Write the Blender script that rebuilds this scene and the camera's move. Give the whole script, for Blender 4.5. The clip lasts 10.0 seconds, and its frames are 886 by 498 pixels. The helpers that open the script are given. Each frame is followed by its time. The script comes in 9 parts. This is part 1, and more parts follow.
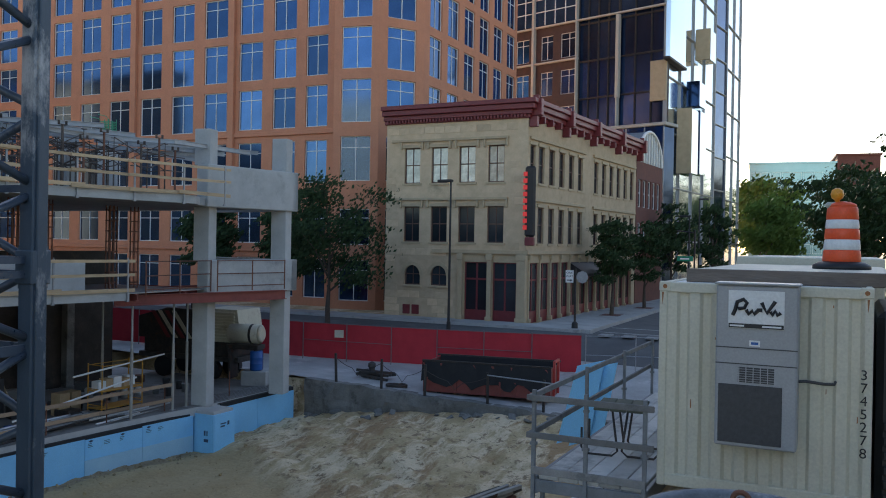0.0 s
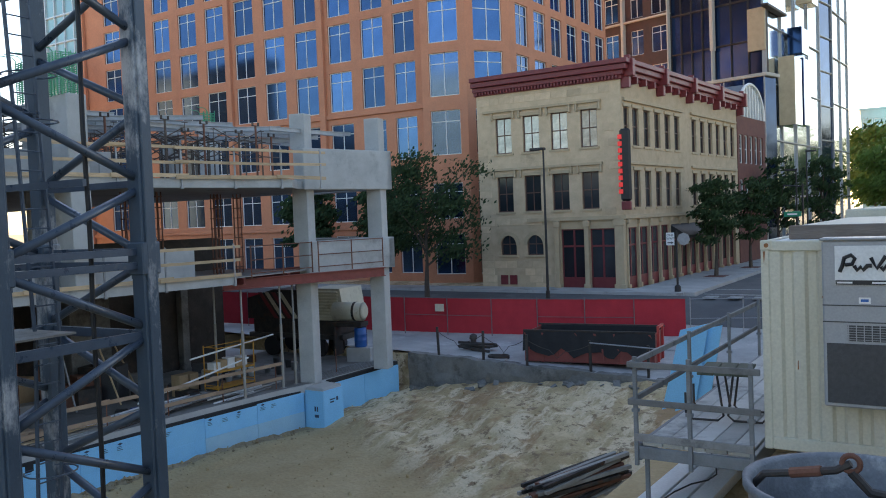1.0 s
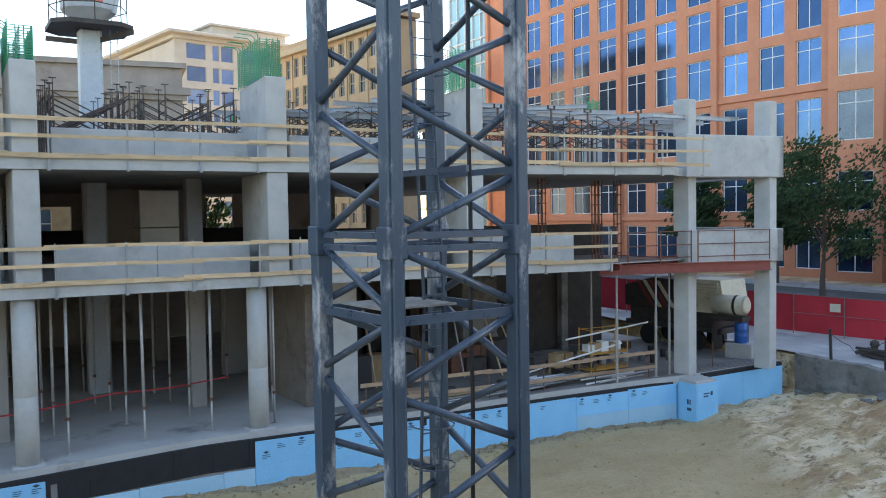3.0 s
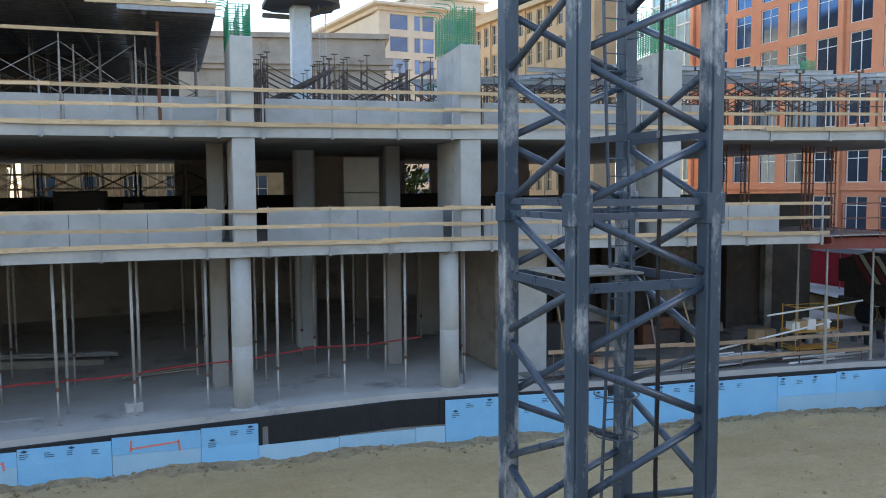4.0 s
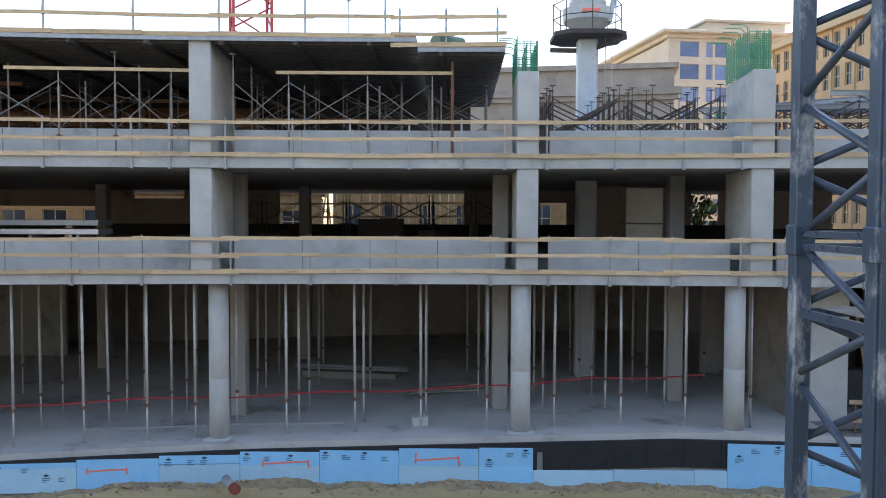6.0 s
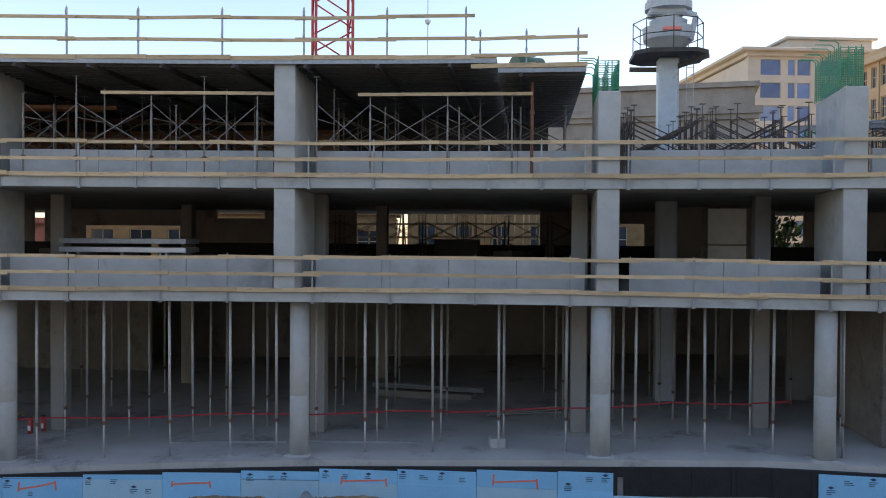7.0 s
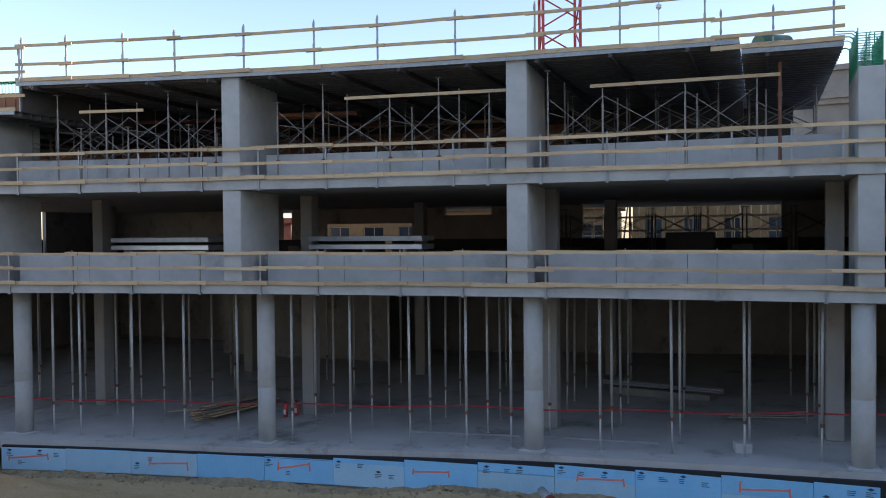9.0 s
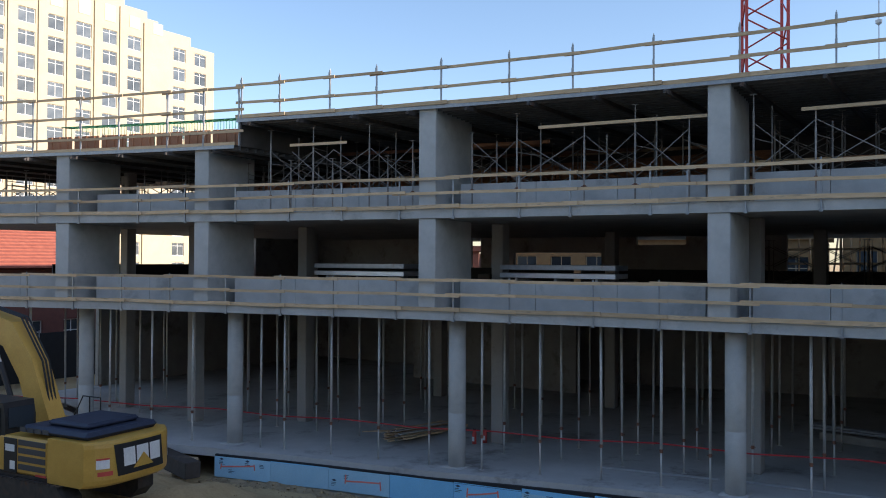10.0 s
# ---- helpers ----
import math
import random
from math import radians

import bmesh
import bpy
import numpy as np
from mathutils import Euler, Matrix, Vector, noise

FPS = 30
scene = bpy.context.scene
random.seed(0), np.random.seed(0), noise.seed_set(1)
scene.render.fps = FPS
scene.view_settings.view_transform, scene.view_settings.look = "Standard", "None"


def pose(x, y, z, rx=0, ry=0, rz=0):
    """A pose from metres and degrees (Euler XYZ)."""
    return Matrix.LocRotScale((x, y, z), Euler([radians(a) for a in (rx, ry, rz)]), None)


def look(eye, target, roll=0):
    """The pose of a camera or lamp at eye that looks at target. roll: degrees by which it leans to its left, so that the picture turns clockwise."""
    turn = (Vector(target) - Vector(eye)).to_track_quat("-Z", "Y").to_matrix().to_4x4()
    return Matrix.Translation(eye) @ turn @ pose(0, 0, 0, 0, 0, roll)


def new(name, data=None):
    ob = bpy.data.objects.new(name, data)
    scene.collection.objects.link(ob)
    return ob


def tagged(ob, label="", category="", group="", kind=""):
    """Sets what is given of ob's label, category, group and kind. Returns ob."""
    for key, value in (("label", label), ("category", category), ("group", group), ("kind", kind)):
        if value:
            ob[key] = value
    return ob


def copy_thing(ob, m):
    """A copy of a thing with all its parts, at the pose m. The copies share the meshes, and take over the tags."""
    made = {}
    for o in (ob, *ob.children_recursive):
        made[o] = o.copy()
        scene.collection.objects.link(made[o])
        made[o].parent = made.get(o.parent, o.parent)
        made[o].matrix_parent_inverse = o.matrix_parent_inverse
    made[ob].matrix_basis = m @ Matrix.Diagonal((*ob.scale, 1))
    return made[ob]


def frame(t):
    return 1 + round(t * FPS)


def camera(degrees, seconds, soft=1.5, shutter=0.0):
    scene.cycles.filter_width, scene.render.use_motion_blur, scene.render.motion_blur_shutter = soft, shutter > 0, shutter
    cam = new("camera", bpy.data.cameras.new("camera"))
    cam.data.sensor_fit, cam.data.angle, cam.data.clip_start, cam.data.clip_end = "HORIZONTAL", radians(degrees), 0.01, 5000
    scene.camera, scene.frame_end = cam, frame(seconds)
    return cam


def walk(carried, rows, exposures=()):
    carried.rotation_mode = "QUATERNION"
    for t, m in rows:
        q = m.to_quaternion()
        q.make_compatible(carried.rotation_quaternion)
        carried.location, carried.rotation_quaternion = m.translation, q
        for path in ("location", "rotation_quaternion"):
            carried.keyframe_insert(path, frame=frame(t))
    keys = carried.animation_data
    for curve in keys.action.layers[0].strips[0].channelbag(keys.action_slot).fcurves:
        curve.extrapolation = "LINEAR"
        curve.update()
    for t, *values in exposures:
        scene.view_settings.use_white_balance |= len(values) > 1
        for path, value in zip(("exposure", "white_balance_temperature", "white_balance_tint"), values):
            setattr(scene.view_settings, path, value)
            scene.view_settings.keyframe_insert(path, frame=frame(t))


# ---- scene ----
cam = camera(55.7, 10.0, 1.0)
PATH = [
    (0, (-1.48, -1.836, 6.711), (-2.357, -0.039, 6.701), 1.0),
    (0.5, (-1.458, -1.826, 6.72), (-2.413, -0.069, 6.676), -0.1),
    (1, (-1.389, -1.833, 6.735), (-2.468, -0.151, 6.659), -2.2),
    (1.5, (-1.293, -1.844, 6.737), (-2.549, -0.29, 6.648), -3.4),
    (2, (-1.182, -1.779, 6.72), (-2.642, -0.415, 6.633), -2.4),
    (2.2, (-1.145, -1.762, 6.719), (-2.674, -0.475, 6.64), -1.8),
    (3.3, (-0.992, -1.715, 6.688), (-2.761, -0.787, 6.592), -0.8),
    (3.5, (-0.962, -1.7, 6.687), (-2.776, -0.865, 6.577), -0.8),
    (4, (-0.879, -1.639, 6.684), (-2.775, -1.021, 6.53), -0.4),
    (4.5, (-0.801, -1.558, 6.685), (-2.747, -1.129, 6.508), 0.5),
    (5, (-0.73, -1.506, 6.689), (-2.709, -1.271, 6.523), 0.9),
    (5.5, (-0.687, -1.52, 6.685), (-2.682, -1.454, 6.563), 0.4),
    (7, (-0.648, -1.834, 6.641), (-2.637, -2.041, 6.61), 0.4),
    (7.5, (-0.691, -1.961, 6.638), (-2.657, -2.329, 6.617), 0.6),
    (8, (-0.733, -2.086, 6.638), (-2.653, -2.645, 6.614), 1.0),
    (8.5, (-0.754, -2.207, 6.64), (-2.644, -2.859, 6.603), 0.2),
    (9, (-0.748, -2.325, 6.643), (-2.617, -3.034, 6.6), -0.5),
    (9.5, (-0.741, -2.462, 6.645), (-2.526, -3.362, 6.636), 0.2),
    (10, (-0.732, -2.619, 6.65), (-2.404, -3.717, 6.676), 0.3),
]
EXPOSURES = [(0, 1.04, 6400, 12), (0.5, 1.12, 6400, 12), (1.0, 1.48, 6600, 12), (1.5, 1.95, 6650, 10), (2.2, 2.3, 6950, 11), (3.5, 2.15, 6850, 12), (4.0, 2.15, 6850, 13), (5.5, 2.25, 7000, 17), (7.0, 1.5, 6850, 18), (7.5, 1.38, 6700, 18), (8.5, 1.36, 6400, 18), (9.0, 1.37, 6350, 18), (9.5, 1.28, 6350, 17), (10, 0.92, 5950, 14)]
walk(cam, [(t, look(eye, target, roll)) for t, eye, target, roll in PATH], EXPOSURES)

# world, sun
SUN_AZ, SUN_EL = -18.0, 22.0      # degrees clockwise from +y, and above the horizon
world = bpy.data.worlds.new("sky")
scene.world = world
world.use_nodes = True
wn = world.node_tree.nodes
sky = wn.new("ShaderNodeTexSky")
sky.sky_type = "NISHITA"
sky.sun_disc = False
sky.sun_elevation, sky.sun_rotation = radians(SUN_EL), radians(SUN_AZ)
sky.air_density, sky.dust_density = 1.0, 0.7
world.node_tree.links.new(sky.outputs[0], wn["Background"].inputs[0])
wn["Background"].inputs[1].default_value = 0.12
sun = new("sun", bpy.data.lights.new("sun", "SUN"))
sun.data.energy, sun.data.angle, sun.data.color = 5.0, radians(0.5), (1.0, 0.86, 0.68)
sd = Vector((math.sin(radians(SUN_AZ)) * math.cos(radians(SUN_EL)), math.cos(radians(SUN_AZ)) * math.cos(radians(SUN_EL)), math.sin(radians(SUN_EL))))
sun.matrix_world = look(sd * 100, (0, 0, 0))


# ---------- materials ----------
def mat(name, c1, c2=None, scale=3.0, rough=0.7, metal=0.0, bump=0.0, fine=40.0, stain=None, stain_scale=0.4, stain_cut=0.55, rand=0.0, coat=0.0, stretch=(1, 1, 1), depth=0.03):
    """A procedural surface: two colours by noise, a fine grain, stains with a shape of their own, and relief."""
    m = bpy.data.materials.new(name)
    m.use_nodes = True
    nt = m.node_tree
    n, lk = nt.nodes, nt.links.new
    b = n["Principled BSDF"]
    c2 = c2 or tuple(v * 0.8 for v in c1)
    tc = n.new("ShaderNodeTexCoord")
    mp = n.new("ShaderNodeMapping")
    mp.inputs["Scale"].default_value = stretch
    lk(tc.outputs["Object"], mp.inputs["Vector"])
    a = n.new("ShaderNodeTexNoise")
    a.inputs["Scale"].default_value, a.inputs["Detail"].default_value, a.inputs["Roughness"].default_value = scale, 6, 0.65
    lk(mp.outputs[0], a.inputs["Vector"])
    r = n.new("ShaderNodeValToRGB")
    r.color_ramp.elements[0].position, r.color_ramp.elements[1].position = 0.32, 0.68
    r.color_ramp.elements[0].color, r.color_ramp.elements[1].color = (*c1, 1), (*c2, 1)
    lk(a.outputs["Fac"], r.inputs["Fac"])
    col = r.outputs["Color"]
    f = n.new("ShaderNodeTexNoise")
    f.inputs["Scale"].default_value, f.inputs["Detail"].default_value = fine, 3
    lk(mp.outputs[0], f.inputs["Vector"])
    if stain:
        s = n.new("ShaderNodeTexNoise")
        s.inputs["Scale"].default_value, s.inputs["Detail"].default_value, s.inputs["Roughness"].default_value = stain_scale, 8, 0.7
        lk(mp.outputs[0], s.inputs["Vector"])
        sr = n.new("ShaderNodeValToRGB")
        sr.color_ramp.elements[0].position, sr.color_ramp.elements[1].position = stain_cut, stain_cut + 0.13
        lk(s.outputs["Fac"], sr.inputs["Fac"])
        mx = n.new("ShaderNodeMix")
        mx.data_type = "RGBA"
        lk(sr.outputs["Color"], mx.inputs[0])
        lk(col, mx.inputs[6])
        mx.inputs[7].default_value = (*stain, 1)
        col = mx.outputs[2]
    hv = n.new("ShaderNodeHueSaturation")
    mr = n.new("ShaderNodeMapRange")
    mr.inputs[3].default_value, mr.inputs[4].default_value = 0.82, 1.18
    lk(f.outputs["Fac"], mr.inputs[0])
    val = mr.outputs[0]
    if rand:
        oi = n.new("ShaderNodeObjectInfo")
        m2 = n.new("ShaderNodeMapRange")
        m2.inputs[3].default_value, m2.inputs[4].default_value = 1 - rand, 1 + rand
        lk(oi.outputs["Random"], m2.inputs[0])
        mm = n.new("ShaderNodeMath")
        mm.operation = "MULTIPLY"
        lk(val, mm.inputs[0])
        lk(m2.outputs[0], mm.inputs[1])
        val = mm.outputs[0]
    lk(val, hv.inputs["Value"])
    lk(col, hv.inputs["Color"])
    lk(hv.outputs[0], b.inputs["Base Color"])
    b.inputs["Metallic"].default_value = metal
    rr = n.new("ShaderNodeMapRange")
    rr.inputs[3].default_value, rr.inputs[4].default_value = max(0.02, rough - 0.12), min(1, rough + 0.12)
    lk(a.outputs["Fac"], rr.inputs[0])
    lk(rr.outputs[0], b.inputs["Roughness"])
    b.inputs["Coat Weight"].default_value = coat
    if bump:
        bp = n.new("ShaderNodeBump")
        bp.inputs["Strength"].default_value, bp.inputs["Distance"].default_value = bump, depth
        ad = n.new("ShaderNodeMath")
        lk(a.outputs["Fac"], ad.inputs[0])
        lk(f.outputs["Fac"], ad.inputs[1])
        lk(ad.outputs[0], bp.inputs["Height"])
        lk(bp.outputs[0], b.inputs["Normal"])
    return m


CONC = mat("concrete", (0.40, 0.40, 0.385), (0.52, 0.515, 0.495), 1.2, 0.85, bump=0.25, fine=55, stain=(0.33, 0.325, 0.31), stain_scale=0.7, stain_cut=0.56, rand=0.05)
CONC_D = mat("concrete_floor", (0.43, 0.42, 0.40), (0.53, 0.52, 0.50), 0.6, 0.85, bump=0.25, fine=45, stain=(0.27, 0.255, 0.24), stain_scale=0.5)
# Concrete darkened for undersides and interior: shade put into the base colour, plus random stains.
CONC_SHADE = mat("concrete_shade", (0.28, 0.26, 0.235), (0.37, 0.345, 0.315), 0.7, 0.7, fine=30, bump=0.15, stain=(0.16, 0.14, 0.12), stain_scale=0.6)
WOOD = mat("lumber", (0.52, 0.36, 0.20), (0.65, 0.48, 0.30), 2.0, 0.8, bump=0.15, fine=60, stain=(0.36, 0.27, 0.18), stain_scale=1.1, rand=0.16, stretch=(1, 1, 6))
WOOD_G = mat("weathered_wood", (0.27, 0.25, 0.22), (0.38, 0.35, 0.31), 3.0, 0.85, bump=0.2, fine=70, rand=0.15)
PLY = mat("brown_plywood", (0.33, 0.15, 0.075), (0.43, 0.21, 0.11), 2.0, 0.7, fine=50, rand=0.15)
STEEL = mat("galvanised_steel", (0.30, 0.31, 0.32), (0.42, 0.43, 0.44), 6.0, 0.5, 0.6, fine=80, stain=(0.22, 0.17, 0.13), stain_scale=3, stain_cut=0.6, rand=0.1)
DARKSTEEL = mat("dark_steel", (0.045, 0.043, 0.042), (0.10, 0.085, 0.075), 5.0, 0.65, 0.5, fine=60, stain=(0.12, 0.06, 0.035), stain_scale=2.5, rand=0.2)
RUST = mat("rusty_steel", (0.16, 0.07, 0.045), (0.24, 0.11, 0.07), 5.0, 0.8, 0.2, fine=60, rand=0.15)
ALU = mat("aluminium", (0.50, 0.52, 0.54), (0.66, 0.68, 0.70), 2.0, 0.42, 0.8, fine=60, rand=0.08)
MASTM = mat("blue_grey_paint", (0.048, 0.072, 0.10), (0.07, 0.10, 0.135), 2.0, 0.45, 0.0, bump=0.08, fine=60, stain=(0.46, 0.46, 0.46), stain_scale=1.6, stain_cut=0.53, stretch=(1, 1, 0.45))
MASTB = mat("blue_grey_brace", (0.06, 0.08, 0.112), (0.085, 0.11, 0.145), 4.0, 0.3, 0.0, fine=60, stain=(0.16, 0.15, 0.14), stain_scale=3.0, stain_cut=0.62)
FOAM = mat("blue_foam", (0.235, 0.57, 0.87), (0.285, 0.635, 0.92), 1.0, 0.6, fine=30, stain=(0.29, 0.57, 0.77), stain_scale=0.8, stain_cut=0.6, rand=0.07)
FOAM_L = mat("pale_foam", (0.37, 0.62, 0.79), (0.44, 0.69, 0.84), 1.0, 0.6, fine=30, rand=0.08)
# Plywood darker than PLY: shade under the deck put into the colour, random stain kept.
DECKPLY = mat("darkened_plywood", (0.055, 0.05, 0.046), (0.10, 0.085, 0.075), 1.5, 0.7, fine=30, stain=(0.15, 0.10, 0.07), stain_scale=0.5)
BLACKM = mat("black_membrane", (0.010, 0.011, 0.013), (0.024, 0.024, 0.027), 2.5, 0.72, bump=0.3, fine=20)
INK = mat("dark_ink", (0.03, 0.055, 0.11), (0.055, 0.09, 0.17), 10, 0.7)
ORANGEPAINT = mat("orange_marking", (0.90, 0.20, 0.16), (0.85, 0.30, 0.24), 6, 0.7)


def dirt_material():
    """Tan sand, with gravelly brown patches and pale scraped streaks where the machines have worked towards the street."""
    m = mat("dirt", (0.43, 0.305, 0.145), (0.52, 0.385, 0.205), 0.45, 0.95, bump=0.8, fine=9, depth=0.07)
    nt = m.node_tree
    n, lk = nt.nodes, nt.links.new
    hv = next(q for q in n if q.bl_idname == "ShaderNodeHueSaturation")
    tc = next(q for q in n if q.bl_idname == "ShaderNodeTexCoord")
    xyz = n.new("ShaderNodeSeparateXYZ")
    lk(tc.outputs["Object"], xyz.inputs[0])
    zone = n.new("ShaderNodeMapRange")
    zone.inputs[1].default_value, zone.inputs[2].default_value, zone.inputs[3].default_value, zone.inputs[4].default_value = 9.4, 10.9, 0.10, 1.0
    diag = n.new("ShaderNodeMath")
    diag.operation = "MULTIPLY_ADD"
    diag.inputs[1].default_value = 0.6
    lk(xyz.outputs["X"], diag.inputs[0])
    lk(xyz.outputs["Y"], diag.inputs[2])
    lk(diag.outputs[0], zone.inputs[0])
    col = hv.inputs["Color"].links[0].from_socket
    for turn_deg, stretch, sc, cut, width, tone in ((20, (1, 0.5, 1), 0.9, 0.46, 0.14, (0.66, 0.50, 0.29)), (40, (1, 0.35, 1), 0.55, 0.50, 0.07, (0.40, 0.25, 0.12)), (-35, (1.0, 0.28, 1), 0.75, 0.49, 0.07, (0.74, 0.58, 0.37)), (0, (1, 1, 1), 2.6, 0.55, 0.05, (0.30, 0.20, 0.11))):
        mp = n.new("ShaderNodeMapping")
        mp.inputs["Rotation"].default_value, mp.inputs["Scale"].default_value = (0, 0, radians(turn_deg)), stretch
        lk(tc.outputs["Object"], mp.inputs["Vector"])
        t = n.new("ShaderNodeTexNoise")
        t.inputs["Scale"].default_value, t.inputs["Detail"].default_value, t.inputs["Roughness"].default_value = sc, 9, 0.72
        lk(mp.outputs[0], t.inputs["Vector"])
        r = n.new("ShaderNodeMapRange")
        r.inputs[1].default_value, r.inputs[2].default_value = cut, cut + width
        lk(t.outputs["Fac"], r.inputs[0])
        k = n.new("ShaderNodeMath")
        k.operation = "MULTIPLY"
        lk(r.outputs[0], k.inputs[0])
        lk(zone.outputs[0], k.inputs[1])
        mx = n.new("ShaderNodeMix")
        mx.data_type = "RGBA"
        lk(k.outputs[0], mx.inputs[0])
        lk(col, mx.inputs[6])
        mx.inputs[7].default_value = (*tone, 1)
        col = mx.outputs[2]
    lk(col, hv.inputs["Color"])
    return m


DIRT = dirt_material()
SOIL = mat("loose_soil", (0.27, 0.19, 0.105), (0.46, 0.35, 0.21), 2.5, 0.95, bump=1.0, fine=18, depth=0.06)
ASPHALT = mat("asphalt", (0.075, 0.075, 0.078), (0.12, 0.12, 0.12), 0.5, 0.9, bump=0.2, fine=30, stain=(0.16, 0.16, 0.155), stain_scale=0.2)
PAVE = mat("pavement_concrete", (0.34, 0.34, 0.33), (0.46, 0.455, 0.44), 0.7, 0.85, bump=0.2, fine=25, stain=(0.22, 0.215, 0.2), stain_scale=0.5)
OLDWALL = mat("old_concrete", (0.15, 0.145, 0.135), (0.27, 0.26, 0.24), 0.9, 0.9, bump=0.8, fine=14, stain=(0.085, 0.08, 0.072), stain_scale=0.7, stain_cut=0.52)
TAN = mat("tan_stone", (0.50, 0.385, 0.245), (0.64, 0.50, 0.335), 1.6, 0.85, bump=0.3, fine=30, stain=(0.40, 0.31, 0.20), stain_scale=0.5, stain_cut=0.6, rand=0.17)
TAN_D = mat("tan_trim", (0.42, 0.33, 0.21), (0.50, 0.40, 0.26), 2.0, 0.8, fine=30)
MAROON = mat("maroon_paint", (0.15, 0.022, 0.028), (0.20, 0.034, 0.038), 3.0, 0.45, fine=30)
TERRA = mat("terracotta_panel", (0.54, 0.225, 0.125), (0.61, 0.27, 0.155), 0.6, 0.75, bump=0.08, fine=12, stain=(0.48, 0.195, 0.11), stain_scale=0.12)
BRICK = mat("dark_brick", (0.13, 0.05, 0.04), (0.19, 0.075, 0.055), 2.0, 0.85, fine=25)
YELLOW = mat("yellow_brick", (0.40, 0.285, 0.17), (0.48, 0.35, 0.215), 0.8, 0.85, fine=20)
BEIGE = mat("beige_stone", (0.45, 0.42, 0.365), (0.53, 0.495, 0.43), 0.6, 0.85, fine=20)
CREAM = mat("cream_wall", (0.40, 0.34, 0.235), (0.47, 0.40, 0.28), 0.3, 0.8, fine=15, stain=(0.40, 0.33, 0.22), stain_scale=0.15, stain_cut=0.6)
WHITE = mat("white_paint", (0.74, 0.74, 0.72), (0.80, 0.80, 0.78), 3, 0.5, fine=30)
GLASS = mat("blue_window_glass", (0.04, 0.09, 0.20), (0.085, 0.165, 0.32), 0.12, 0.08, 0.85, fine=0.3, rand=0.4)
DGLASS = mat("dark_window_glass", (0.03, 0.04, 0.05), (0.06, 0.075, 0.09), 0.3, 0.14, 0.3, fine=0.4, rand=0.4)
TGLASS = mat("tower_dark_glass", (0.018, 0.042, 0.115), (0.04, 0.085, 0.20), 0.35, 0.07, 0.8, fine=0.6, rand=0.4)
MGLASS = mat("tower_mirror_glass", (0.70, 0.76, 0.80), (0.78, 0.83, 0.86), 0.05, 0.1, 0.95, fine=0.2, rand=0.1)
REDFAB = mat("red_fabric", (0.44, 0.022, 0.035), (0.54, 0.035, 0.05), 0.9, 0.8, bump=0.3, fine=60)
REDST = mat("red_oxide_steel", (0.20, 0.045, 0.035), (0.27, 0.065, 0.05), 3, 0.6, fine=40)
REDC = mat("crane_red", (0.50, 0.05, 0.045), (0.58, 0.08, 0.06), 3, 0.5, fine=40)
REDTAPE = mat("red_tape", (0.38, 0.02, 0.03), (0.44, 0.03, 0.035), 3, 0.5)
GREENBAR = mat("green_epoxy", (0.03, 0.26, 0.13), (0.05, 0.34, 0.18), 4, 0.5, fine=30, rand=0.1)
CONTM = mat("container_paint", (0.60, 0.565, 0.44), (0.68, 0.64, 0.51), 0.9, 0.6, bump=0.08, fine=30, stain=(0.55, 0.50, 0.38), stain_scale=1.4, stain_cut=0.6)
CONTRUST = mat("container_rust", (0.28, 0.11, 0.04), (0.40, 0.19, 0.08), 9, 0.85, fine=40)
GREYP = mat("grey_enamel", (0.34, 0.345, 0.35), (0.39, 0.395, 0.40), 2, 0.4, fine=40)
GREYD = mat("dark_grille", (0.05, 0.05, 0.052), (0.075, 0.075, 0.078), 20, 0.6, fine=90)
BLACK = mat("black_paint", (0.012, 0.012, 0.013), (0.022, 0.022, 0.024), 4, 0.5)
ORANGE = mat("barrel_orange", (0.84, 0.085, 0.02), (0.88, 0.12, 0.03), 3, 0.45, fine=30)
MACHY = mat("machine_yellow", (0.52, 0.30, 0.05), (0.60, 0.36, 0.07), 2, 0.45, fine=30, stain=(0.38, 0.24, 0.08), stain_scale=1.5, stain_cut=0.62)
NAVY = mat("dark_blue_cover", (0.015, 0.022, 0.045), (0.03, 0.04, 0.07), 3, 0.6, fine=30)
OCREAM = mat("machine_cream", (0.56, 0.52, 0.40), (0.64, 0.60, 0.47), 2, 0.5, fine=30, stain=(0.42, 0.36, 0.26), stain_scale=1.5)
BLUEPL = mat("blue_plastic", (0.02, 0.10, 0.36), (0.03, 0.14, 0.44), 3, 0.4)
CARD = mat("cardboard", (0.42, 0.28, 0.15), (0.50, 0.35, 0.20), 4, 0.8)
BARK = mat("bark", (0.06, 0.045, 0.035), (0.11, 0.085, 0.065), 8, 0.9, bump=0.5)
LEAF = mat("leaves", (0.016, 0.038, 0.012), (0.036, 0.07, 0.02), 2, 0.95, fine=8)
# Leaf green raised in the colour itself, for trees that look lit through by sun.
LEAF_SUN = mat("sunlit_leaves", (0.07, 0.125, 0.02), (0.115, 0.18, 0.032), 2, 0.95, fine=8)
TEALG = mat("teal_glass", (0.28, 0.45, 0.48), (0.36, 0.54, 0.56), 0.2, 0.2, 0.5)
GLOWRED = bpy.data.materials.new("red_neon")
GLOWRED.use_nodes = True
GLOWRED.node_tree.nodes["Principled BSDF"].inputs["Base Color"].default_value = (0.5, 0.03, 0.03, 1)
GLOWRED.node_tree.nodes["Principled BSDF"].inputs["Emission Color"].default_value = (1, 0.06, 0.05, 1)
GLOWRED.node_tree.nodes["Principled BSDF"].inputs["Emission Strength"].default_value = 0.15


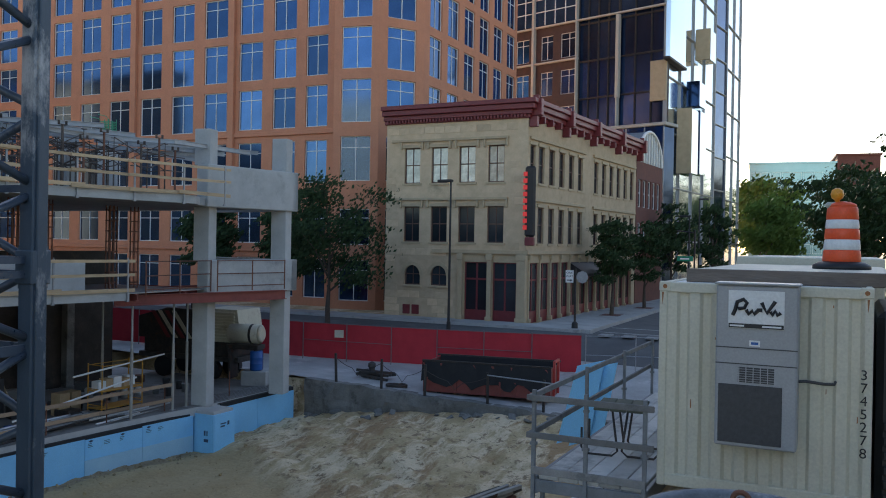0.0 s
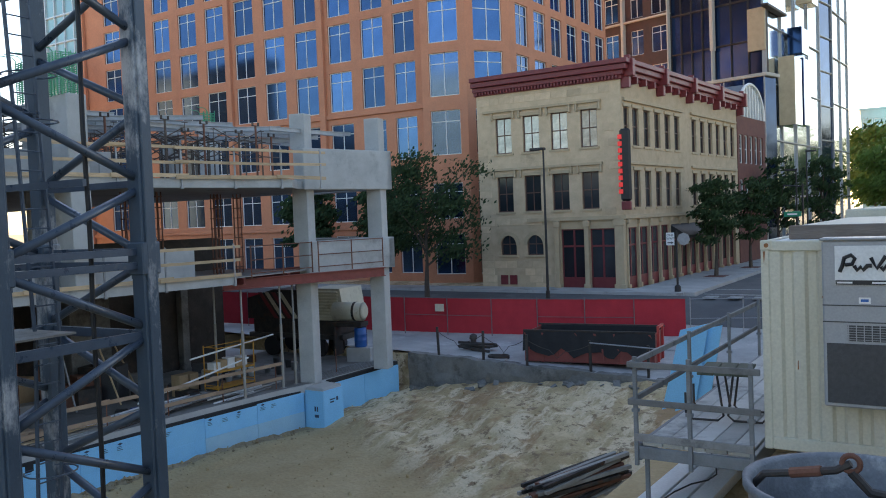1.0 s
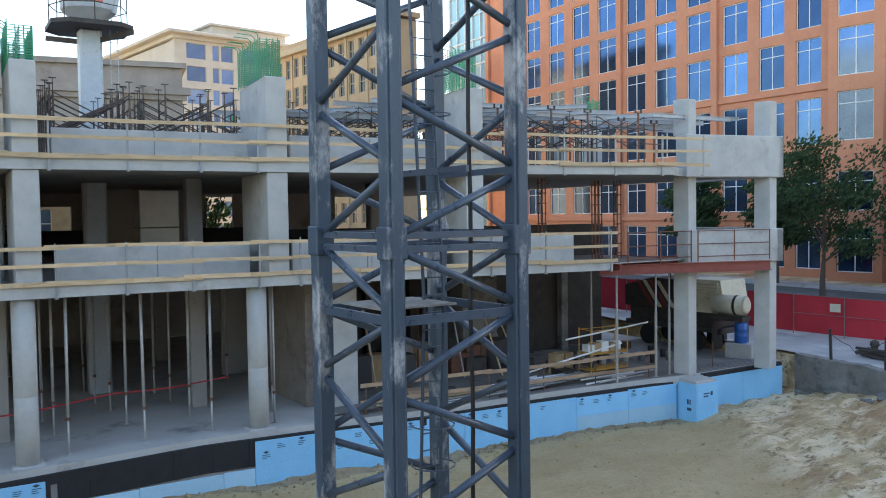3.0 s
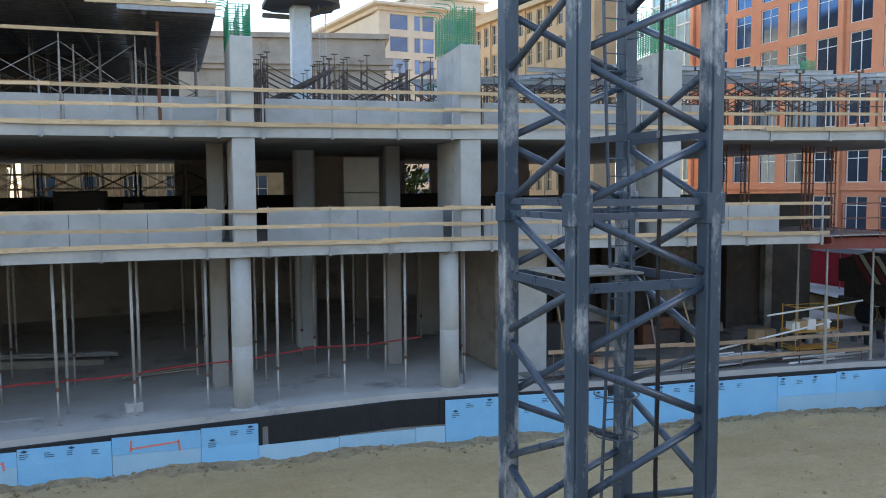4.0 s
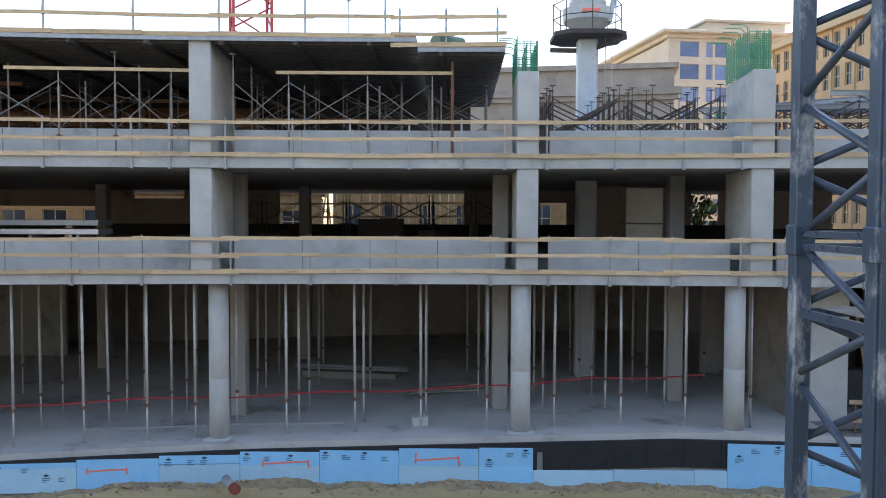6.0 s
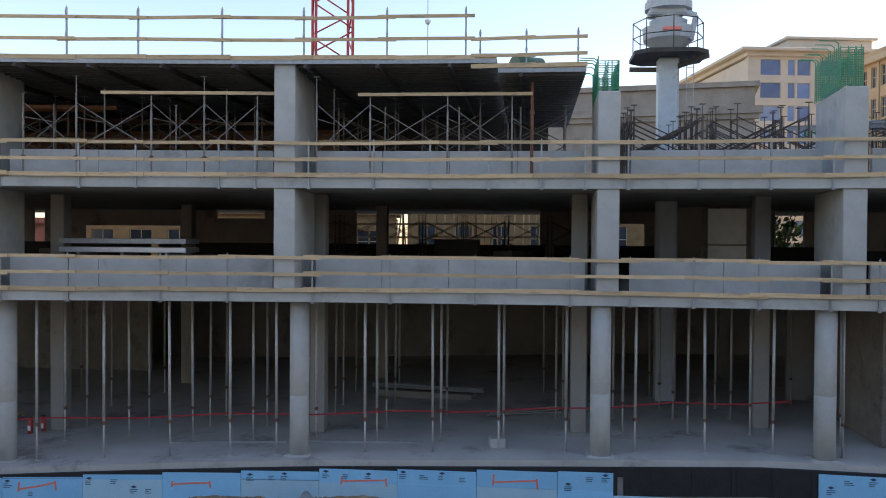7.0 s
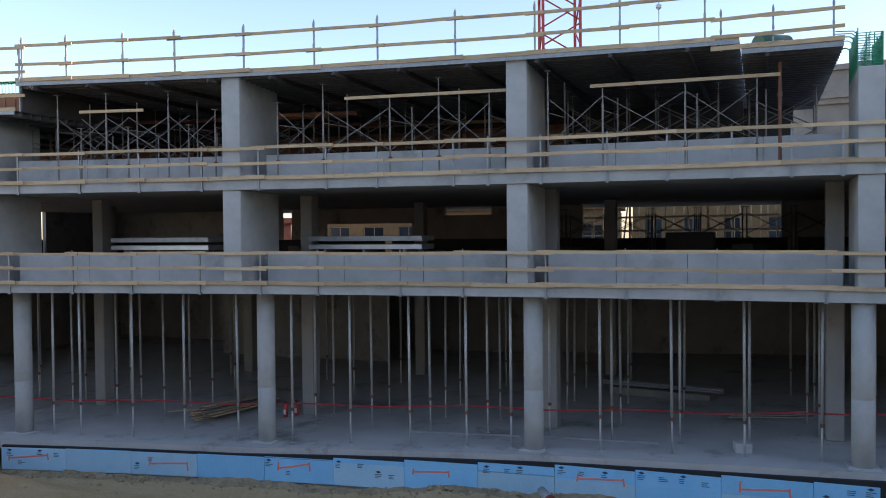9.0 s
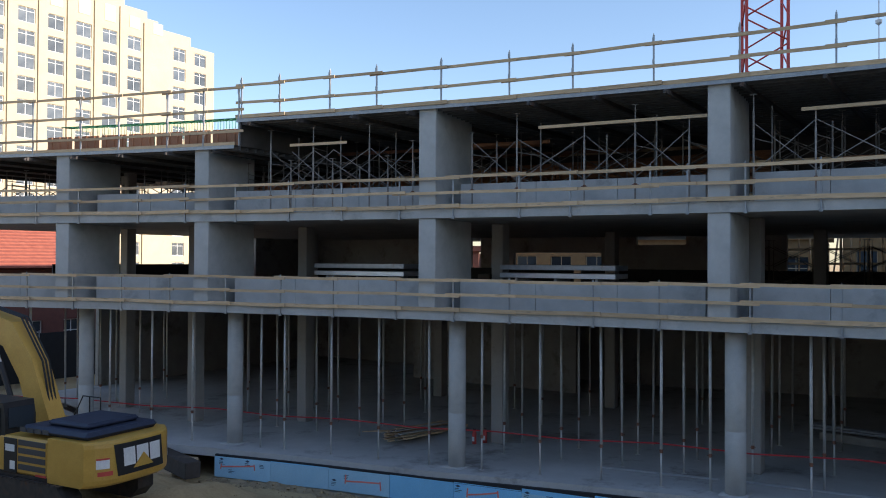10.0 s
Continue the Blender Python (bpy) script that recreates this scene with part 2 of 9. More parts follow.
# ---------- mesh building ----------
class Mesh:
    """Collects boxes, beams, tubes and quads into one mesh."""

    def __init__(self):
        self.v, self.f = [], []

    def add(self, vs, fs):
        k = len(self.v)
        self.v += [tuple(p) for p in vs]
        self.f += [tuple(i + k for i in q) for q in fs]
        return self

    def box(self, x0, x1, y0, y1, z0, z1, m=None):
        vs = [Vector(p) for p in ((x0, y0, z0), (x1, y0, z0), (x1, y1, z0), (x0, y1, z0), (x0, y0, z1), (x1, y0, z1), (x1, y1, z1), (x0, y1, z1))]
        if m is not None:
            vs = [m @ p for p in vs]
        return self.add(vs, ((0, 3, 2, 1), (4, 5, 6, 7), (0, 1, 5, 4), (1, 2, 6, 5), (2, 3, 7, 6), (3, 0, 4, 7)))

    def bev(self, x0, x1, y0, y1, z0, z1, b=0.02, m=None):
        """A box with chamfered edges."""
        vs, idx = [], {}
        X, Y, Z = (x0, x1), (y0, y1), (z0, z1)
        for i in (0, 1):
            for j in (0, 1):
                for k in (0, 1):
                    for ax in range(3):
                        p = [X[i], Y[j], Z[k]]
                        s = (i, j, k)
                        for c in range(3):
                            if c != ax:
                                p[c] += b if s[c] == 0 else -b
                        idx[i, j, k, ax] = len(vs)
                        vs.append(Vector(p))
        fs = []
        for ax in range(3):
            o = [c for c in range(3) if c != ax]
            for s in (0, 1):
                q = []
                for a, c in ((0, 0), (1, 0), (1, 1), (0, 1)):
                    t = [0, 0, 0]
                    t[ax], t[o[0]], t[o[1]] = s, a, c
                    q.append(idx[(*t, ax)])
                fs.append(q if (s == 1) == (ax != 1) else q[::-1])
        for ax in range(3):
            o = [c for c in range(3) if c != ax]
            for a in (0, 1):
                for c in (0, 1):
                    t0, t1 = [0, 0, 0], [0, 0, 0]
                    t0[ax], t1[ax] = 0, 1
                    for t in (t0, t1):
                        t[o[0]], t[o[1]] = a, c
                    fs.append([idx[(*t0, o[0])], idx[(*t1, o[0])], idx[(*t1, o[1])], idx[(*t0, o[1])]])
        for i in (0, 1):
            for j in (0, 1):
                for k in (0, 1):
                    fs.append([idx[i, j, k, 0], idx[i, j, k, 1], idx[i, j, k, 2]])
        if m is not None:
            vs = [m @ p for p in vs]
        return self.add(vs, fs)

    def beam(self, a, b, w, h, up=(0, 0, 1)):
        """A bar from a to b, w wide and h high."""
        a, b, up = Vector(a), Vector(b), Vector(up)
        d = (b - a).normalized()
        s = d.cross(up)
        if s.length < 1e-4:
            s = d.cross(Vector((1, 0, 0)))
        s.normalize()
        u = s.cross(d)
        s, u = s * w / 2, u * h / 2
        return self.add([a - s - u, a + s - u, a + s + u, a - s + u, b - s - u, b + s - u, b + s + u, b - s + u],
                        ((0, 3, 2, 1), (4, 5, 6, 7), (0, 1, 5, 4), (1, 2, 6, 5), (2, 3, 7, 6), (3, 0, 4, 7)))

    def strip(self, pts, w, h):
        """One connected bar through all the points."""
        pts = [Vector(p) for p in pts]
        vs = []
        for i, p in enumerate(pts):
            d = (pts[min(i + 1, len(pts) - 1)] - pts[max(i - 1, 0)]).normalized()
            s = d.cross(Vector((0, 0, 1))).normalized() * w / 2
            u = Vector((0, 0, h / 2))
            vs += [p - s - u, p + s - u, p + s + u, p - s + u]
        n = len(pts)
        fs = [(0, 3, 2, 1), (4 * n - 4, 4 * n - 3, 4 * n - 2, 4 * n - 1)]
        for i in range(n - 1):
            k = 4 * i
            fs += [(k, k + 1, k + 5, k + 4), (k + 1, k + 2, k + 6, k + 5), (k + 2, k + 3, k + 7, k + 6), (k + 3, k, k + 4, k + 7)]
        return self.add(vs, fs)

    def tube(self, a, b, r, n=8, r2=None):
        a, b = Vector(a), Vector(b)
        d = (b - a).normalized()
        s = d.orthogonal().normalized()
        u = d.cross(s)
        r2 = r if r2 is None else r2
        vs = [a + (s * math.cos(2 * math.pi * i / n) + u * math.sin(2 * math.pi * i / n)) * r for i in range(n)]
        vs += [b + (s * math.cos(2 * math.pi * i / n) + u * math.sin(2 * math.pi * i / n)) * r2 for i in range(n)]
        return self.add(vs, [tuple(range(n))[::-1], tuple(range(n, 2 * n))] + [(i, (i + 1) % n, n + (i + 1) % n, n + i) for i in range(n)])

    def path(self, pts, r, n=6):
        """One connected round tube through all the points."""
        pts = [Vector(p) for p in pts]
        k, vs, ref = len(pts), [], None
        for i, p in enumerate(pts):
            d = (pts[min(i + 1, k - 1)] - pts[max(i - 1, 0)]).normalized()
            s = d.orthogonal() if ref is None else ref - d * ref.dot(d)
            s = (s if s.length > 1e-4 else d.orthogonal()).normalized()
            ref = s
            u = d.cross(s)
            vs += [p + (s * math.cos(2 * math.pi * j / n) + u * math.sin(2 * math.pi * j / n)) * r for j in range(n)]
        fs = [tuple(range(n))[::-1], tuple((k - 1) * n + j for j in range(n))]
        fs += [(i * n + j, i * n + (j + 1) % n, (i + 1) * n + (j + 1) % n, (i + 1) * n + j) for i in range(k - 1) for j in range(n)]
        return self.add(vs, fs)

    def lathe(self, prof, n=24, c=(0, 0, 0)):
        """Turns (radius, height) pairs round the upright axis at c."""
        vs = [(c[0] + r * math.cos(2 * math.pi * i / n), c[1] + r * math.sin(2 * math.pi * i / n), c[2] + z) for r, z in prof for i in range(n)]
        fs = [(k * n + i, k * n + (i + 1) % n, (k + 1) * n + (i + 1) % n, (k + 1) * n + i) for k in range(len(prof) - 1) for i in range(n)]
        return self.add(vs, fs + [tuple(range(n))[::-1], tuple((len(prof) - 1) * n + i for i in range(n))])

    def prism(self, poly, z0, z1):
        n = len(poly)
        return self.add([(x, y, z0) for x, y in poly] + [(x, y, z1) for x, y in poly],
                        [tuple(range(n))[::-1], tuple(range(n, 2 * n))] + [(i, (i + 1) % n, n + (i + 1) % n, n + i) for i in range(n)])

    def side(self, poly, y0, y1, m=None):
        """Extrudes an outline in x and z along y."""
        n = len(poly)
        vs = [Vector((x, y0, z)) for x, z in poly] + [Vector((x, y1, z)) for x, z in poly]
        if m is not None:
            vs = [m @ p for p in vs]
        return self.add(vs, [tuple(range(n)), tuple(range(n, 2 * n))[::-1]] + [((i + 1) % n, i, n + i, n + (i + 1) % n) for i in range(n)])

    def done(self, name, material, smooth=False, weld=False):
        me = bpy.data.meshes.new(name)
        me.from_pydata(self.v, [], self.f)
        b = bmesh.new()
        b.from_mesh(me)
        if weld:
            bmesh.ops.remove_doubles(b, verts=b.verts, dist=1e-4)
        bmesh.ops.recalc_face_normals(b, faces=b.faces)
        b.to_mesh(me)
        b.free()
        me.materials.append(material)
        if smooth:
            me.polygons.foreach_set("use_smooth", [len(p.vertices) == 4 for p in me.polygons])
        return me


def part(name, me, material, parent=None, label="", m=None, smooth=False):
    """Links a mesh (or a Mesh) as one object, under parent if there is one."""
    if isinstance(me, Mesh):
        me = me.done(name, material, smooth)
    ob = new(name, me)
    if parent is not None:
        ob.parent = parent
    if m is not None:
        ob.matrix_basis = m
    if label:
        ob["label"] = label
    return ob


def thing(name, label, category, group="", kind="", m=None):
    ob = new(name)
    ob.empty_display_size = 0.2
    if m is not None:
        ob.matrix_basis = m
    return tagged(ob, label, category, group, kind)


def solid(name, me, material, label, category, group="", kind="", m=None, smooth=False):
    return tagged(part(name, me, material, None, "", m, smooth), label, category, group, kind)


rng = random.Random(7)


def edge(y):
    """x of the slabs' curved front edge at y."""
    return -26.3 + 0.0045 * (y + 1.5) ** 2


def floor_z(y):
    """The ground floor falls gently towards the far end."""
    return 0.08 if y > 5 else max(-0.70, 0.08 - (5 - y) * 0.0325)


def turn(y):
    """The facade's heading at y, in degrees from +y."""
    return -math.degrees(math.atan(0.009 * (y + 1.5)))


def on_edge(y, z, back=0.0):
    return pose(edge(y) - back, y, z, 0, 0, turn(y))


# ---------- ground ----------
def pit_edge(x):
    return 31.0 + (x + 24.4) * 0.02


def smooth(t):
    t = min(1.0, max(0.0, t))
    return t * t * (3 - 2 * t)


def street(x, y):
    """Height of the street side, which climbs from the pit to the stone building."""
    yp = pit_edge(x)
    near = 0.10 - 0.04 * (max(-40, min(0, x)) + 20)
    return near + (1.65 - near) * smooth((y - yp - 3) / 14)


def ground_z(x, y):
    e = edge(max(-60, min(40, y)))
    z = -1.62
    if y > pit_edge(max(-60, min(20, x))) + 0.15 and x > -60:
        return street(x, y) - 0.12
    if x < e - 33:
        return -1.62 + 1.5 * smooth((e - 33 - x) / 15)
    # mound of loose earth along the wall
    z += 0.08 * math.exp(-((x - e - 0.2) / 0.7) ** 2) * (1 + 0.8 * noise.noise((y * 0.8, 3.0, 0.0)))
    z += 0.10 * noise.noise((x * 0.35, y * 0.35, 1.0)) + 0.05 * noise.noise((x * 1.3, y * 1.3, 4.0)) + 0.025 * noise.noise((x * 3.1, y * 3.1, 9.0))
    z -= 0.30 * smooth((-11 - y) / 4) * smooth((-20.5 - x) / 2.5)
    rough = smooth((y + 0.6 * x - 9.4) / 1.6)
    z += 1.0 * smooth((y - 19) / 12) * smooth((x + 26) / 12)
    z += rough * (0.22 + 0.16 * noise.noise((x * 0.5 + y * 0.35, y * 0.25 - x * 0.1, 7.0)) + 0.07 * noise.noise((x * 1.3, y * 1.3, 2.0)) + 0.05 * noise.noise((x * 3.3, y * 3.3, 5.0)) + 0.05 * math.sin((x * 0.75 + y) * 4.2) * smooth((y + 0.6 * x - 10) / 2) + 0.10 * (0.5 - abs(noise.noise((x * 0.9 + y * 0.5, y * 0.7, 11.0)))) - 0.05 * abs(noise.noise((x * 2.1, y * 2.1, 13.0))))
    z += 1.15 * smooth((-15.5 - y) / 7) * smooth((x + 23) / 5) * smooth((-12 - x) / 4) * (0.8 + 0.4 * noise.noise((x * 0.6, y * 0.6, 3.0)))
    if x > -8.2 and y < 60:
        z += (2.55 - z) * smooth((x + 8.0) / 2.0)
    return z


def axis_steps(lo, hi, step, far):
    a = list(np.arange(lo, hi + 1e-6, step))
    out, d, v = [], step, lo
    while v > -far:
        d *= 1.35
        v -= d
        out.append(v)
    b, d, v = [], step, hi
    while v < far:
        d *= 1.35
        v += d
        b.append(v)
    return out[::-1] + a + b


def sheet(name, xs, ys, fz, material, label, category, keep=None, kind="structure"):
    nx = len(xs)
    vs = [(x, y, fz(x, y)) for y in ys for x in xs]
    fs = []
    for j in range(len(ys) - 1):
        for i in range(nx - 1):
            if keep is None or keep((xs[i] + xs[i + 1]) / 2, (ys[j] + ys[j + 1]) / 2):
                fs.append((j * nx + i, j * nx + i + 1, (j + 1) * nx + i + 1, (j + 1) * nx + i))
    me = bpy.data.meshes.new(name)
    me.from_pydata(vs, [], fs)
    me.materials.append(material)
    me.polygons.foreach_set("use_smooth", [True] * len(me.polygons))
    return tagged(new(name, me), label, category, "", kind)


sheet("ground", axis_steps(-29, -5, 0.17, 3000), axis_steps(-32, 32, 0.17, 3000), ground_z, DIRT, "rutted sandy dirt floor of the excavated building site", "ground")
FENCE_A, FENCE_B = (-40.0, 32.7), (-13.6, 39.0)


def beyond(x, y):
    return y > pit_edge(x) + 0.1


APRON = mat("dirty_apron_concrete", (0.30, 0.30, 0.29), (0.46, 0.455, 0.44), 0.5, 0.8, bump=0.3, fine=20, stain=(0.56, 0.55, 0.53), stain_scale=0.45, stain_cut=0.55)
sheet("pavement", list(np.arange(-48, -6, 0.7)), list(np.arange(26, 45, 0.35)), lambda x, y: street(x, y) + 0.0, APRON, "dusty pale concrete apron between pit and fence", "pavement", lambda x, y: beyond(x, y) and y < 41)
sheet("road", [-120, -90, -60, -45] + list(np.arange(-36, 12, 2.0)) + [14, 40], list(np.arange(41, 46.6, 0.4)), lambda x, y: street(x, y) + 0.01, ASPHALT, "grey asphalt cross street with worn surface", "road")
sheet("road", list(np.arange(-15.2, -2, 1.0)), list(np.arange(46.6, 60, 1.0)) + [80, 110, 160, 240, 400], lambda x, y: street(x, y) + 0.012, ASPHALT, "grey asphalt side street running past the stone building", "road")
kerb = Mesh()
kerb.box(-120, -16.0, 46.6, 48.9, 1.1, 1.80).box(-19.6, -15.4, 48.9, 140, 1.1, 1.80).box(-16.0, -15.4, 46.9, 48.9, 1.1, 1.80)
solid("pavement", kerb, PAVE, "pale concrete pavement with a raised kerb", "pavement", kind="structure")
lines = Mesh()
for k in range(9):
    lines.box(-14.6 + k * 1.35, -13.9 + k * 1.35, 45.6, 46.5, 1.60, 1.665)
lines.box(-15.0, -3.0, 47.2, 47.5, 1.62, 1.672).box(-15.0, -3.0, 50.2, 50.5, 1.62, 1.672)
solid("road_marking", lines, mat("worn_road_paint", (0.16, 0.16, 0.155), (0.42, 0.42, 0.41), 3.0, 0.8, fine=30), "worn white crossing lines painted on the asphalt", "road marking", kind="structure")

# old foundation wall along the street side of the pit: a broken, uneven face with a ragged top
def old_wall(x0, x1, step=0.2, rows=9):
    xs = list(np.arange(x0, x1, step))
    vs, fs = [], []
    for side in (0, 1):
        for r in range(rows):
            f = r / (rows - 1)
            for x in xs:
                top = street(x, pit_edge(x)) + 0.02 + 0.09 * noise.noise((x * 0.9, 1.0, 4.0)) + 0.05 * noise.noise((x * 3.7, 1.0, 4.0))
                z = -1.9 + (top + 1.9) * f
                y = pit_edge(x) - 0.12 + (0.5 if side else 0.16 * noise.noise((x * 0.8, z * 1.2, 2.0)) + 0.07 * noise.noise((x * 2.9, z * 3.1, 6.0)))
                vs.append((x, y, z))
    n = len(xs)
    for side in (0, 1):
        o = side * rows * n
        fs += [(o + r * n + i, o + r * n + i + 1, o + (r + 1) * n + i + 1, o + (r + 1) * n + i) for r in range(rows - 1) for i in range(n - 1)]
    t = (rows - 1) * n
    fs += [(t + i, t + i + 1, rows * n + t + i + 1, rows * n + t + i) for i in range(n - 1)]
    return Mesh().add(vs, fs)


solid("wall_old_foundation", old_wall(-24.6, -7.0), OLDWALL, "broken old concrete foundation wall at the pit edge", "wall", kind="structure")


# ---------- the concrete frame ----------
def foam_x(y):
    return max(edge(y) + 0.12, -26.0) - (0.0 if y < 12 else (y - 12) * 0.118)


def floor_edge(y):
    return (foam_x(y) if y < 23.6 else -24.6) - 0.13


def slab(name, y0, y1, z0, z1, label, back=-57.0, fz=None, edge=edge):
    m = Mesh()
    ys = list(np.arange(y0, y1, 1.2)) + [y1]
    for a, b in zip(ys, ys[1:]):
        za, zb = (fz(a), fz(b)) if fz else (0, 0)
        p = [(edge(a), a), (edge(b), b), (back, b), (back, a)]
        h = [za, zb, zb, za]
        m.add([(q[0], q[1], z0 + k) for q, k in zip(p, h)] + [(q[0], q[1], z1 + k) for q, k in zip(p, h)],
              ((0, 3, 2, 1), (4, 5, 6, 7), (0, 1, 5, 4), (2, 3, 7, 6)) + (((3, 0, 4, 7),) if a == y0 else ()) + (((1, 2, 6, 5),) if b == y1 else ()))
    me = m.done(name, CONC)
    me.materials.append(CONC_SHADE)
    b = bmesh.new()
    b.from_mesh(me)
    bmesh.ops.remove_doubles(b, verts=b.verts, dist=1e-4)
    # downward faces get the darker concrete, so their shade is in the colour
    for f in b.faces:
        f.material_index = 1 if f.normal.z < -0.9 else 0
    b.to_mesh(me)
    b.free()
    return tagged(new(name, me), label, "slab", "", "structure")


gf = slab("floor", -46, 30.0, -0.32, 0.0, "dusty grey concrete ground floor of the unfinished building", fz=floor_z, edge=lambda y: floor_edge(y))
gf.data.materials[0] = CONC_D
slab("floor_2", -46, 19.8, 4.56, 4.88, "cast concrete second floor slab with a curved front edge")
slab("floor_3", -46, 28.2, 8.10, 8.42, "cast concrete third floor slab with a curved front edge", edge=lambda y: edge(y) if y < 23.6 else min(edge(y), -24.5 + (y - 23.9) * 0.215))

# blade columns of the upper storeys: y of the front corner, width, foot and head
COLS = {"c7": -35.15, "c6": -28.65, "c5": -19.2, "c4": -9.45, "c3": 0.5, "c2": 7.5, "c1": 14.35}


def blade(y, z0, z1, w=0.66, d=3.3, lab="board-marked grey concrete blade column on the slab edge"):
    m = Mesh().bev(-d, 0.0, -w / 2, w / 2, 0, z1 - z0, 0.025)
    m.box(-d - 0.003, 0.003, -w / 2 - 0.003, w / 2 + 0.003, (z1 - z0) * 0.86, (z1 - z0) * 0.862)
    return solid("concrete_column", m, CONC, lab, "column", "columns of the frame", m=on_edge(y, z0, 0.06))


for k, y in COLS.items():
    blade(y, 4.88, 8.10)
    blade(y, 8.42, 11.05 if y > -1 else (12.0 if y > -25 else 11.0))
ROUND = [(-35.3, 1.4), (-28.0, 1.15), (-18.6, 1.05), (-9.15, 0.8), (0.35, 0.45), (6.9, 0.5)]
for y, back in ROUND:
    z = floor_z(y)
    m = Mesh().lathe([(0.31, 0), (0.31, 1.9), (0.306, 1.905), (0.306, 1.93), (0.31, 1.935), (0.31, 4.56 - z)], 28)
    m.bev(-0.42, 0.42, -0.42, 0.42, -0.02, 0.03, 0.02)
    solid("round_concrete_column", m, CONC, "round cast concrete column of the ground floor", "column", "round columns", m=pose(edge(y) - back, y, z), smooth=True)
# square columns inside, in two rows: y and distance behind the slab edge
INNER = [(-38.6, 6.9), (-32.9, 4.6), (-28.8, 6.3), (-19.3, 5.5), (-9.3, 3.9), (-0.15, 3.6), (6.1, 4.6), (14.6, 8.4)]
INNER += [(y, 15.5) for y in (-35.2, -27.7, -18.6, -9.1, 0.7, 7.3, 14.9)]
for y, back in INNER:
    for z0, z1 in ((floor_z(y), 4.56), (4.88, 8.10), (8.42, 11.3)):
        if z0 > 8 and (y > -1 or back < 6.5):
            continue
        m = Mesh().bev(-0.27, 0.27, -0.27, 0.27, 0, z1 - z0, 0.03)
        solid("concrete_column", m, CONC_SHADE, "square concrete column standing inside the frame", "column", "inner columns", m=pose(edge(y) - back, y, z0))

# upstand walls between the columns
ys = sorted(COLS.values())
spans = [(-46, ys[0])] + list(zip(ys, ys[1:])) + [(ys[-1], 21.0)]
for z0, h in ((4.88, 1.02), (8.42, 0.92)):
    for a, b in spans:
        if a > 10:
            b = 19.5 if z0 < 5 else 16.6
        a2, b2 = a + 0.75, b - 0.62
        m = Mesh()
        n = max(2, round((b2 - a2) / 2.4))
        for i in range(n):
            p, q = a2 + (b2 - a2) * i / n, a2 + (b2 - a2) * (i + 1) / n
            P0, P1 = Vector((edge(p) - 0.95, p + 0.006, 0)), Vector((edge(q) - 0.95, q - 0.006, 0))
            d = (P1 - P0).normalized()
            mm = Matrix.Translation(P0) @ Matrix(((d.y, d.x, 0, 0), (-d.x, d.y, 0, 0), (0, 0, 1, 0), (0, 0, 0, 1)))
            m.bev(-0.2, 0, 0, (P1 - P0).length, z0, z0 + h, 0.012, mm)
            for hy in (0.6, 1.8):
                for hz in (0.25, 0.72):
                    m.tube(mm @ Vector((-0.005, hy, z0 + hz)), mm @ Vector((0.004, hy, z0 + hz)), 0.022, 8)
        solid("upstand_wall", m, CONC, "low cast concrete upstand wall between columns", "wall", "upstand walls")

# end bay with parapets, towards the street
for y, x in ((24.4, -25.0), (28.1, -24.0)):
    for z0, z1 in ((floor_z(y), 4.6), (5.9, 8.10), (9.75, 11.2)):
        m = Mesh().bev(-0.35, 0.35, -0.3, 0.3, 0, z1 - z0, 0.025)
        solid("concrete_column", m, CONC, "square pale concrete column of the end bay", "column", "end columns", m=pose(x, y, z0, 0, 0, 12))
for z0, z1, y0 in ((8.06, 9.75, 23.9), (4.6, 5.95, 24.0)):
    P0, P1 = Vector((-24.75, y0, 0)), Vector((-23.75, 28.55, 0))
    d = (P1 - P0).normalized()
    mm = Matrix.Translation(P0) @ Matrix(((d.y, d.x, 0, 0), (-d.x, d.y, 0, 0), (0, 0, 1, 0), (0, 0, 0, 1)))
    m = Mesh().bev(-0.35, 0.38, 0, (P1 - P0).length, z0, z1, 0.03, mm).bev(-6.0, 0.38, (P1 - P0).length - 0.35, (P1 - P0).length, z0 + 0.003, z1 - 0.003, 0.03, mm)
    solid("parapet_wall", m, CONC, "freshly stripped pale concrete parapet at the building's end", "parapet")

# thin darker, mottled layer over the ground floor in the service bay
BAYFLOOR = mat("dark_bay_floor", (0.17, 0.16, 0.15), (0.27, 0.255, 0.24), 0.8, 0.85, bump=0.4, fine=25, stain=(0.10, 0.095, 0.09), stain_scale=0.7)
bf = slab("floor_service_bay", 9.7, 29.95, 0.001, 0.008, "darker mottled concrete floor of the service bay", back=-32.9, fz=floor_z, edge=lambda y: floor_edge(y) - 0.05)
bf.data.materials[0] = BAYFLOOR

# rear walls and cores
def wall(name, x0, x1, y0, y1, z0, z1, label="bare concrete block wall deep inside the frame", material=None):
    return solid(name, Mesh().box(x0, x1, y0, y1, z0, z1), material or CONC_SHADE, label, "wall", kind="structure")


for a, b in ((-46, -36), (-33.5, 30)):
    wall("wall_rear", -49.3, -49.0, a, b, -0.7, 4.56)
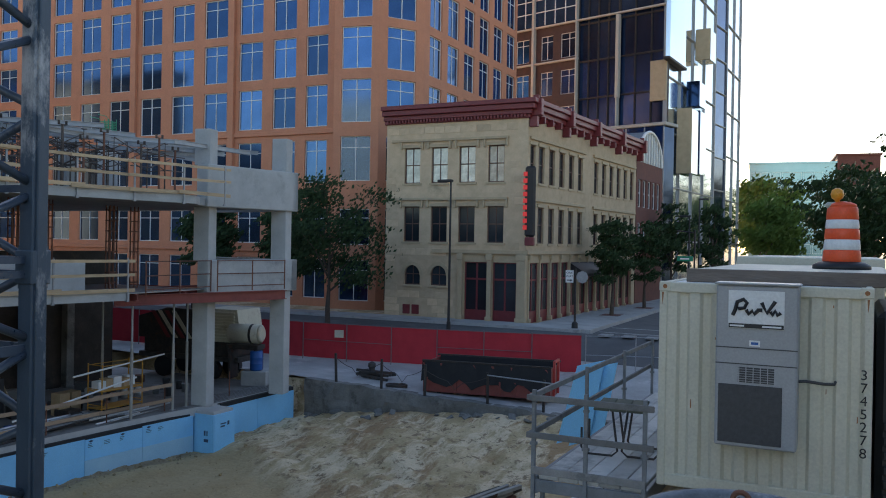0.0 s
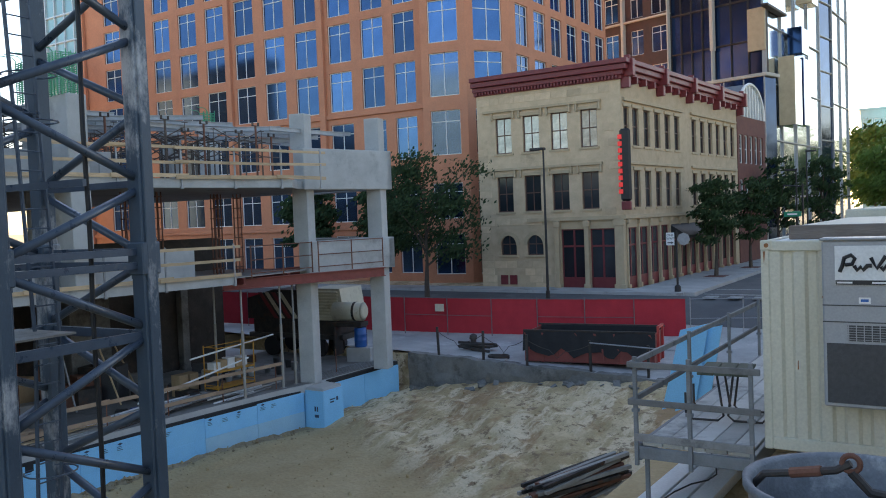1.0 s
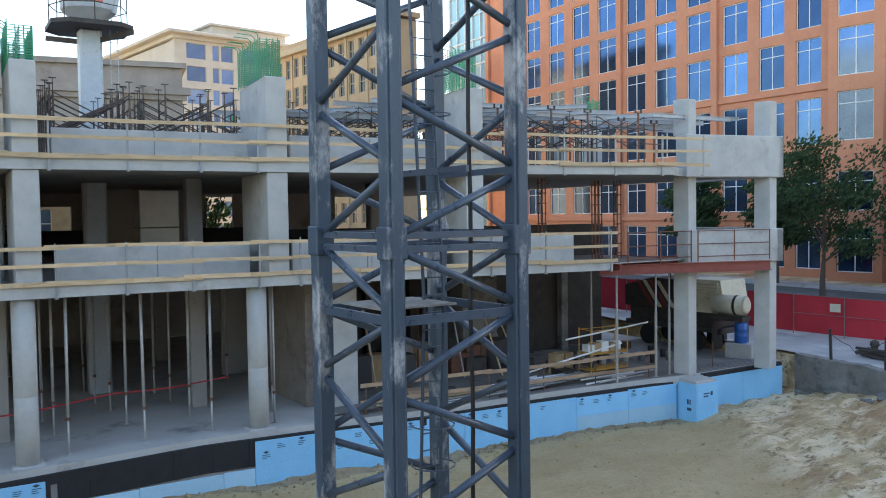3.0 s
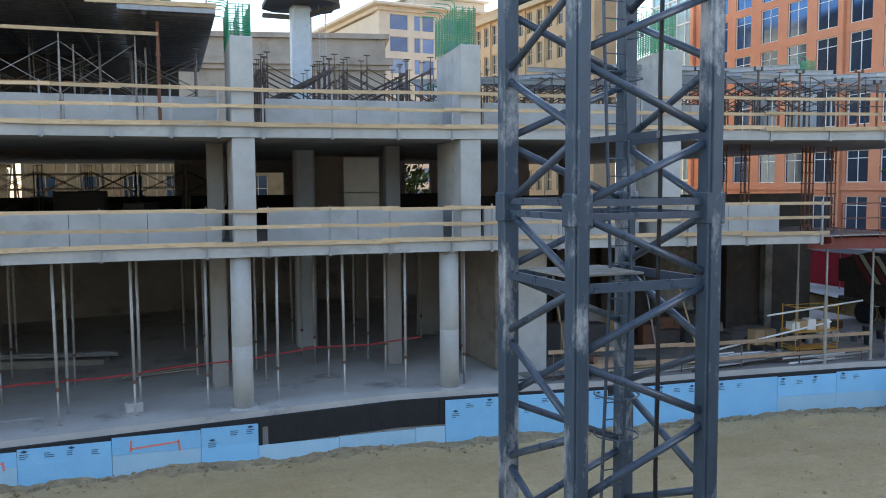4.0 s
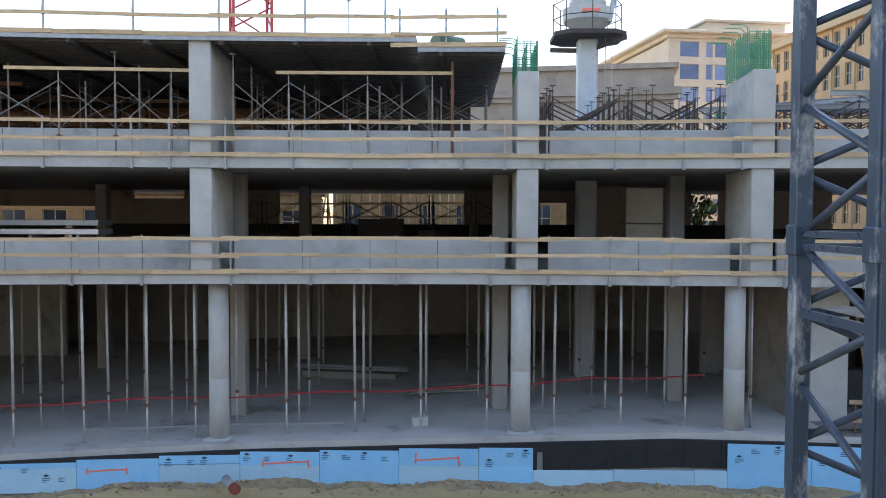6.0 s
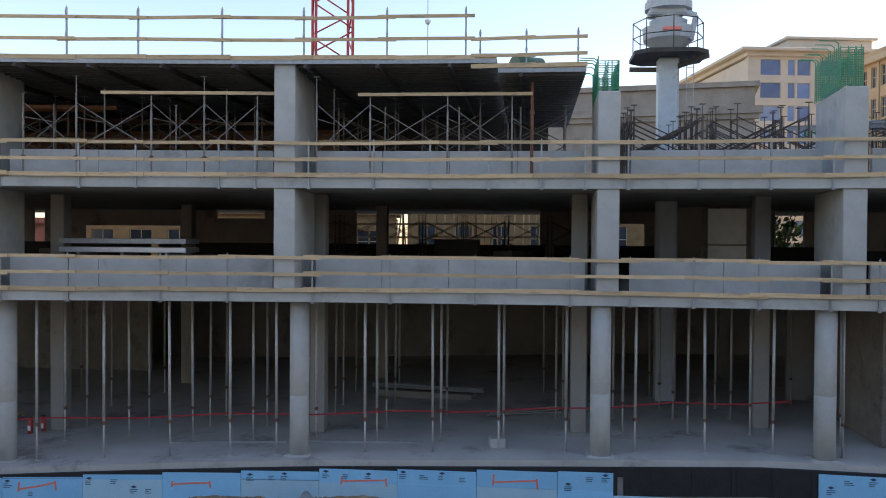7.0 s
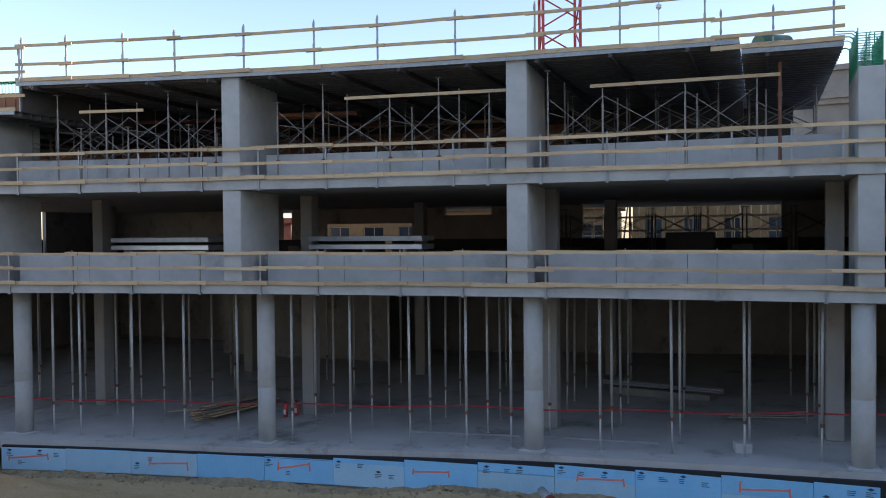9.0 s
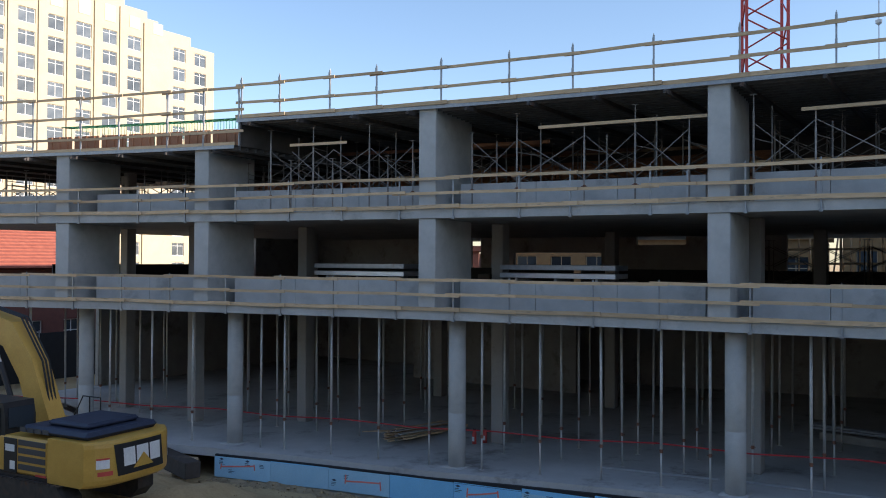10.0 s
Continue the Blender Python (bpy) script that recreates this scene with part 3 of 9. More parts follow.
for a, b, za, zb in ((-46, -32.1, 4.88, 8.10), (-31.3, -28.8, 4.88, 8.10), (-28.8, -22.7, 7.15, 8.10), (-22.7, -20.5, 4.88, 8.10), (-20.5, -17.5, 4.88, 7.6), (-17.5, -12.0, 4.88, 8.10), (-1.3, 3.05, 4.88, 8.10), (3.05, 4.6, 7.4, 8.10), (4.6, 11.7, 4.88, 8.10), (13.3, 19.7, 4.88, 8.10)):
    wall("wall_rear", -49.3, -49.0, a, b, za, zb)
wall("wall_end", -49.0, -42.5, -46.0, -45.7, 4.88, 8.10)
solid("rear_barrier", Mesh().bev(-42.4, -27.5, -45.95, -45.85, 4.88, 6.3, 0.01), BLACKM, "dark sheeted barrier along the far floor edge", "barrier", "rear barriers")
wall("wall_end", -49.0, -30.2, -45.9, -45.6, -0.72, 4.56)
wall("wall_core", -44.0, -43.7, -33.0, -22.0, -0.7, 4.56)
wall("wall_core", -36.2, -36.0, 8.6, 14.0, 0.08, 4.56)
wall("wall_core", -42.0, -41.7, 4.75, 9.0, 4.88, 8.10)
BROWNBLK = mat("brown_block_wall", (0.22, 0.18, 0.15), (0.32, 0.27, 0.23), 1.4, 0.9, bump=0.3, fine=16, stain=(0.16, 0.13, 0.11), stain_scale=0.8)
m = Mesh().bev(-34.0, -28.2, 9.2, 9.55, 0.08, 4.56, 0.02)
solid("wall_core", m, BROWNBLK, "concrete side wall beside the loading bay", "wall", kind="structure")
m = Mesh().bev(-28.0, -27.6, 9.7, 10.9, 0.08, 4.56, 0.02)
solid("wall_core", m, CONC, "concrete block pier beside the loading bay", "wall", kind="structure")

for a, b in ((-46, -24.5), (-24, -1.0), (-0.5, 16)):
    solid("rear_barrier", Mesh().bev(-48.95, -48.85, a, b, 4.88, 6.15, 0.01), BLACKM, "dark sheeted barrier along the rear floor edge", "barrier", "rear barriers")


# ---------- guard rails ----------
L2 = [-44.2, -41.6, -39.2, -36.72, -34.49, -32.21, -29.98, -27.44, -25.06, -22.86, -20.34, -18.14, -16.11, -13.27, -11.19, -8.54, -6.13, -3.51, -0.63, 1.15, 3.0, 4.86, 6.85, 8.15, 10.4, 12.6, 14.9, 17.03, 19.7]
L3 = [-44.0, -41.4, -38.9, -36.31, -34.27, -31.47, -29.3, -27.04, -24.73, -22.52, -20.21, -18.16, -15.77, -14.03, -11.46, -10.34, -8.67, -6.65, -4.91, -3.11, -1.52, -0.21, 1.07, 3.12, 5.16, 6.87, 8.81, 11.0, 13.2, 15.5, 17.8, 19.91, 21.9, 23.7]
post_mesh = Mesh().box(-0.025, 0.025, -0.025, 0.025, -0.36, 1.16).box(-0.03, 0.03, -0.05, 0.05, -0.36, -0.28).box(-0.14, 0.03, -0.03, 0.03, -0.35, -0.33)
post_mesh.box(0.02, 0.05, -0.035, 0.035, 1.0, 1.1).box(0.02, 0.05, -0.035, 0.035, 0.5, 0.6).tube((0, 0, 1.16), (0, 0, 1.20), 0.012, 6)
POST = post_mesh.done("post", STEEL)
POST_D = Mesh().box(-0.025, 0.025, -0.025, 0.025, -0.02, 1.16).box(0.02, 0.05, -0.035, 0.035, 1.0, 1.1).box(0.02, 0.05, -0.035, 0.035, 0.5, 0.6).tube((0, 0, 1.16), (0, 0, 1.20), 0.012, 6).done("post", STEEL)


def guardrail(posts, z, out=0.035, levels=(1.07, 0.56, 0.07), lab="site guardrail with steel posts and three bare lumber boards", hs=1.0, post=None):
    y0 = posts[0]
    g = thing("guardrail", lab, "guardrail", "guardrails on the slab edges", m=pose(edge(y0) + out, y0, z))
    inv = g.matrix_basis.inverted()
    for y in posts:
        part("post", post or POST, STEEL, g, "", inv @ pose(edge(y) + out, y, z, 0, rng.uniform(-1.2, 1.2), turn(y)) @ Matrix.Diagonal((1, 1, hs, 1)))
    for h, name in zip(levels, ("top_rail", "mid_rail", "toe_board")):
        m = Mesh()
        for a, b in zip(posts, posts[1:]):
            ja, jb = rng.uniform(-0.03, 0.03), rng.uniform(-0.03, 0.03)
            oa = rng.uniform(0.035, 0.06)
            A, B = inv @ Vector((edge(a) + out + oa, a - 0.28, z + h + ja)), inv @ Vector((edge(b) + out + oa, b + 0.28, z + h + jb))
            m.beam(A, B, 0.038, 0.10 if h > 0.2 else 0.13)
        part(name, m, WOOD, g)
    return g


for row, z in ((L2, 4.88), (L3, 8.42)):
    for i in range(0, len(row) - 1, 2):
        guardrail(row[i:i + 3], z)

JOIST = mat("deck_joist_steel", (0.10, 0.10, 0.105), (0.17, 0.17, 0.175), 4, 0.6, 0.3, fine=40)

# ---------- deck formwork of the next floor ----------
def deck(name, y0, y1, z, back, label, skew=0.0, step=0.42):
    d = thing(name, label, "formwork")
    m = Mesh()
    ys = list(np.arange(y0, y1, 1.0)) + [y1]
    for a, b in zip(ys, ys[1:]):
        m.add([(edge(a), a, z - 0.03), (edge(b), b, z - 0.03), (-back, b + skew * 0, z - 0.03), (-back, a, z - 0.03), (edge(a), a, z), (edge(b), b, z), (-back, b, z), (-back, a, z)],
              ((0, 3, 2, 1), (4, 5, 6, 7), (0, 1, 5, 4), (1, 2, 6, 5), (2, 3, 7, 6), (3, 0, 4, 7)))
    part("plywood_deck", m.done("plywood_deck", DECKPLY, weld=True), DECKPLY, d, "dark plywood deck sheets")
    k = 0.25
    while k < 12:
        m = Mesh()
        m.strip([(edge(a) - k, a, z - 0.11) for a in sorted(set(ys[::3] + [y1]))], 0.08, 0.15)
        part("joist", m, JOIST, d)
        k += step
    y = y0 + 0.7
    while y < y1:
        m = Mesh()
        e = edge(y)
        m.side([(e - 11, z - 0.19), (e + 0.3, z - 0.19), (e + 0.42, z - 0.25), (e + 0.42, z - 0.33), (e - 11, z - 0.36)], y - 0.05, y + 0.05)
        part("stringer", m, DARKSTEEL, d)
        y += 2.2
    m = Mesh()
    m.strip([(edge(a) + 0.06, a, z - 0.075) for a in ys], 0.05, 0.13)
    part("edge_beam", m, STEEL, d, "silvery aluminium edge beam")
    m = Mesh()
    m.strip([(edge(a) + 0.02, a, z + 0.06) for a in ys], 0.05, 0.12)
    part("edge_board", m, WOOD, d, "lumber edge board")
    return d


deck("deck_formwork", -27.0, -2.9, 12.05, 58, "steel and plywood deck formwork for the next floor")
deck("deck_formwork", -2.85, -0.2, 11.75, 40, "lower end strip of the steel deck formwork")
deck("deck_formwork", -46.0, -27.1, 11.05, 58, "lower deck formwork with lumber edge")
DP = [-26.8, -25.14, -23.04, -21.13, -18.63, -16.13, -13.95, -11.36, -8.83, -6.26, -3.84]
for i in range(0, len(DP) - 1, 2):
    guardrail(DP[i:i + 3], 12.05, levels=(1.28, 0.6, 0.06), hs=1.35, post=POST_D)
guardrail([-3.4, -2.0, -0.45], 11.75, levels=(0.9, 0.4, 0.07), post=POST_D)
for i in (0, 2, 4, 6):
    guardrail([-44.0, -41.2, -38.9, -36.5, -34.2, -32.4, -30.14, -28.5, -26.9][i:i + 3], 11.05, levels=(2.2, 1.35, 0.5), hs=1.95, post=POST_D)
for i in range(7):
    y = -36.3 + i * 1.32
    m = Mesh().bev(-0.03, 0.03, -0.62, 0.62, 0, 0.8, 0.01)
    for k in (-0.4, 0, 0.4):
        m.box(0.03, 0.07, k - 0.04, k + 0.04, 0, 0.8)
    solid("formwork_panel", m, PLY, "brown plywood beam form standing on the deck edge", "formwork", "beam forms", m=pose(edge(y) - 1.0, y, 11.05, 0, 0, turn(y)))
cage = Mesh()
for i in range(34):
    y = -36 + i * 0.27
    cage.tube((edge(y) - 1.25, y, 11.15), (edge(y) - 1.25, y, 12.3), 0.012, 4).tube((edge(y) - 1.7, y, 11.15), (edge(y) - 1.7, y, 12.3), 0.012, 4).tube((edge(y) - 1.25, y, 12.3), (edge(y) - 1.7, y, 12.3), 0.012, 4)
for i in range(7):
    cage.path([(edge(y) - 1.25 - i * 0.07, y, 12.32) for y in (-36.5, -33, -30, -27)], 0.018, 5)
solid("rebar_cage", cage, GREENBAR, "green coated beam reinforcement cage in the forms", "rebar")

# ---------- post shores ----------
def shore_mesh(h):
    o = Mesh().tube((0, 0, 1.15), (0, 0, h), 0.045, 10)
    o.box(-0.09, 0.09, -0.06, 0.06, h - 0.012, h)
    i = Mesh().tube((0, 0, 0.01), (0, 0, 1.3), 0.034, 10)
    i.box(-0.075, 0.075, -0.075, 0.075, 0, 0.012)
    c = Mesh().tube((0, 0, 1.05), (0, 0, 1.16), 0.052, 10).beam((-0.09, 0, 1.1), (0.09, 0, 1.1), 0.016, 0.016)
    return o, i, c


PROP = mat("prop_steel", (0.42, 0.41, 0.39), (0.55, 0.54, 0.51), 5, 0.6, 0.3, fine=50, stain=(0.30, 0.24, 0.18), stain_scale=2.2, stain_cut=0.6, rand=0.15)
o, i, c = shore_mesh(1.0 + 4.0)
OUT_M, IN_M, COL_M = o.done("outer_tube", PROP, True), i.done("inner_tube", PROP, True), c.done("collar", RUST)
FRONT = [-44.5, -42, -39.6, -37.5, -33.6, -31.6, -29.7, -26.6, -25.55, -23.55, -21.58, -19.55, -17.55, -15.44, -13.33, -11.4, -9.9, -7.05, -4.87, -2.78, -0.68, 1.44, 3.55, 5.54, 7.52]
spots = [(y, 0.85) for y in FRONT]
# the rows behind run straight while the slab edge curves; each row lists where its shores stand
ROWS_S = [(0.0, (-43.2, -41.0, -38.9, -36.6, -33.7, -31.5, -28.93, -26.88, -24.72, -18.11, -15.78, -13.47, -11.3, -9.07, -6.94, -4.75, -2.66)),
          (2.1, (-42.6, -40.2, -35.2, -32.4, -30.1, -27.4, -25.06, -24.0, -18.45, -16.03, -13.68, -11.48, -6.97, -0.57)),
          (4.0, (-39.0, -34.0, -29.4, -13.76, -9.34, -4.96, -0.84)),
          (6.1, (-41.2, -32.66, -25.54, -19.54, -9.5, -7.31, -0.5)),
          (9.2, (-36.0, -27.76, -22.5, -18.6, -13.35, -9.62, -7.62, -1.2))]
for off, ys_ in ROWS_S:
    spots += [(y, 1.65 - 0.105 * y + off) for y in ys_]
spots += [(1.24, 5.67), (1.35, 3.46), (3.49, 3.38), (3.37, 5.56), (3.16, 7.36), (5.28, 7.62), (5.41, 5.68), (5.5, 3.37), (8.49, 9.2), (7.97, 2.29), (3.15, 9.94)]
for y, back in spots:
    h = 4.56 - floor_z(y)
    s = thing("post_shore", "slender grey steel post shore propping the slab", "post shore", "post shores", m=pose(edge(y) - back, y, floor_z(y), rng.uniform(-0.4, 0.4), rng.uniform(-0.4, 0.4), rng.uniform(0, 180)) @ Matrix.Diagonal((1, 1, h / 5.0, 1)))
    part("outer_tube", OUT_M, PROP, s)
    part("inner_tube", IN_M, PROP, s)
    part("collar", COL_M, RUST, s)


# ---------- the mast of the near tower crane ----------
def lattice_mast(origin, z0, z1, side, leg, r_brace, zig, mat_leg, mat_brace, label, turn_deg=0.0, phase=0.0, flanges=(), name="crane_mast"):
    t = thing(name, label, "crane mast", m=pose(*origin, 0, 0, turn_deg))
    s = side / 2
    C = [(s, -s), (s, s), (-s, s), (-s, -s)]
    for x, y in C:
        sx, sy = math.copysign(1, x), math.copysign(1, y)
        m = Mesh()
        # a leg of two angles with a shadow groove between
        m.bev(x - leg / 2, x + leg / 2, y - leg / 2, y + leg / 2, z0, z1, leg * 0.07)
        m.bev(x - leg * 0.5 + sx * leg * 0.14, x + leg * 0.5 + sx * leg * 0.14, y - leg * 0.32, y + leg * 0.32, z0, z1, leg * 0.05)
        part("leg", m, mat_leg, t)
        for f in flanges:
            m = Mesh().bev(x - leg * 0.62, x + leg * 0.62, y - leg * 0.62, y + leg * 0.62, f - 0.24, f + 0.24, 0.02)
            for q in ((-1, -1), (1, -1), (1, 1), (-1, 1)):
                for e in (0.24, -0.30):
                    m.tube((x + q[0] * leg * 0.42, y + q[1] * leg * 0.42, f + e), (x + q[0] * leg * 0.42, y + q[1] * leg * 0.42, f + e + 0.06), 0.03, 6)
            part("splice_plate", m, mat_leg, t)
    faces = [(0, 1, 0), (1, 2, 0), (2, 3, 0), (3, 0, 0)]
    for a, b, ph in faces:
        k, z = 0, z0 + phase
        while z < z1:
            A, B = (C[a], C[b]) if (k + ph) % 2 == 0 else (C[b], C[a])
            m = Mesh().tube((*A, z + 0.06), (*B, min(z + zig - 0.06, z1 + zig)), r_brace, 10)
            part("brace", m, mat_brace, t, smooth=True)
            k, z = k + 1, z + zig
    for f in flanges:
        for a, b, ph in faces:
            m = Mesh()
            for dz in (-0.1, 0.1):
                m.beam((*C[a], f + dz), (*C[b], f + dz), 0.09, 0.10)
            part("cross_beam", m, mat_brace, t)
    return t


mast = lattice_mast((-12.87, 4.99, 0), -1.5, 19.4, 2.3, 0.27, 0.062, 1.085, MASTM, MASTB, "blue-grey painted lattice crane mast with worn legs and tubular braces", 2.8, 1.29, (-0.2, 6.3, 12.8))
m = Mesh()
for a, b in (((-1.15, -1.15), (1.15, -1.15)), ((1.15, -1.15), (1.15, 1.15)), ((1.15, 1.15), (-1.15, 1.15)), ((-1.15, 1.15), (-1.15, -1.15))):
    m.beam((*a, 5.16), (*b, 5.16), 0.06, 0.14)
part("platform_frame", m, MASTB, mast)
for i in range(4):
    part("platform_board", Mesh().box(-0.95 + i * 0.34, -0.63 + i * 0.34, -0.9, 0.5, 5.24, 5.27), WOOD_G, mast)
part("platform_frame", Mesh().beam((-1.15, 1.15, 7.4), (1.15, 1.15, 7.4), 0.06, 0.1).beam((-1.15, 0.2, 7.4), (1.15, 0.2, 7.4), 0.06, 0.1), MASTB, mast)
for z0, z1, x0, x1 in ((-1.4, 5.2, -0.75, -0.35), (5.2, 11.6, -0.35, -0.75)):
    for dy in (0.35, 0.75):
        part("ladder_rail", Mesh().beam((x0, dy, z0), (x1, dy, z1), 0.03, 0.06), MASTB, mast)
    n = int((z1 - z0) / 0.29)
    for i in range(n):
        f = (i + 0.5) / n
        part("ladder_rung", Mesh().tube((x0 + (x1 - x0) * f, 0.35, z0 + (z1 - z0) * f), (x0 + (x1 - x0) * f, 0.75, z0 + (z1 - z0) * f), 0.012, 6), MASTB, mast)
for z in (2.4, 3.1, 8.4, 9.1):
    part("ladder_hoop", Mesh().path([(-0.45 + 0.38 * math.cos(a), 0.55 + 0.38 * math.sin(a), z) for a in np.linspace(-2.4, 2.4, 12)], 0.014, 5), MASTB, mast)
part("power_cable", Mesh().path([(1.02, 0.33 + 0.012 * math.sin(z * 2.1), z) for z in np.arange(-1.4, 19.4, 0.6)], 0.034, 8), BLACK, mast, "thick black power cable")

# ---------- foam boards, membrane and kerb of the foundation ----------
def foam_top(y):
    return floor_z(y) - 0.30


def board(y0, y1, z0, z1, material, parent, lab=""):
    P0, P1 = Vector((foam_x(y0), y0, 0)), Vector((foam_x(y1), y1, 0))
    d = (P1 - P0).normalized()
    mm = Matrix.Translation(P0) @ Matrix(((d.y, d.x, 0, 0), (-d.x, d.y, 0, 0), (0, 0, 1, 0), (0, 0, 0, 1)))
    L = (P1 - P0).length
    part("foam_board", Mesh().bev(-0.06, 0.0 + rng.uniform(0, 0.008), 0.006, L - 0.006, z0, z1, 0.006, mm), material, parent, lab)
    return mm, L


fw = thing("foam_insulation", "blue foam insulation boards lining the foundation wall", "insulation")
inks, marks = Mesh(), Mesh()
y = -27.8
n = 0
while y < 23.2:
    y2 = min(y + 2.44, 23.6)
    if y < 0.7 < y2:
        y2 = 0.7
    if y < 6.55 < y2:
        y2 = 6.55
    zt = foam_top((y + y2) / 2) + rng.choice((0, 0, -0.03, 0.02))
    if 0.6 < y < 6.5:
        board(y, y2, -1.75, -1.10 + 0.012 * y, FOAM_L, fw)
    else:
        mm, L = board(y, y2, -0.95 - 0.06 * rng.random(), zt, FOAM, fw)
        board(y, y2, -1.75, -0.97, FOAM_L if rng.random() < 0.5 else FOAM, fw)
        # printed marks that cannot be read
        if y > 6 or rng.random() < 0.75:
            for k in range(rng.choice((2, 3, 4))):
                u, v = 0.15 + k * 0.6 + rng.uniform(-0.12, 0.12), zt - 0.12 - rng.choice((0, 0, 0.04, 0.3))
                for r in range(3):
                    inks.box(0.009, 0.011, u, u + rng.uniform(0.12, 0.27), v - 0.045 - r * 0.055, v - 0.025 - r * 0.055, mm)
                if k % 2 == 0:
                    inks.add([mm @ Vector((0.011, u + 0.12 + a, v + 0.05 + b)) for a, b in ((-0.1, 0), (0, 0.045), (0.1, 0), (0, -0.045))], [(0, 1, 2, 3)])
        if y < -1.5 and n % 2 == 0:
            u = 0.3 + 0.2 * (n % 3)
            w2, r2, t2 = rng.uniform(1.1, 1.6), rng.uniform(0.05, 0.22), rng.uniform(0.16, 0.34)
            for a, b, c2, d2 in ((0.0, -0.45, 0.03, -0.45 + t2), (0.02, -0.36, w2 * 0.5, -0.34 + r2 * 0.3), (w2 * 0.5, -0.34 + r2 * 0.3, w2, -0.36 + r2), (w2, -0.30 + r2, w2 + 0.03, -0.36 + r2 - t2 * 0.8)):
                marks.beam(mm @ Vector((0.012, u + a, zt + b)), mm @ Vector((0.012, u + c2, zt + d2)), 0.055, 0.006, (1, 0, 0))
    y, n = y2, n + 1
part("printed_mark", inks, INK, fw, "unreadable dark printed marks")["kind"] = "stuff"
part("spray_mark", marks, ORANGEPAINT, fw, "orange spray paint lines")["kind"] = "stuff"
mem = Mesh()
ys = list(np.arange(-27.8, 23.4, 0.8)) + [23.6]
for a, b in zip(ys, ys[1:]):
    x0, x1 = foam_x(a) - 0.03, foam_x(b) - 0.03
    lo = 0.75 if 0.65 < (a + b) / 2 < 6.6 else 0.18
    za, zb = foam_top(a), foam_top(b)
    mem.add([(x0, a, za - lo), (x1, b, zb - lo), (x1 - 0.09, b, zb - lo), (x0 - 0.09, a, za - lo), (x0, a, za + 0.10), (x1, b, zb + 0.10), (x1 - 0.09, b, zb + 0.11), (x0 - 0.09, a, za + 0.11)],
            ((0, 3, 2, 1), (4, 5, 6, 7), (0, 1, 5, 4), (1, 2, 6, 5), (2, 3, 7, 6), (3, 0, 4, 7)))
solid("waterproof_membrane", mem.done("membrane", BLACKM, weld=True), BLACKM, "black waterproofing membrane along the foundation top", "membrane", kind="structure")
fdn = Mesh()
for a, b in zip(ys, ys[1:]):
    x0, x1 = foam_x(a) - 0.14, foam_x(b) - 0.14
    za, zb = foam_top(a) + 0.03, foam_top(b) + 0.03
    low = 0.35 if 0.9 < (a + b) / 2 < 6.4 else 0.0
    fdn.add([(x0, a, -1.9), (x1, b, -1.9), (x1 - 1.9, b, -1.9), (x0 - 1.9, a, -1.9), (x0, a, za + 0.2 - low), (x1, b, zb + 0.2 - low), (x1 - 1.9, b, zb + 0.2 - low), (x0 - 1.9, a, za + 0.2 - low)],
            ((0, 3, 2, 1), (4, 5, 6, 7), (0, 1, 5, 4), (1, 2, 6, 5), (2, 3, 7, 6), (3, 0, 4, 7)))
solid("wall_foundation", fdn, CONC_D, "concrete foundation wall under the ground floor edge", "wall", kind="structure")
# pier and end boards
pier = thing("foundation_pier", "concrete pier clad with pale blue foam boards", "pier")
part("pier_core", Mesh().bev(-25.4, -23.85, 23.75, 24.95, -1.8, 0.0, 0.03), CONC_D, pier)
part("foam_board", Mesh().bev(-23.84, -23.78, 23.75, 24.95, -1.8, -0.12, 0.006), FOAM, pier)
part("foam_board", Mesh().bev(-25.0, -23.78, 23.68, 23.74, -1.8, -0.12, 0.006), FOAM, pier)
for u, z, w, h in ((24.1, -0.55, 0.34, 0.05), (24.1, -0.66, 0.26, 0.06), (24.5, -0.62, 0.12, 0.16)):
    part("printed_mark", Mesh().box(-23.779, -23.777, u, u + w, z, z + h), INK, pier)
for u, z, w, h in ((-24.25, -0.95, 0.09, 0.2), (-24.12, -0.95, 0.06, 0.2), (-24.25, -1.2, 0.22, 0.12)):
    part("printed_mark", Mesh().box(u, u + w, 23.677, 23.679, z, z + h), INK, pier)
ends = thing("foam_insulation", "blue foam boards on the end of the foundation", "insulation")
for a, b in ((24.97, 27.3), (27.32, 29.9)):
    part("foam_board", Mesh().bev(-24.55, -24.49, a, b, -1.8, -0.10, 0.006), FOAM, ends)
solid("wall_foundation", Mesh().box(-26.5, -24.56, 24.96, 29.9, -1.9, 0.02), CONC_D, "concrete foundation wall under the end bay", "wall", kind="structure")
solid("waterproof_membrane", Mesh().box(-24.7, -24.52, 24.97, 29.9, -0.12, 0.06), BLACKM, "black membrane strip on the end foundation", "membrane", kind="structure")
# vertical laps of the membrane in the recess, and its concrete step
for y in (0.75, 1.9, 3.05, 4.2, 5.35, 6.45):
    solid("membrane_lap", Mesh().bev(foam_x(y) - 0.03, foam_x(y) - 0.012, y - 0.07, y + 0.07, foam_top(y) - 0.74, foam_top(y) + 0.1, 0.004), BLACKM, "lapped seam of the black membrane", "membrane", "membrane laps", kind="structure")
# loose dark soil heaped against the foam boards
sys_, sus = list(np.arange(-27.8, 23.5, 0.22)), list(np.linspace(0, 1, 9))
vs = []
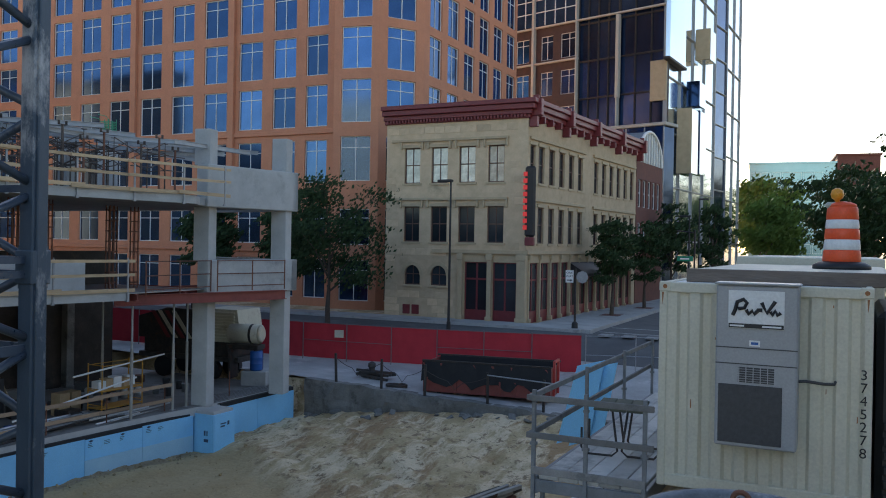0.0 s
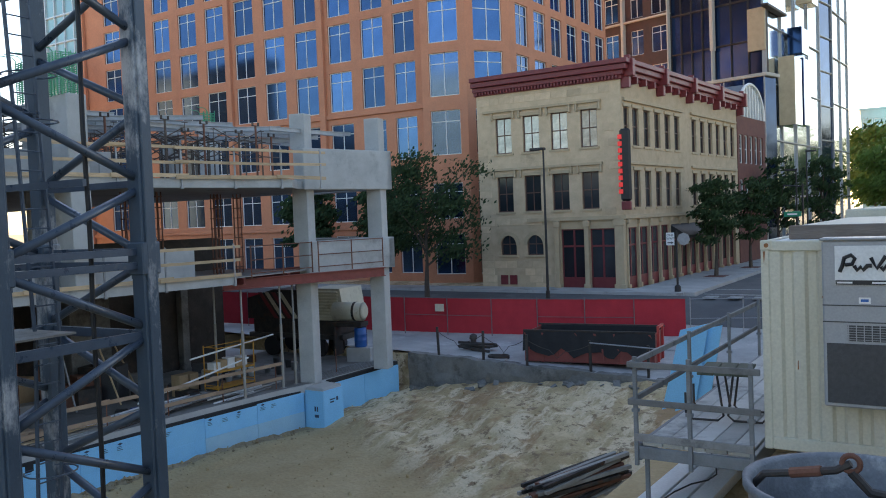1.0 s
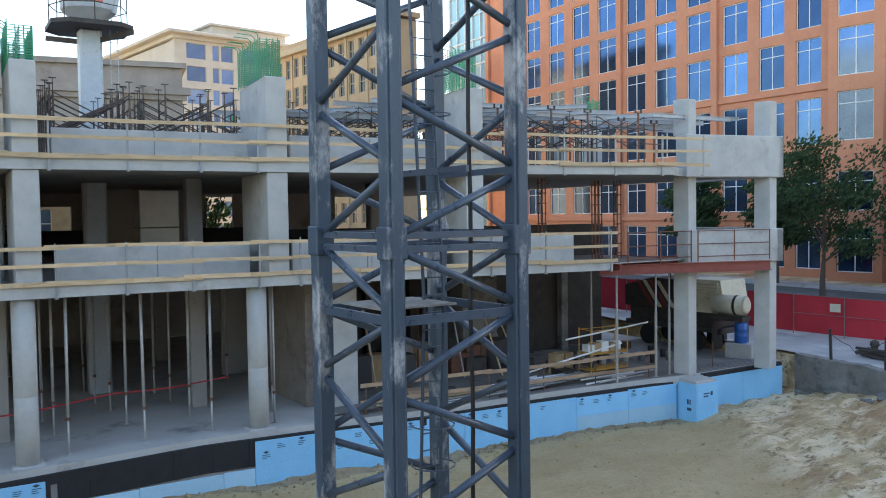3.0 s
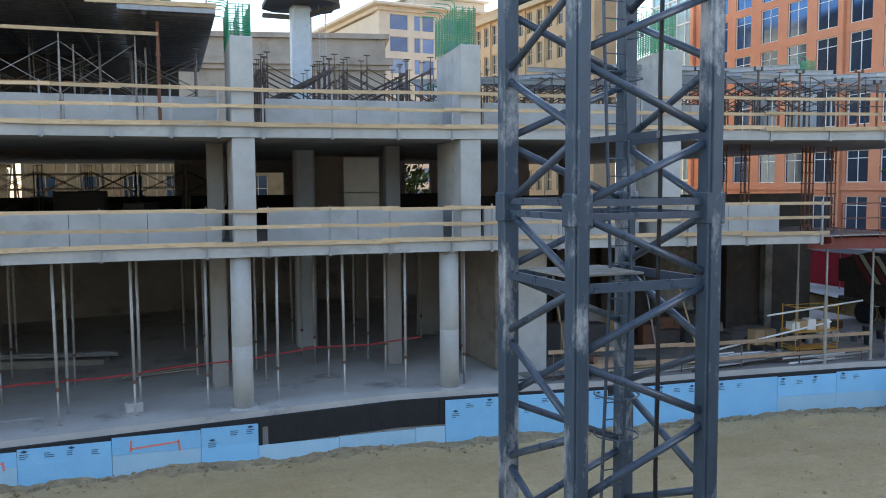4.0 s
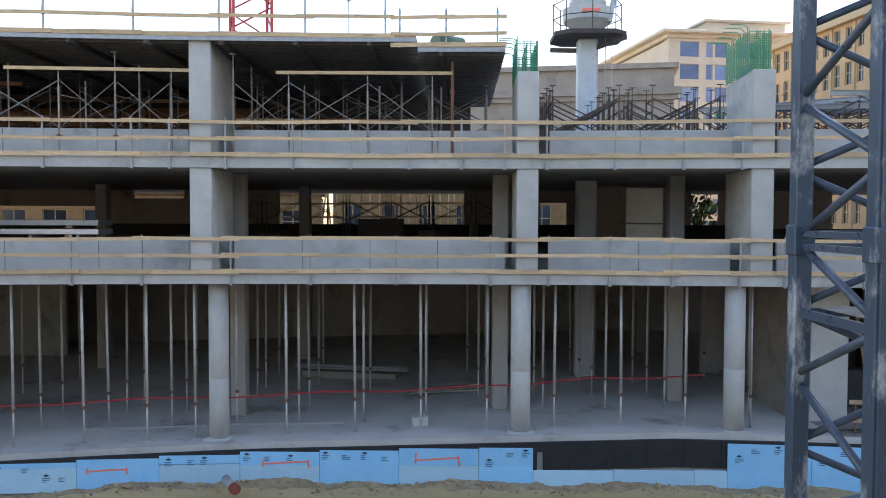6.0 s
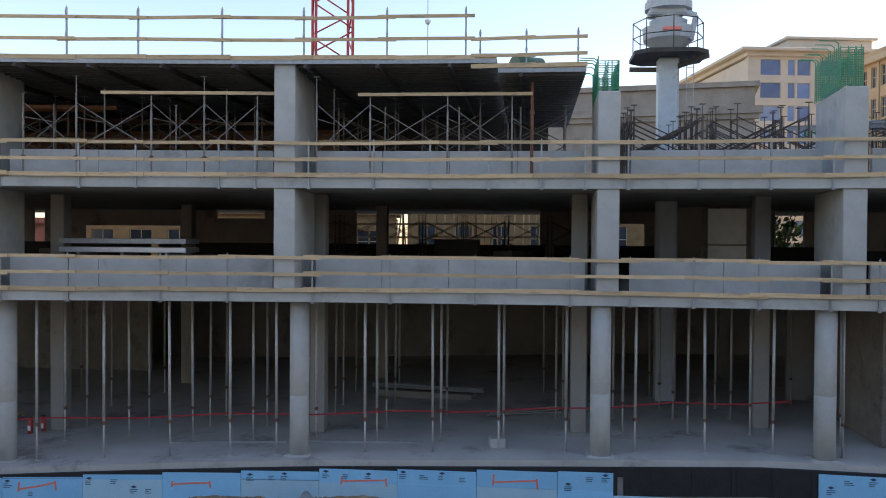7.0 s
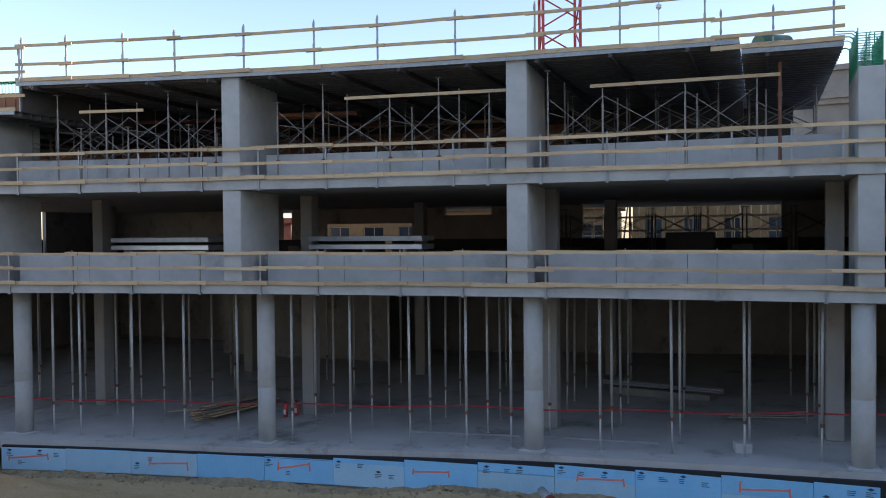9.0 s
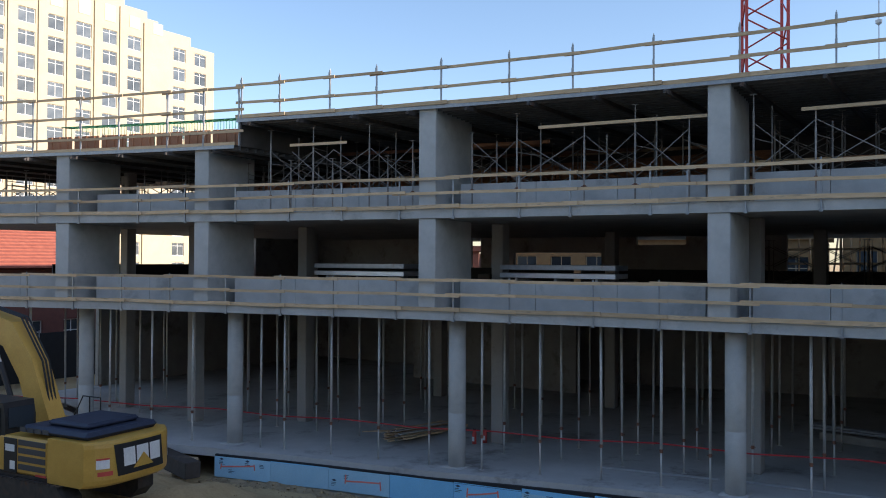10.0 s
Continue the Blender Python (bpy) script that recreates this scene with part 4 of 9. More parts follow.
for y in sys_:
    wdt = 0.8 + 0.5 * noise.noise((y * 0.35, 0.0, 8.0)) + 0.25 * noise.noise((y * 1.4, 2.0, 8.0))
    hh = 0.10 + 0.10 * noise.noise((y * 0.5, 5.0, 1.0)) + 0.08 * noise.noise((y * 2.0, 5.0, 1.0))
    for u in sus:
        x = foam_x(y) - 0.02 + u * wdt
        base = ground_z(x, y)
        z = base - 0.03 + hh * (1 - u) ** 1.4 + 0.07 * noise.noise((x * 4, y * 4, 3.0)) * (1 - u) + 0.03 * noise.noise((x * 11, y * 11, 3.0)) * (1 - u)
        vs.append((x, y, z if u < 0.99 else base - 0.08))
k = len(sus)
fs = [(j * k + i, j * k + i + 1, (j + 1) * k + i + 1, (j + 1) * k + i) for j in range(len(sys_) - 1) for i in range(k - 1)]
heap = Mesh().add(vs, fs).done("soil_heap", SOIL)
heap.polygons.foreach_set("use_smooth", [True] * len(heap.polygons))
solid("soil_heap", heap, SOIL, "loose dark soil heaped along the foam boards", "soil", kind="stuff")
clods = Mesh()
for i in range(600):
    y = rng.uniform(-27.8, 23.4)
    x = foam_x(y) + 0.1 + abs(rng.gauss(0, 0.4))
    s = rng.uniform(0.02, 0.07) * (1.8 if rng.random() < 0.06 else 1)
    c = Vector((x, y, ground_z(x, y) + s * 0.3 + max(0, 0.09 * (1 - (x - foam_x(y)) / 0.9))))
    r = [Vector((rng.uniform(0.7, 1.3) * s * a, rng.uniform(0.7, 1.3) * s * b, rng.uniform(0.5, 0.9) * s * d)) for a, b, d in ((1, 0, 0), (0, 1, 0), (-1, 0, 0), (0, -1, 0), (0, 0, 1), (0, 0, -1))]
    clods.add([c + q for q in r], ((0, 1, 4), (1, 2, 4), (2, 3, 4), (3, 0, 4), (1, 0, 5), (2, 1, 5), (3, 2, 5), (0, 3, 5)))
solid("soil_clods", clods, SOIL, "scattered clods and pebbles along the foundation", "clods", kind="stuff")


# ---------- buildings round the site ----------
WIN = {}


def frame_ring(w, h, t, y0, y1):
    """A rectangular frame in one connected piece."""
    o, i = ((0, 0), (w, 0), (w, h), (0, h)), ((t, t), (w - t, t), (w - t, h - t), (t, h - t))
    vs = [(x, y, z) for y in (y0, y1) for q in (o, i) for x, z in q]
    fs = []
    for k in range(4):
        j = (k + 1) % 4
        fs += [(k, j, 4 + j, 4 + k), (8 + k, 12 + k, 12 + j, 8 + j), (k, 8 + k, 8 + j, j), (4 + k, 4 + j, 12 + j, 12 + k)]
    return Mesh().add(vs, fs)


def window_meshes(w, h, style, fm, gm):
    key = (round(w, 2), round(h, 2), style, fm.name, gm.name)
    if key not in WIN:
        t = 0.07 if style != "thin" else 0.05
        bars = []
        if style == "cross":
            bars = [("mullion", Mesh().box(w / 2 - 0.035, w / 2 + 0.035, 0.01, 0.11, t, h - t)), ("transom", Mesh().box(t, w - t, 0.012, 0.108, h * 0.74, h * 0.74 + 0.06))]
        elif style == "sash":
            bars = [("mullion", Mesh().box(w / 2 - 0.03, w / 2 + 0.03, 0.02, 0.11, t, h - t)), ("transom", Mesh().box(t, w - t, 0.01, 0.108, h * 0.5, h * 0.5 + 0.07))]
        elif style == "shop":
            bars = [("mullion", Mesh().box(w / 2 - 0.06, w / 2 + 0.06, 0.01, 0.11, t, h - t)), ("transom", Mesh().box(t, w - t, 0.012, 0.108, h * 0.7, h * 0.7 + 0.12)), ("stall_panel", Mesh().box(t, w - t, 0.005, 0.11, t, h * 0.2))]
        p = Mesh().box(t, w - t, 0.05, 0.07, t, h - t)
        WIN[key] = (frame_ring(w, h, t, 0, 0.12).done("window", fm), p.done("pane", gm), [(n, b.done(n, fm)) for n, b in bars])
    return WIN[key]


def facade(b, p0, p1, z0, z1, us, rows, wm, fm, gm, style="cross", thick=0.45, sill=None, bars=True):
    """A wall from p0 to p1 (its face to the right hand), with openings at us x rows, and windows set into them."""
    d = Vector((p1[0] - p0[0], p1[1] - p0[1], 0))
    L = d.length
    M = Matrix.Translation((p0[0], p0[1], 0)) @ Matrix.Rotation(math.atan2(d.y, d.x), 4, "Z")
    U = sorted({0.0, L} | {a for a, w in us} | {a + w for a, w in us})
    Z = sorted({z0, z1} | {q for q, h in rows} | {q + h for q, h in rows})
    nu, nz = len(U), len(Z)
    vs = [M @ Vector((u, y, z)) for y in (0.0, thick) for z in Z for u in U]
    idx = lambda i, j, k: k * nu * nz + j * nu + i
    hole = {(i, j) for i in range(nu - 1) for j in range(nz - 1)
            if any(abs(U[i] - a) < 1e-6 for a, w in us) and any(abs(Z[j] - q) < 1e-6 for q, h in rows)}
    fs = []
    for i in range(nu - 1):
        for j in range(nz - 1):
            if (i, j) in hole:
                for e in (((i, j), (i + 1, j)), ((i + 1, j), (i + 1, j + 1)), ((i + 1, j + 1), (i, j + 1)), ((i, j + 1), (i, j))):
                    fs.append((idx(*e[0], 0), idx(*e[1], 0), idx(*e[1], 1), idx(*e[0], 1)))
            else:
                fs.append((idx(i, j, 0), idx(i + 1, j, 0), idx(i + 1, j + 1, 0), idx(i, j + 1, 0)))
                fs.append((idx(i, j, 1), idx(i, j + 1, 1), idx(i + 1, j + 1, 1), idx(i + 1, j, 1)))
    for i in range(nu - 1):
        fs += [(idx(i, 0, 0), idx(i, 0, 1), idx(i + 1, 0, 1), idx(i + 1, 0, 0)), (idx(i, nz - 1, 0), idx(i + 1, nz - 1, 0), idx(i + 1, nz - 1, 1), idx(i, nz - 1, 1))]
    for j in range(nz - 1):
        fs += [(idx(0, j, 0), idx(0, j + 1, 0), idx(0, j + 1, 1), idx(0, j, 1)), (idx(nu - 1, j, 0), idx(nu - 1, j, 1), idx(nu - 1, j + 1, 1), idx(nu - 1, j + 1, 0))]
    part("wall", Mesh().add(vs, fs), wm, b)
    for zb, h in rows:
        for a, w in us:
            f, p, bs = window_meshes(w, h, style, fm, gm)
            wo = part("window", f, fm, b, "", M @ Matrix.Translation((a, 0.14, zb)))
            part("pane", p, gm, wo)
            for n, q in bs if bars else ():
                part(n, q, fm, wo)
    if sill:
        for zb, h in rows:
            for a, w in us:
                part("sill", Mesh().box(a - 0.12, a + w + 0.12, -0.08, 0.12, zb - 0.14, zb - 0.003, M), sill, b)
                part("lintel", Mesh().box(a - 0.14, a + w + 0.14, -0.1, 0.12, zb + h + 0.003, zb + h + 0.2, M), sill, b)
    return M, L


# terracotta office building with a rounded corner
ob_ = thing("office_building", "tall terracotta office building with large blue windows and a rounded corner", "building")
ROWS_O = [(2.2, 3.2), (6.6, 2.8), (11.6, 3.5), (16.2, 3.4), (20.4, 3.3), (24.4, 3.3), (28.4, 3.3), (32.4, 3.3), (36.4, 3.3), (40.4, 3.3)]
bays = [(-80.0, -77.4), (-76.1, -73.6), (-72.1, -69.6), (-68.3, -65.7), (-64.45, -61.9), (-60.5, -58.0), (-56.75, -54.2), (-53.0, -50.4), (-49.1, -46.6), (-45.5, -43.15), (-42.15, -40.0)]
facade(ob_, (-83.6, 55.2), (-38.4, 55.2), 0, 46, [(a + 83.6, b - a) for a, b in bays], ROWS_O, TERRA, WHITE, GLASS, thick=0.6)
for x in (-83.4, -61.2, -49.75, -38.8):
    part("pilaster", Mesh().bev(x - 0.3, x + 0.3, 54.85, 55.197, 0, 46, 0.03), TERRA, ob_)
for z in (5.9, 10.2, 15.6, 44.6):
    part("string_course", Mesh().bev(-83.6, -38.5, 55.02, 55.196, z, z + 0.35, 0.02), TERRA, ob_)
part("return_wall", Mesh().box(-38.395, -38.2, 53.75, 55.6, 0, 46), TERRA, ob_)
arc_pts = [(-38.4, 53.7), (-34.7, 54.4), (-32.5, 57.65)]
for a, b in zip(arc_pts, arc_pts[1:]):
    L = math.hypot(b[0] - a[0], b[1] - a[1])
    facade(ob_, a, b, 0, 46, [(L / 2 - 1.25, 2.5)], ROWS_O, TERRA, WHITE, GLASS, thick=0.6)
facade(ob_, (-32.5, 57.65), (-32.4, 77.8), 0, 46, [(1.0 + k * 3.3, 2.2) for k in range(6)], ROWS_O, TERRA, WHITE, GLASS, thick=0.6)
part("roof", Mesh().prism([(-92, 56.0), (-38.2, 55.9), (-38.0, 54.3), (-35.0, 54.9), (-33.1, 57.8), (-33.0, 77.6), (-85, 90)], 45.6, 46.2), PAVE, ob_)
facade(ob_, (-92.7, 55.4), (-83.65, 55.3), 0, 46, [(0.4 + k * 1.75, 1.6) for k in range(5)], [(1 + 3.0 * k, 2.85) for k in range(15)], ALU, ALU, TEALG, "thin")

# three-storey stone corner building
tb = thing("stone_building", "three-storey tan stone corner building with a maroon cornice", "building")
ZB = 1.72
SASH = mat("dark_brown_sash", (0.085, 0.045, 0.035), (0.13, 0.07, 0.05), 3.0, 0.5, fine=30)
SHADE = mat("curtained_glass", (0.34, 0.36, 0.33), (0.62, 0.64, 0.58), 2.2, 0.18, 0.15, fine=1.2, rand=0.25)
SX = -30.72
US_F = [(1.42, 1.22), (3.5, 1.22), (5.56, 1.2), (7.66, 1.16)]
facade(tb, (SX, 48.9), (-20.3, 48.9), 6.4, 10.2, US_F, [(6.9, 2.4)], TAN, SASH, DGLASS, "sash", sill=TAN_D)
facade(tb, (SX, 48.9), (-20.3, 48.9), 10.2, 15.2, US_F, [(10.88, 2.42)], TAN, SASH, SHADE, "sash", sill=TAN_D)
facade(tb, (SX, 48.9), (-25.0, 48.9), ZB - 0.3, 6.39, [(1.55, 1.2), (3.56, 1.2)], [(3.95, 1.42)], TAN, SASH, DGLASS, "sash")
facade(tb, (-24.98, 48.9), (-20.3, 48.9), ZB - 0.3, 6.39, [(0.34, 1.72), (2.37, 1.66)], [(ZB - 0.05, 3.95)], TAN_D, MAROON, DGLASS, "shop")
SIDE_A, SIDE_B = (-20.3, 48.9), (-18.75, 72.2)
SIDE_T = math.degrees(math.atan2(SIDE_A[0] - SIDE_B[0], SIDE_B[1] - SIDE_A[1]))
us = [(0.4, 0.85)] + [(1.75 + k * 1.82, 1.02) for k in range(5)] + [(12.5 + k * 1.83, 0.98) for k in range(6)]
facade(tb, SIDE_A, SIDE_B, 6.4, 15.2, us, [(6.9, 2.4), (10.88, 2.42)], TAN, SASH, DGLASS, "sash", sill=TAN_D)
facade(tb, SIDE_A, SIDE_B, ZB - 0.3, 6.39, [(0.44 + k * 1.82, 1.68) for k in range(12)], [(ZB - 0.05, 3.95)], TAN_D, MAROON, DGLASS, "shop")
part("roof", Mesh().prism([(-30.5, 49.4), (-20.8, 49.4), (-19.3, 72.0), (-30.3, 72.0)], 14.9, 15.1), ASPHALT, tb)
part("rear_mass", Mesh().box(-30.6, -20.9, 49.7, 71.8, ZB - 0.3, 14.88), BRICK, tb)


def side_m(u):
    """On the side street front, u metres from the corner."""
    f = u / math.hypot(SIDE_B[0] - SIDE_A[0], SIDE_B[1] - SIDE_A[1])
    return pose(SIDE_A[0] + (SIDE_B[0] - SIDE_A[0]) * f, SIDE_A[1] + (SIDE_B[1] - SIDE_A[1]) * f, 0, 0, 0, SIDE_T)


for z, o, h in ((15.85, 0.72, 0.3), (15.5, 0.55, 0.34), (15.2, 0.3, 0.3), (14.95, 0.14, 0.25)):
    part("cornice", Mesh().bev(SX - 0.15, -20.3 + o, 48.9 - o, 49.25, z, z + h, 0.03), MAROON, tb, "maroon bracketed cornice")
    part("cornice", Mesh().bev(-0.3, o, 0.36, 24.1, z + 0.001, z + h, 0.03, side_m(0)), MAROON, tb, "maroon bracketed cornice")
for k in range(44):
    part("dentil", Mesh().box(-0.06, 0.06, -0.30, -0.05, 15.02, 15.19), MAROON, tb, "", pose(SX + 0.2 + k * 0.235, 48.9, 0))
for k, u in enumerate((0.3, 6.0, 11.6, 17.6, 23.6)):
    m = Mesh().bev(0.0, 0.85, -0.22, 0.22, 15.1, 16.2, 0.04).bev(0.0, 0.55, -0.18, 0.18, 14.4, 15.1, 0.04).bev(0.2, 0.6, -0.1, 0.1, 16.2, 16.45, 0.04)
    part("cornice_bracket", m, MAROON, tb, "", side_m(u))
for k in range(15):
    part("cornice_bracket", Mesh().bev(0.02, 0.5, -0.1, 0.1, 14.75, 15.2, 0.02), MAROON, tb, "", side_m(1.6 + k * 1.45))
m = Mesh().box(-27.0, -20.1, 48.68, 48.9, 6.18, 6.42)
m.box(SX + 0.5, -21.6, 48.72, 48.9, 9.72, 9.88).box(SX + 0.5, -21.6, 48.72, 48.9, 13.7, 13.86)
part("string_course", m, TAN_D, tb)
for z in (9.66, 13.64):
    for u0, u1 in ((0.3, 10.4), (12.2, 22.9)):
        part("hood_mould", Mesh().bev(0, 0.16, u0, u1, z, z + 0.2, 0.02, side_m(0)), TAN_D, tb)
part("string_course", Mesh().bev(0, 0.22, -0.2, 23.3, 6.18, 6.42, 0.02, side_m(0)), TAN_D, tb)
for a, w_ in US_F:
    for z in (9.45, 13.43):
        for du in (-0.28, w_ + 0.14):
            part("hood_stop", Mesh().bev(SX + a + du, SX + a + du + 0.14, 48.7, 48.9, z - 0.25, z + 0.26, 0.03), TAN_D, tb)
# coursed stone blocks, each a little proud
BLK = [Mesh().bev(0, L, -d, 0.0, 0, 0.46, 0.012).done("stone_block", TAN) for L, d in ((1.16, 0.02), (0.74, 0.026), (0.96, 0.015))]
BLKW = (1.18, 0.76, 0.98)
for r in range(28):
    z = ZB - 0.1 + r * 0.485
    x = SX + 0.02
    k = r
    while x < -20.5:
        k = (k * 7 + r + 3) % 11
        L = BLKW[k % 3]
        u0, u1 = x - SX, x - SX + L
        if z < 6.1:
            bad = u1 > 5.6 or any(u1 > a - 0.1 and u0 < a + 1.3 and z + 0.47 > 3.85 and z < 5.55 for a in (1.55, 3.56)) or (u1 > 1.4 and u0 < 2.9 and z < 2.7)
        else:
            bad = u1 > 10.4 or z < 6.45 or z > 14.4 or any(abs(z + 0.23 - q) < 0.33 and u1 > 0.4 and u0 < 9.2 for q in (9.8, 13.78)) or any(u1 > a - 0.3 and u0 < a + w_ + 0.3 and z + 0.47 > q - 0.18 and z < q + 2.65 for a, w_ in US_F for q in (6.9, 10.88))
        if not bad:
            part("stone_block", BLK[k % 3], TAN, tb, "", pose(x, 48.9, z))
        x += L
for a in (1.55, 3.56):
    # rounded heads: a surround with a half-round opening over each small window
    outer = [(a + 0.6 + 0.86 * math.cos(q), 4.62 + 0.92 * math.sin(q)) for q in np.linspace(0, math.pi, 13)]
    inner = [(a + 0.6 + 0.6 * math.cos(q), 4.62 + 0.68 * math.sin(q)) for q in np.linspace(0, math.pi, 13)]
    m = Mesh()
    for k in range(12):
        m.side([outer[k], outer[k + 1], inner[k + 1], inner[k]], -0.05, 0.13, Matrix.Translation((SX, 48.9, 0)))
    part("window_arch", m.done("window_arch", TAN_D, weld=True), TAN_D, tb)
    for sg in (1, -1):
        sp = [(a + 0.6 + sg * 0.6, 5.38)] + [(a + 0.6 + sg * 0.6 * math.cos(q), 4.62 + 0.68 * math.sin(q)) for q in np.linspace(0, math.pi / 2, 7)] + [(a + 0.6, 5.38)]
        part("arch_spandrel", Mesh().side(sp, 0.01, 0.13, Matrix.Translation((SX, 48.9, 0))), TAN, tb)
    part("sill", Mesh().bev(SX + a - 0.12, SX + a + 1.32, 48.78, 49.0, 3.8, 3.94, 0.02), TAN_D, tb)
for x0 in (-29.25, -28.55):
    part("vent_grille", Mesh().bev(x0, x0 + 0.56, 48.84, 48.9, 1.95, 2.6, 0.02), MAROON, tb)
for x in (-24.86, -22.77, -20.55):
    w2 = 0.15 if x < -21 else 0.3
    part("pilaster", Mesh().bev(x - w2, x + w2, 48.62, 48.9, ZB - 0.3, 6.17, 0.02).bev(x - w2 - 0.07, x + w2 + 0.07, 48.56, 48.9, ZB - 0.3, ZB + 0.35, 0.02).bev(x - w2 - 0.07, x + w2 + 0.07, 48.56, 48.9, 5.75, 6.15, 0.03), TAN_D, tb)
for k in range(13):
    part("pilaster", Mesh().bev(-0.02, 0.1, -0.07, 0.07, ZB - 0.3, 6.17, 0.02).bev(-0.02, 0.22, -0.12, 0.12, 5.85, 6.15, 0.03).bev(-0.02, 0.2, -0.13, 0.13, ZB - 0.3, ZB + 0.3, 0.02), TAN_D, tb, "", side_m(0.36 + k * 1.82))
aw = part("awning", Mesh().side([(0, 3.9), (1.3, 3.1), (1.3, 2.9), (0, 3.0)], 0, 5.0), BLACK, tb, "black canvas awning", Matrix.Translation((0, 0, ZB)) @ side_m(7.6))
part("roof_plant", Mesh().bev(-26.2, -24.2, 55.5, 58.0, 15.1, 17.4, 0.05), WHITE, tb, "white roof plant box")
blade_sign = thing("blade_sign", "black vertical blade sign with a red lit strip", "sign")
part("panel", Mesh().bev(-20.05, -19.35, 47.75, 48.0, 7.3, 11.75, 0.12), BLACK, blade_sign)
part("foot_panel", Mesh().bev(-20.0, -19.4, 47.72, 48.03, 6.75, 7.28, 0.05), MAROON, blade_sign)
for k in range(9):
    part("lit_letter", Mesh().bev(-20.12, -19.86, 47.70, 47.745, 7.75 + k * 0.42, 8.03 + k * 0.42, 0.01), GLOWRED, blade_sign, "red lit sign stroke that cannot be read")
part("bracket", Mesh().beam((-19.8, 48.0, 11.2), (-20.3, 49.0, 11.2), 0.06, 0.06).beam((-19.8, 48.0, 8.6), (-20.3, 49.0, 8.6), 0.06, 0.06), MAROON, blade_sign)

# narrow brick building with an arched roof, and the dark glass tower behind
nb = thing("brick_building", "narrow dark brick building with an arched metal gable", "building")
facade(nb, (-18.75, 72.5), (-18.25, 81.0), 1.4, 13.6, [(0.5 + k * 1.55, 1.05) for k in range(5)], [(6.6, 2.4), (10.4, 2.5)], BRICK, WHITE, DGLASS, "sash")
part("parapet", Mesh().prism([(-18.8, 72.5), (-18.25, 81.0), (-28, 81.0), (-28, 72.5)], 13.6, 14.5), BRICK, nb)
part("rear_mass", Mesh().prism([(-19.35, 72.6), (-18.85, 80.9), (-28, 80.9), (-28, 72.6)], 1.4, 13.59), BRICK, nb)
arc = [(3.9 - 3.9 * math.cos(q), 14.5 + 3.0 * math.sin(q)) for q in np.linspace(0, math.pi, 17)]
part("arched_gable", Mesh().side(arc, 0.0, 6.0, Matrix.Translation((-18.8, 72.9, 0)) @ Matrix.Rotation(radians(86.6), 4, "Z")), STEEL, nb)
part("gable_rim", Mesh().path([(-18.72 + 0.059 * u, 72.9 + u, z) for u, z in arc], 0.14, 6), WHITE, nb)
for k in range(1, 9):
    u = k * 0.866
    part("gable_rib", Mesh().box(-0.05, 0.09, u - 0.05, u + 0.05, 14.5, 14.5 + 3.0 * math.sqrt(max(0.0, 1 - ((u - 3.9) / 3.9) ** 2)), pose(-18.8, 72.9, 0, 0, 0, -3.4)), WHITE, nb)
tw = thing("glass_tower", "dark glass and brick tower with mirrored facets and stone bands", "building")
TL0, TL1 = Vector((-44.0, 97.0, 0)), Vector((-19.8, 90.3, 0))
TLU = (TL1 - TL0).normalized()


def tl(u):
    p = TL0 + TLU * u
    return (p.x, p.y)


DBRICK = mat("umber_brick", (0.058, 0.035, 0.032), (0.088, 0.05, 0.043), 2.0, 0.8, fine=25)
FL = [(3.1 + 4.35 * k, 2.9) for k in range(13)]
facade(tw, tl(0), tl(13.7), 1, 60, [(0.7, 1.9), (2.9, 1.3), (4.75, 1.95), (8.45, 1.75), (11.3, 2.3)], FL, DBRICK, WHITE, TGLASS, "cross")
facade(tw, tl(13.72), tl(19.1), 1, 60, [(0.1 + k * 1.32, 1.24) for k in range(4)], [(2.3 + 4.35 * k, 4.25) for k in range(13)], DARKSTEEL, DARKSTEEL, TGLASS, "thin")
facade(tw, tl(19.12), tl(25.1), 1, 60, [(0.1 + k * 1.97, 1.88) for k in range(3)], [(2.3 + 4.35 * k, 4.25) for k in range(13)], DARKSTEEL, DARKSTEEL, TGLASS, "thin")
MIR = [((-19.8, 90.3), (-18.0, 113.0), MGLASS, 6.0), ((-18.0, 113.02), (-17.2, 118.0), TGLASS, 4.35), ((-17.2, 118.02), (-16.6, 128.0), MGLASS, 6.0)]
for a, b, g, rh in MIR:
    L = math.hypot(b[0] - a[0], b[1] - a[1])
    nn = max(1, round(L / 5.6))
    facade(tw, a, b, 1, 60, [(0.08 + k * (L - 0.1) / nn, (L - 0.1) / nn - 0.14) for k in range(nn)], [(1.6 + rh * k, rh - 0.1) for k in range(int(57 / rh))], STEEL, STEEL, g, "thin")
MT = Matrix.Translation((-19.8, 90.3, 0)) @ Matrix.Rotation(math.atan2(22.7, 1.8), 4, "Z")
for u0, out, z0, z1, mt, lab in ((11.7, 1.75, 29.4, 33.1, TAN_D, "blank tan end panel"), (4.1, 1.65, 15.2, 22.5, TAN_D, "blank tan end panel"), (8.0, 1.5, 23.3, 26.2, TGLASS, "dark glazed end panel"), (10.6, 1.0, 15.6, 23.2, TGLASS, "dark glazed end panel")):
    part("bay_end", Mesh().bev(u0, u0 + 0.3, -out, -0.01, z0, z1, 0.03, MT), mt, tw, lab)
    part("glass_bay", Mesh().bev(u0 + 0.31, u0 + 3.2, -out + 0.04, -0.01, z0 + 0.02, z1 - 0.02, 0.03, MT), MGLASS, tw)
